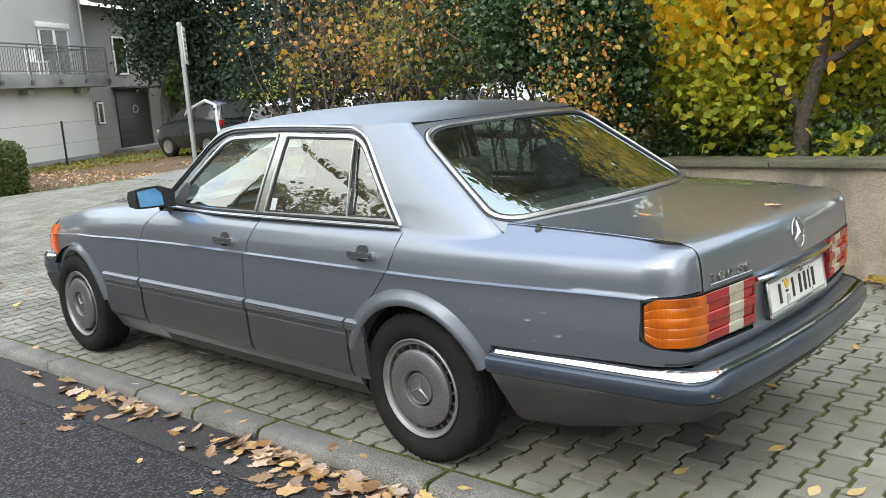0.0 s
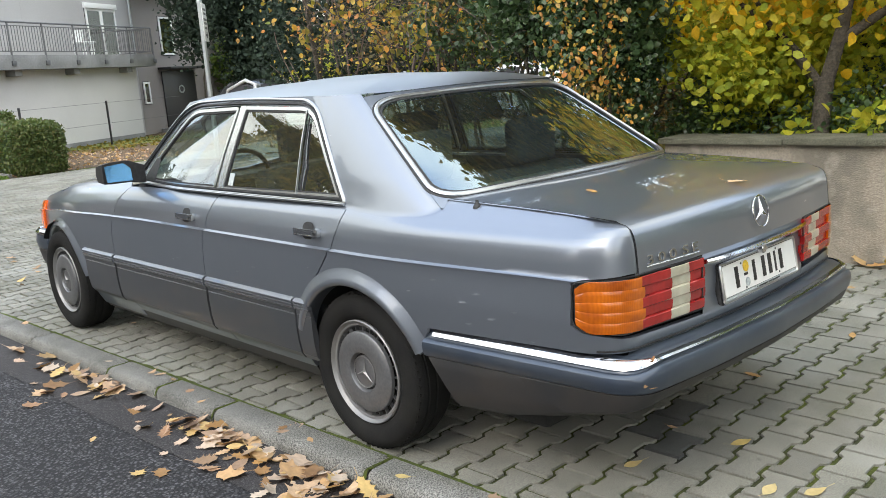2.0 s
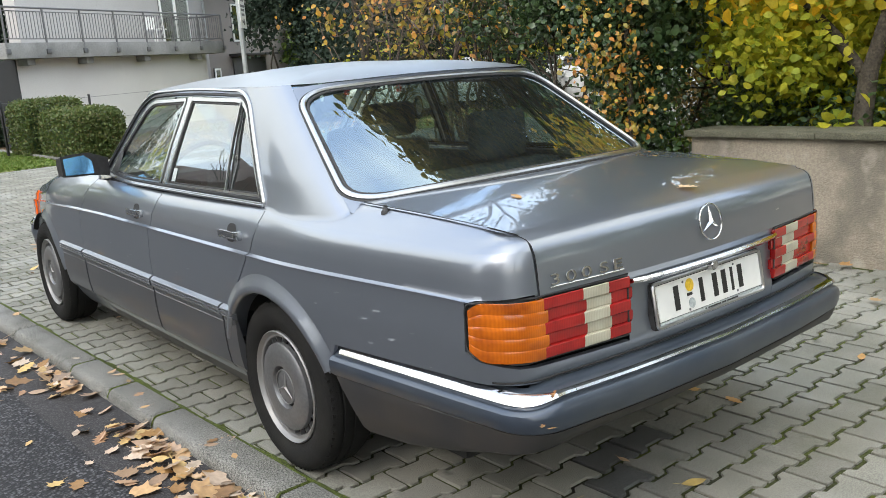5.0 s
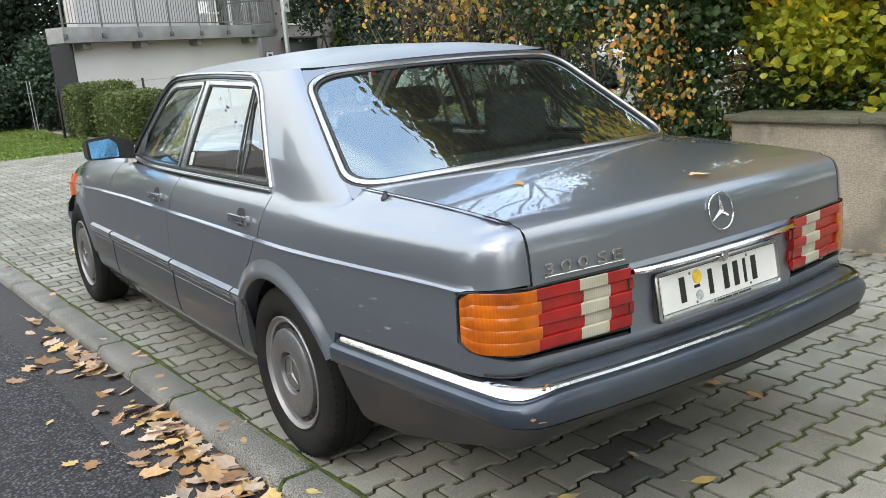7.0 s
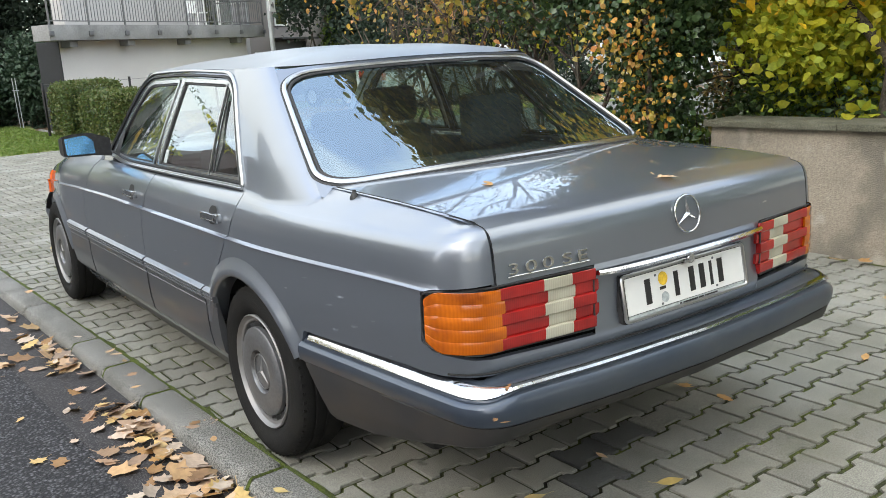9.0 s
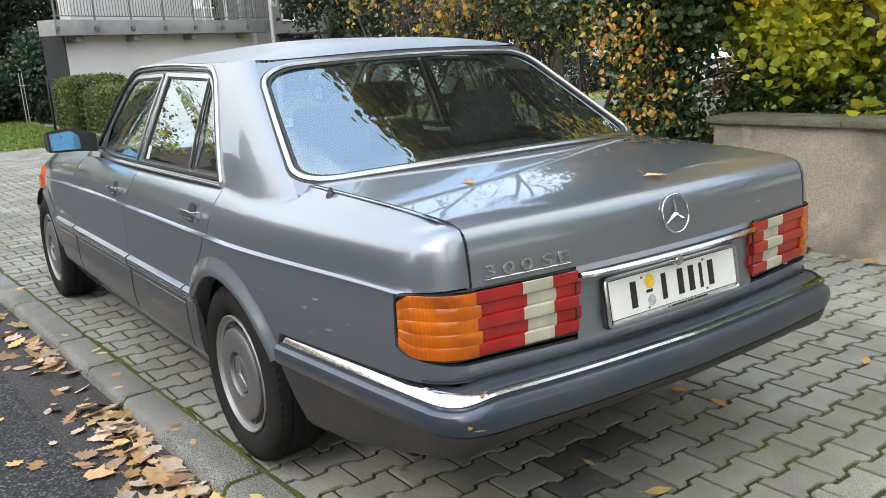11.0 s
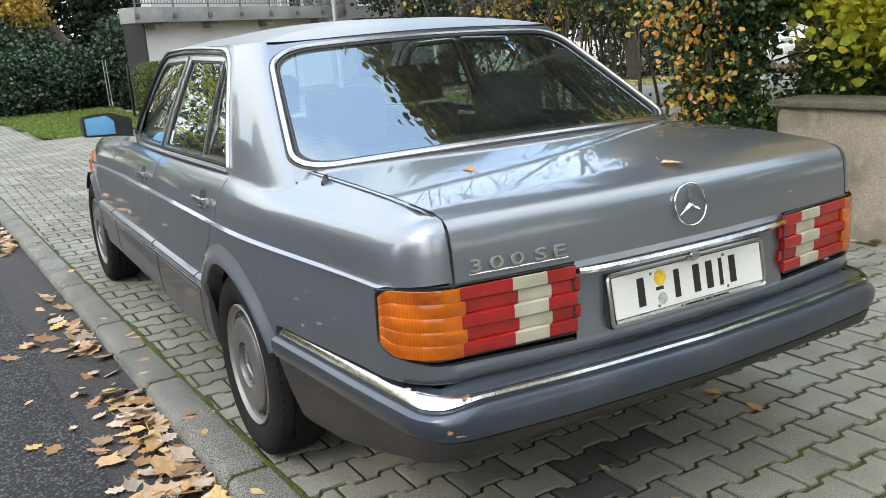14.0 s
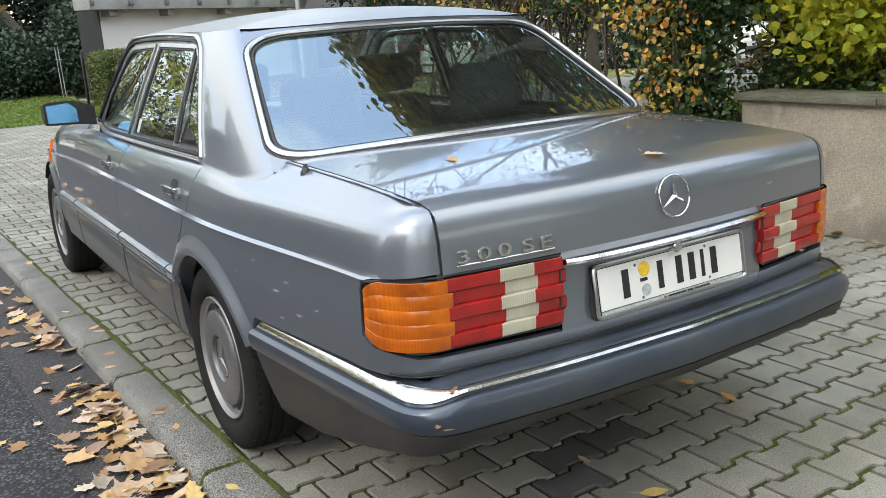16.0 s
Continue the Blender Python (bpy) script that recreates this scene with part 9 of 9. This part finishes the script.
pv, pf = paver_data(paver_outline())
paver_me = bpy.data.meshes.new("paver")
paver_me.from_pydata(pv, [], pf)
paver_me.materials.append(PAVER)
stain_me = paver_me.copy()
stain_me.materials.clear()
stain_me.materials.append(STAIN)
STAINED = ((0.218, -0.739), (0.02, -0.75), (-0.12, -0.91))
paving = tagged(new("pavement"), "grey double-T concrete pavers with mossy joints", "pavement", "", "structure")
ROT = math.atan(-KA * 0.45)
cr, sr = math.cos(ROT), math.sin(ROT)
P0 = (0.684, -0.745)
rest_v, rest_f = [], []
near = []
for rrow in range(-46, 172):
    for c in range(-12, 30):
        u = c * PX + (0.5 * PX if rrow % 2 else 0.0) + PX * 0.5
        v = rrow * PROW
        x, y = P0[0] + u * cr - v * sr, P0[1] + u * sr + v * cr
        lim = 3.12 if y < 1.45 else (3.16 + (y - 1.45) * 1.6 if y < 3.1 else 5.9)
        if x < kin(y) - 0.09 or x > lim or y < -7.0 or y > 24:
            continue
        if y > 14.9 and x > -0.05 - (y - 15) * 0.05:
            continue
        d = math.hypot(x - 0.5, y + 1.1)
        near.append((d, x, y, u, v))
near.sort()
for i, (d, x, y, u, v) in enumerate(near):
    dz = 0.0025 * noise.noise((x * 3.1, y * 3.1, 4.0)) + 0.0012 * noise.noise((x * 31, y * 31, 2.0))
    fall = 0.0
    if y < 2.2 and x > 2.0:
        fall = 0.0549 * soft(y, (1.6, 1.0), (2.2, 0.0))
        dz -= fall * (x - 2.0)
    if x - 0.1 < kin(y):
        # cut blocks along the kerb
        o = [(max(px, kin(y) + 0.006 - x), py) for px, py in paver_outline()]
        vs, fs = paver_data(o)
        vs = [(max(a, kin(y) + 0.006 - x), b, cc) for a, b, cc in vs]
    else:
        vs, fs = pv, pf
    if i < 300 and vs is pv:
        stained = min(math.hypot(x - a, y - b) for a, b in STAINED) < 0.085
        o = new("paver", stain_me if stained else paver_me)
        if stained:
            o["label"] = "oil-stained dark paver"
        o.parent = paving
        o.matrix_local = Matrix.Translation((x, y, dz)) @ pose(0, 0, 0, noise.noise((x * 9, y * 9, 0)) * 0.7, noise.noise((x * 9, y * 9, 7)) * 0.7 + math.degrees(math.atan(fall)), math.degrees(ROT) + noise.noise((x * 17, y * 17, 3)) * 0.8)
    else:
        b = len(rest_v)
        rest_v += [(x + a * cr - e * sr, y + a * sr + e * cr, dz + cc - fall * a) for a, e, cc in vs]
        rest_f += [tuple(b + k for k in f) for f in fs]
o = part_from("pavers", rest_v, rest_f, PAVER, paving)
o["kind"] = "stuff"
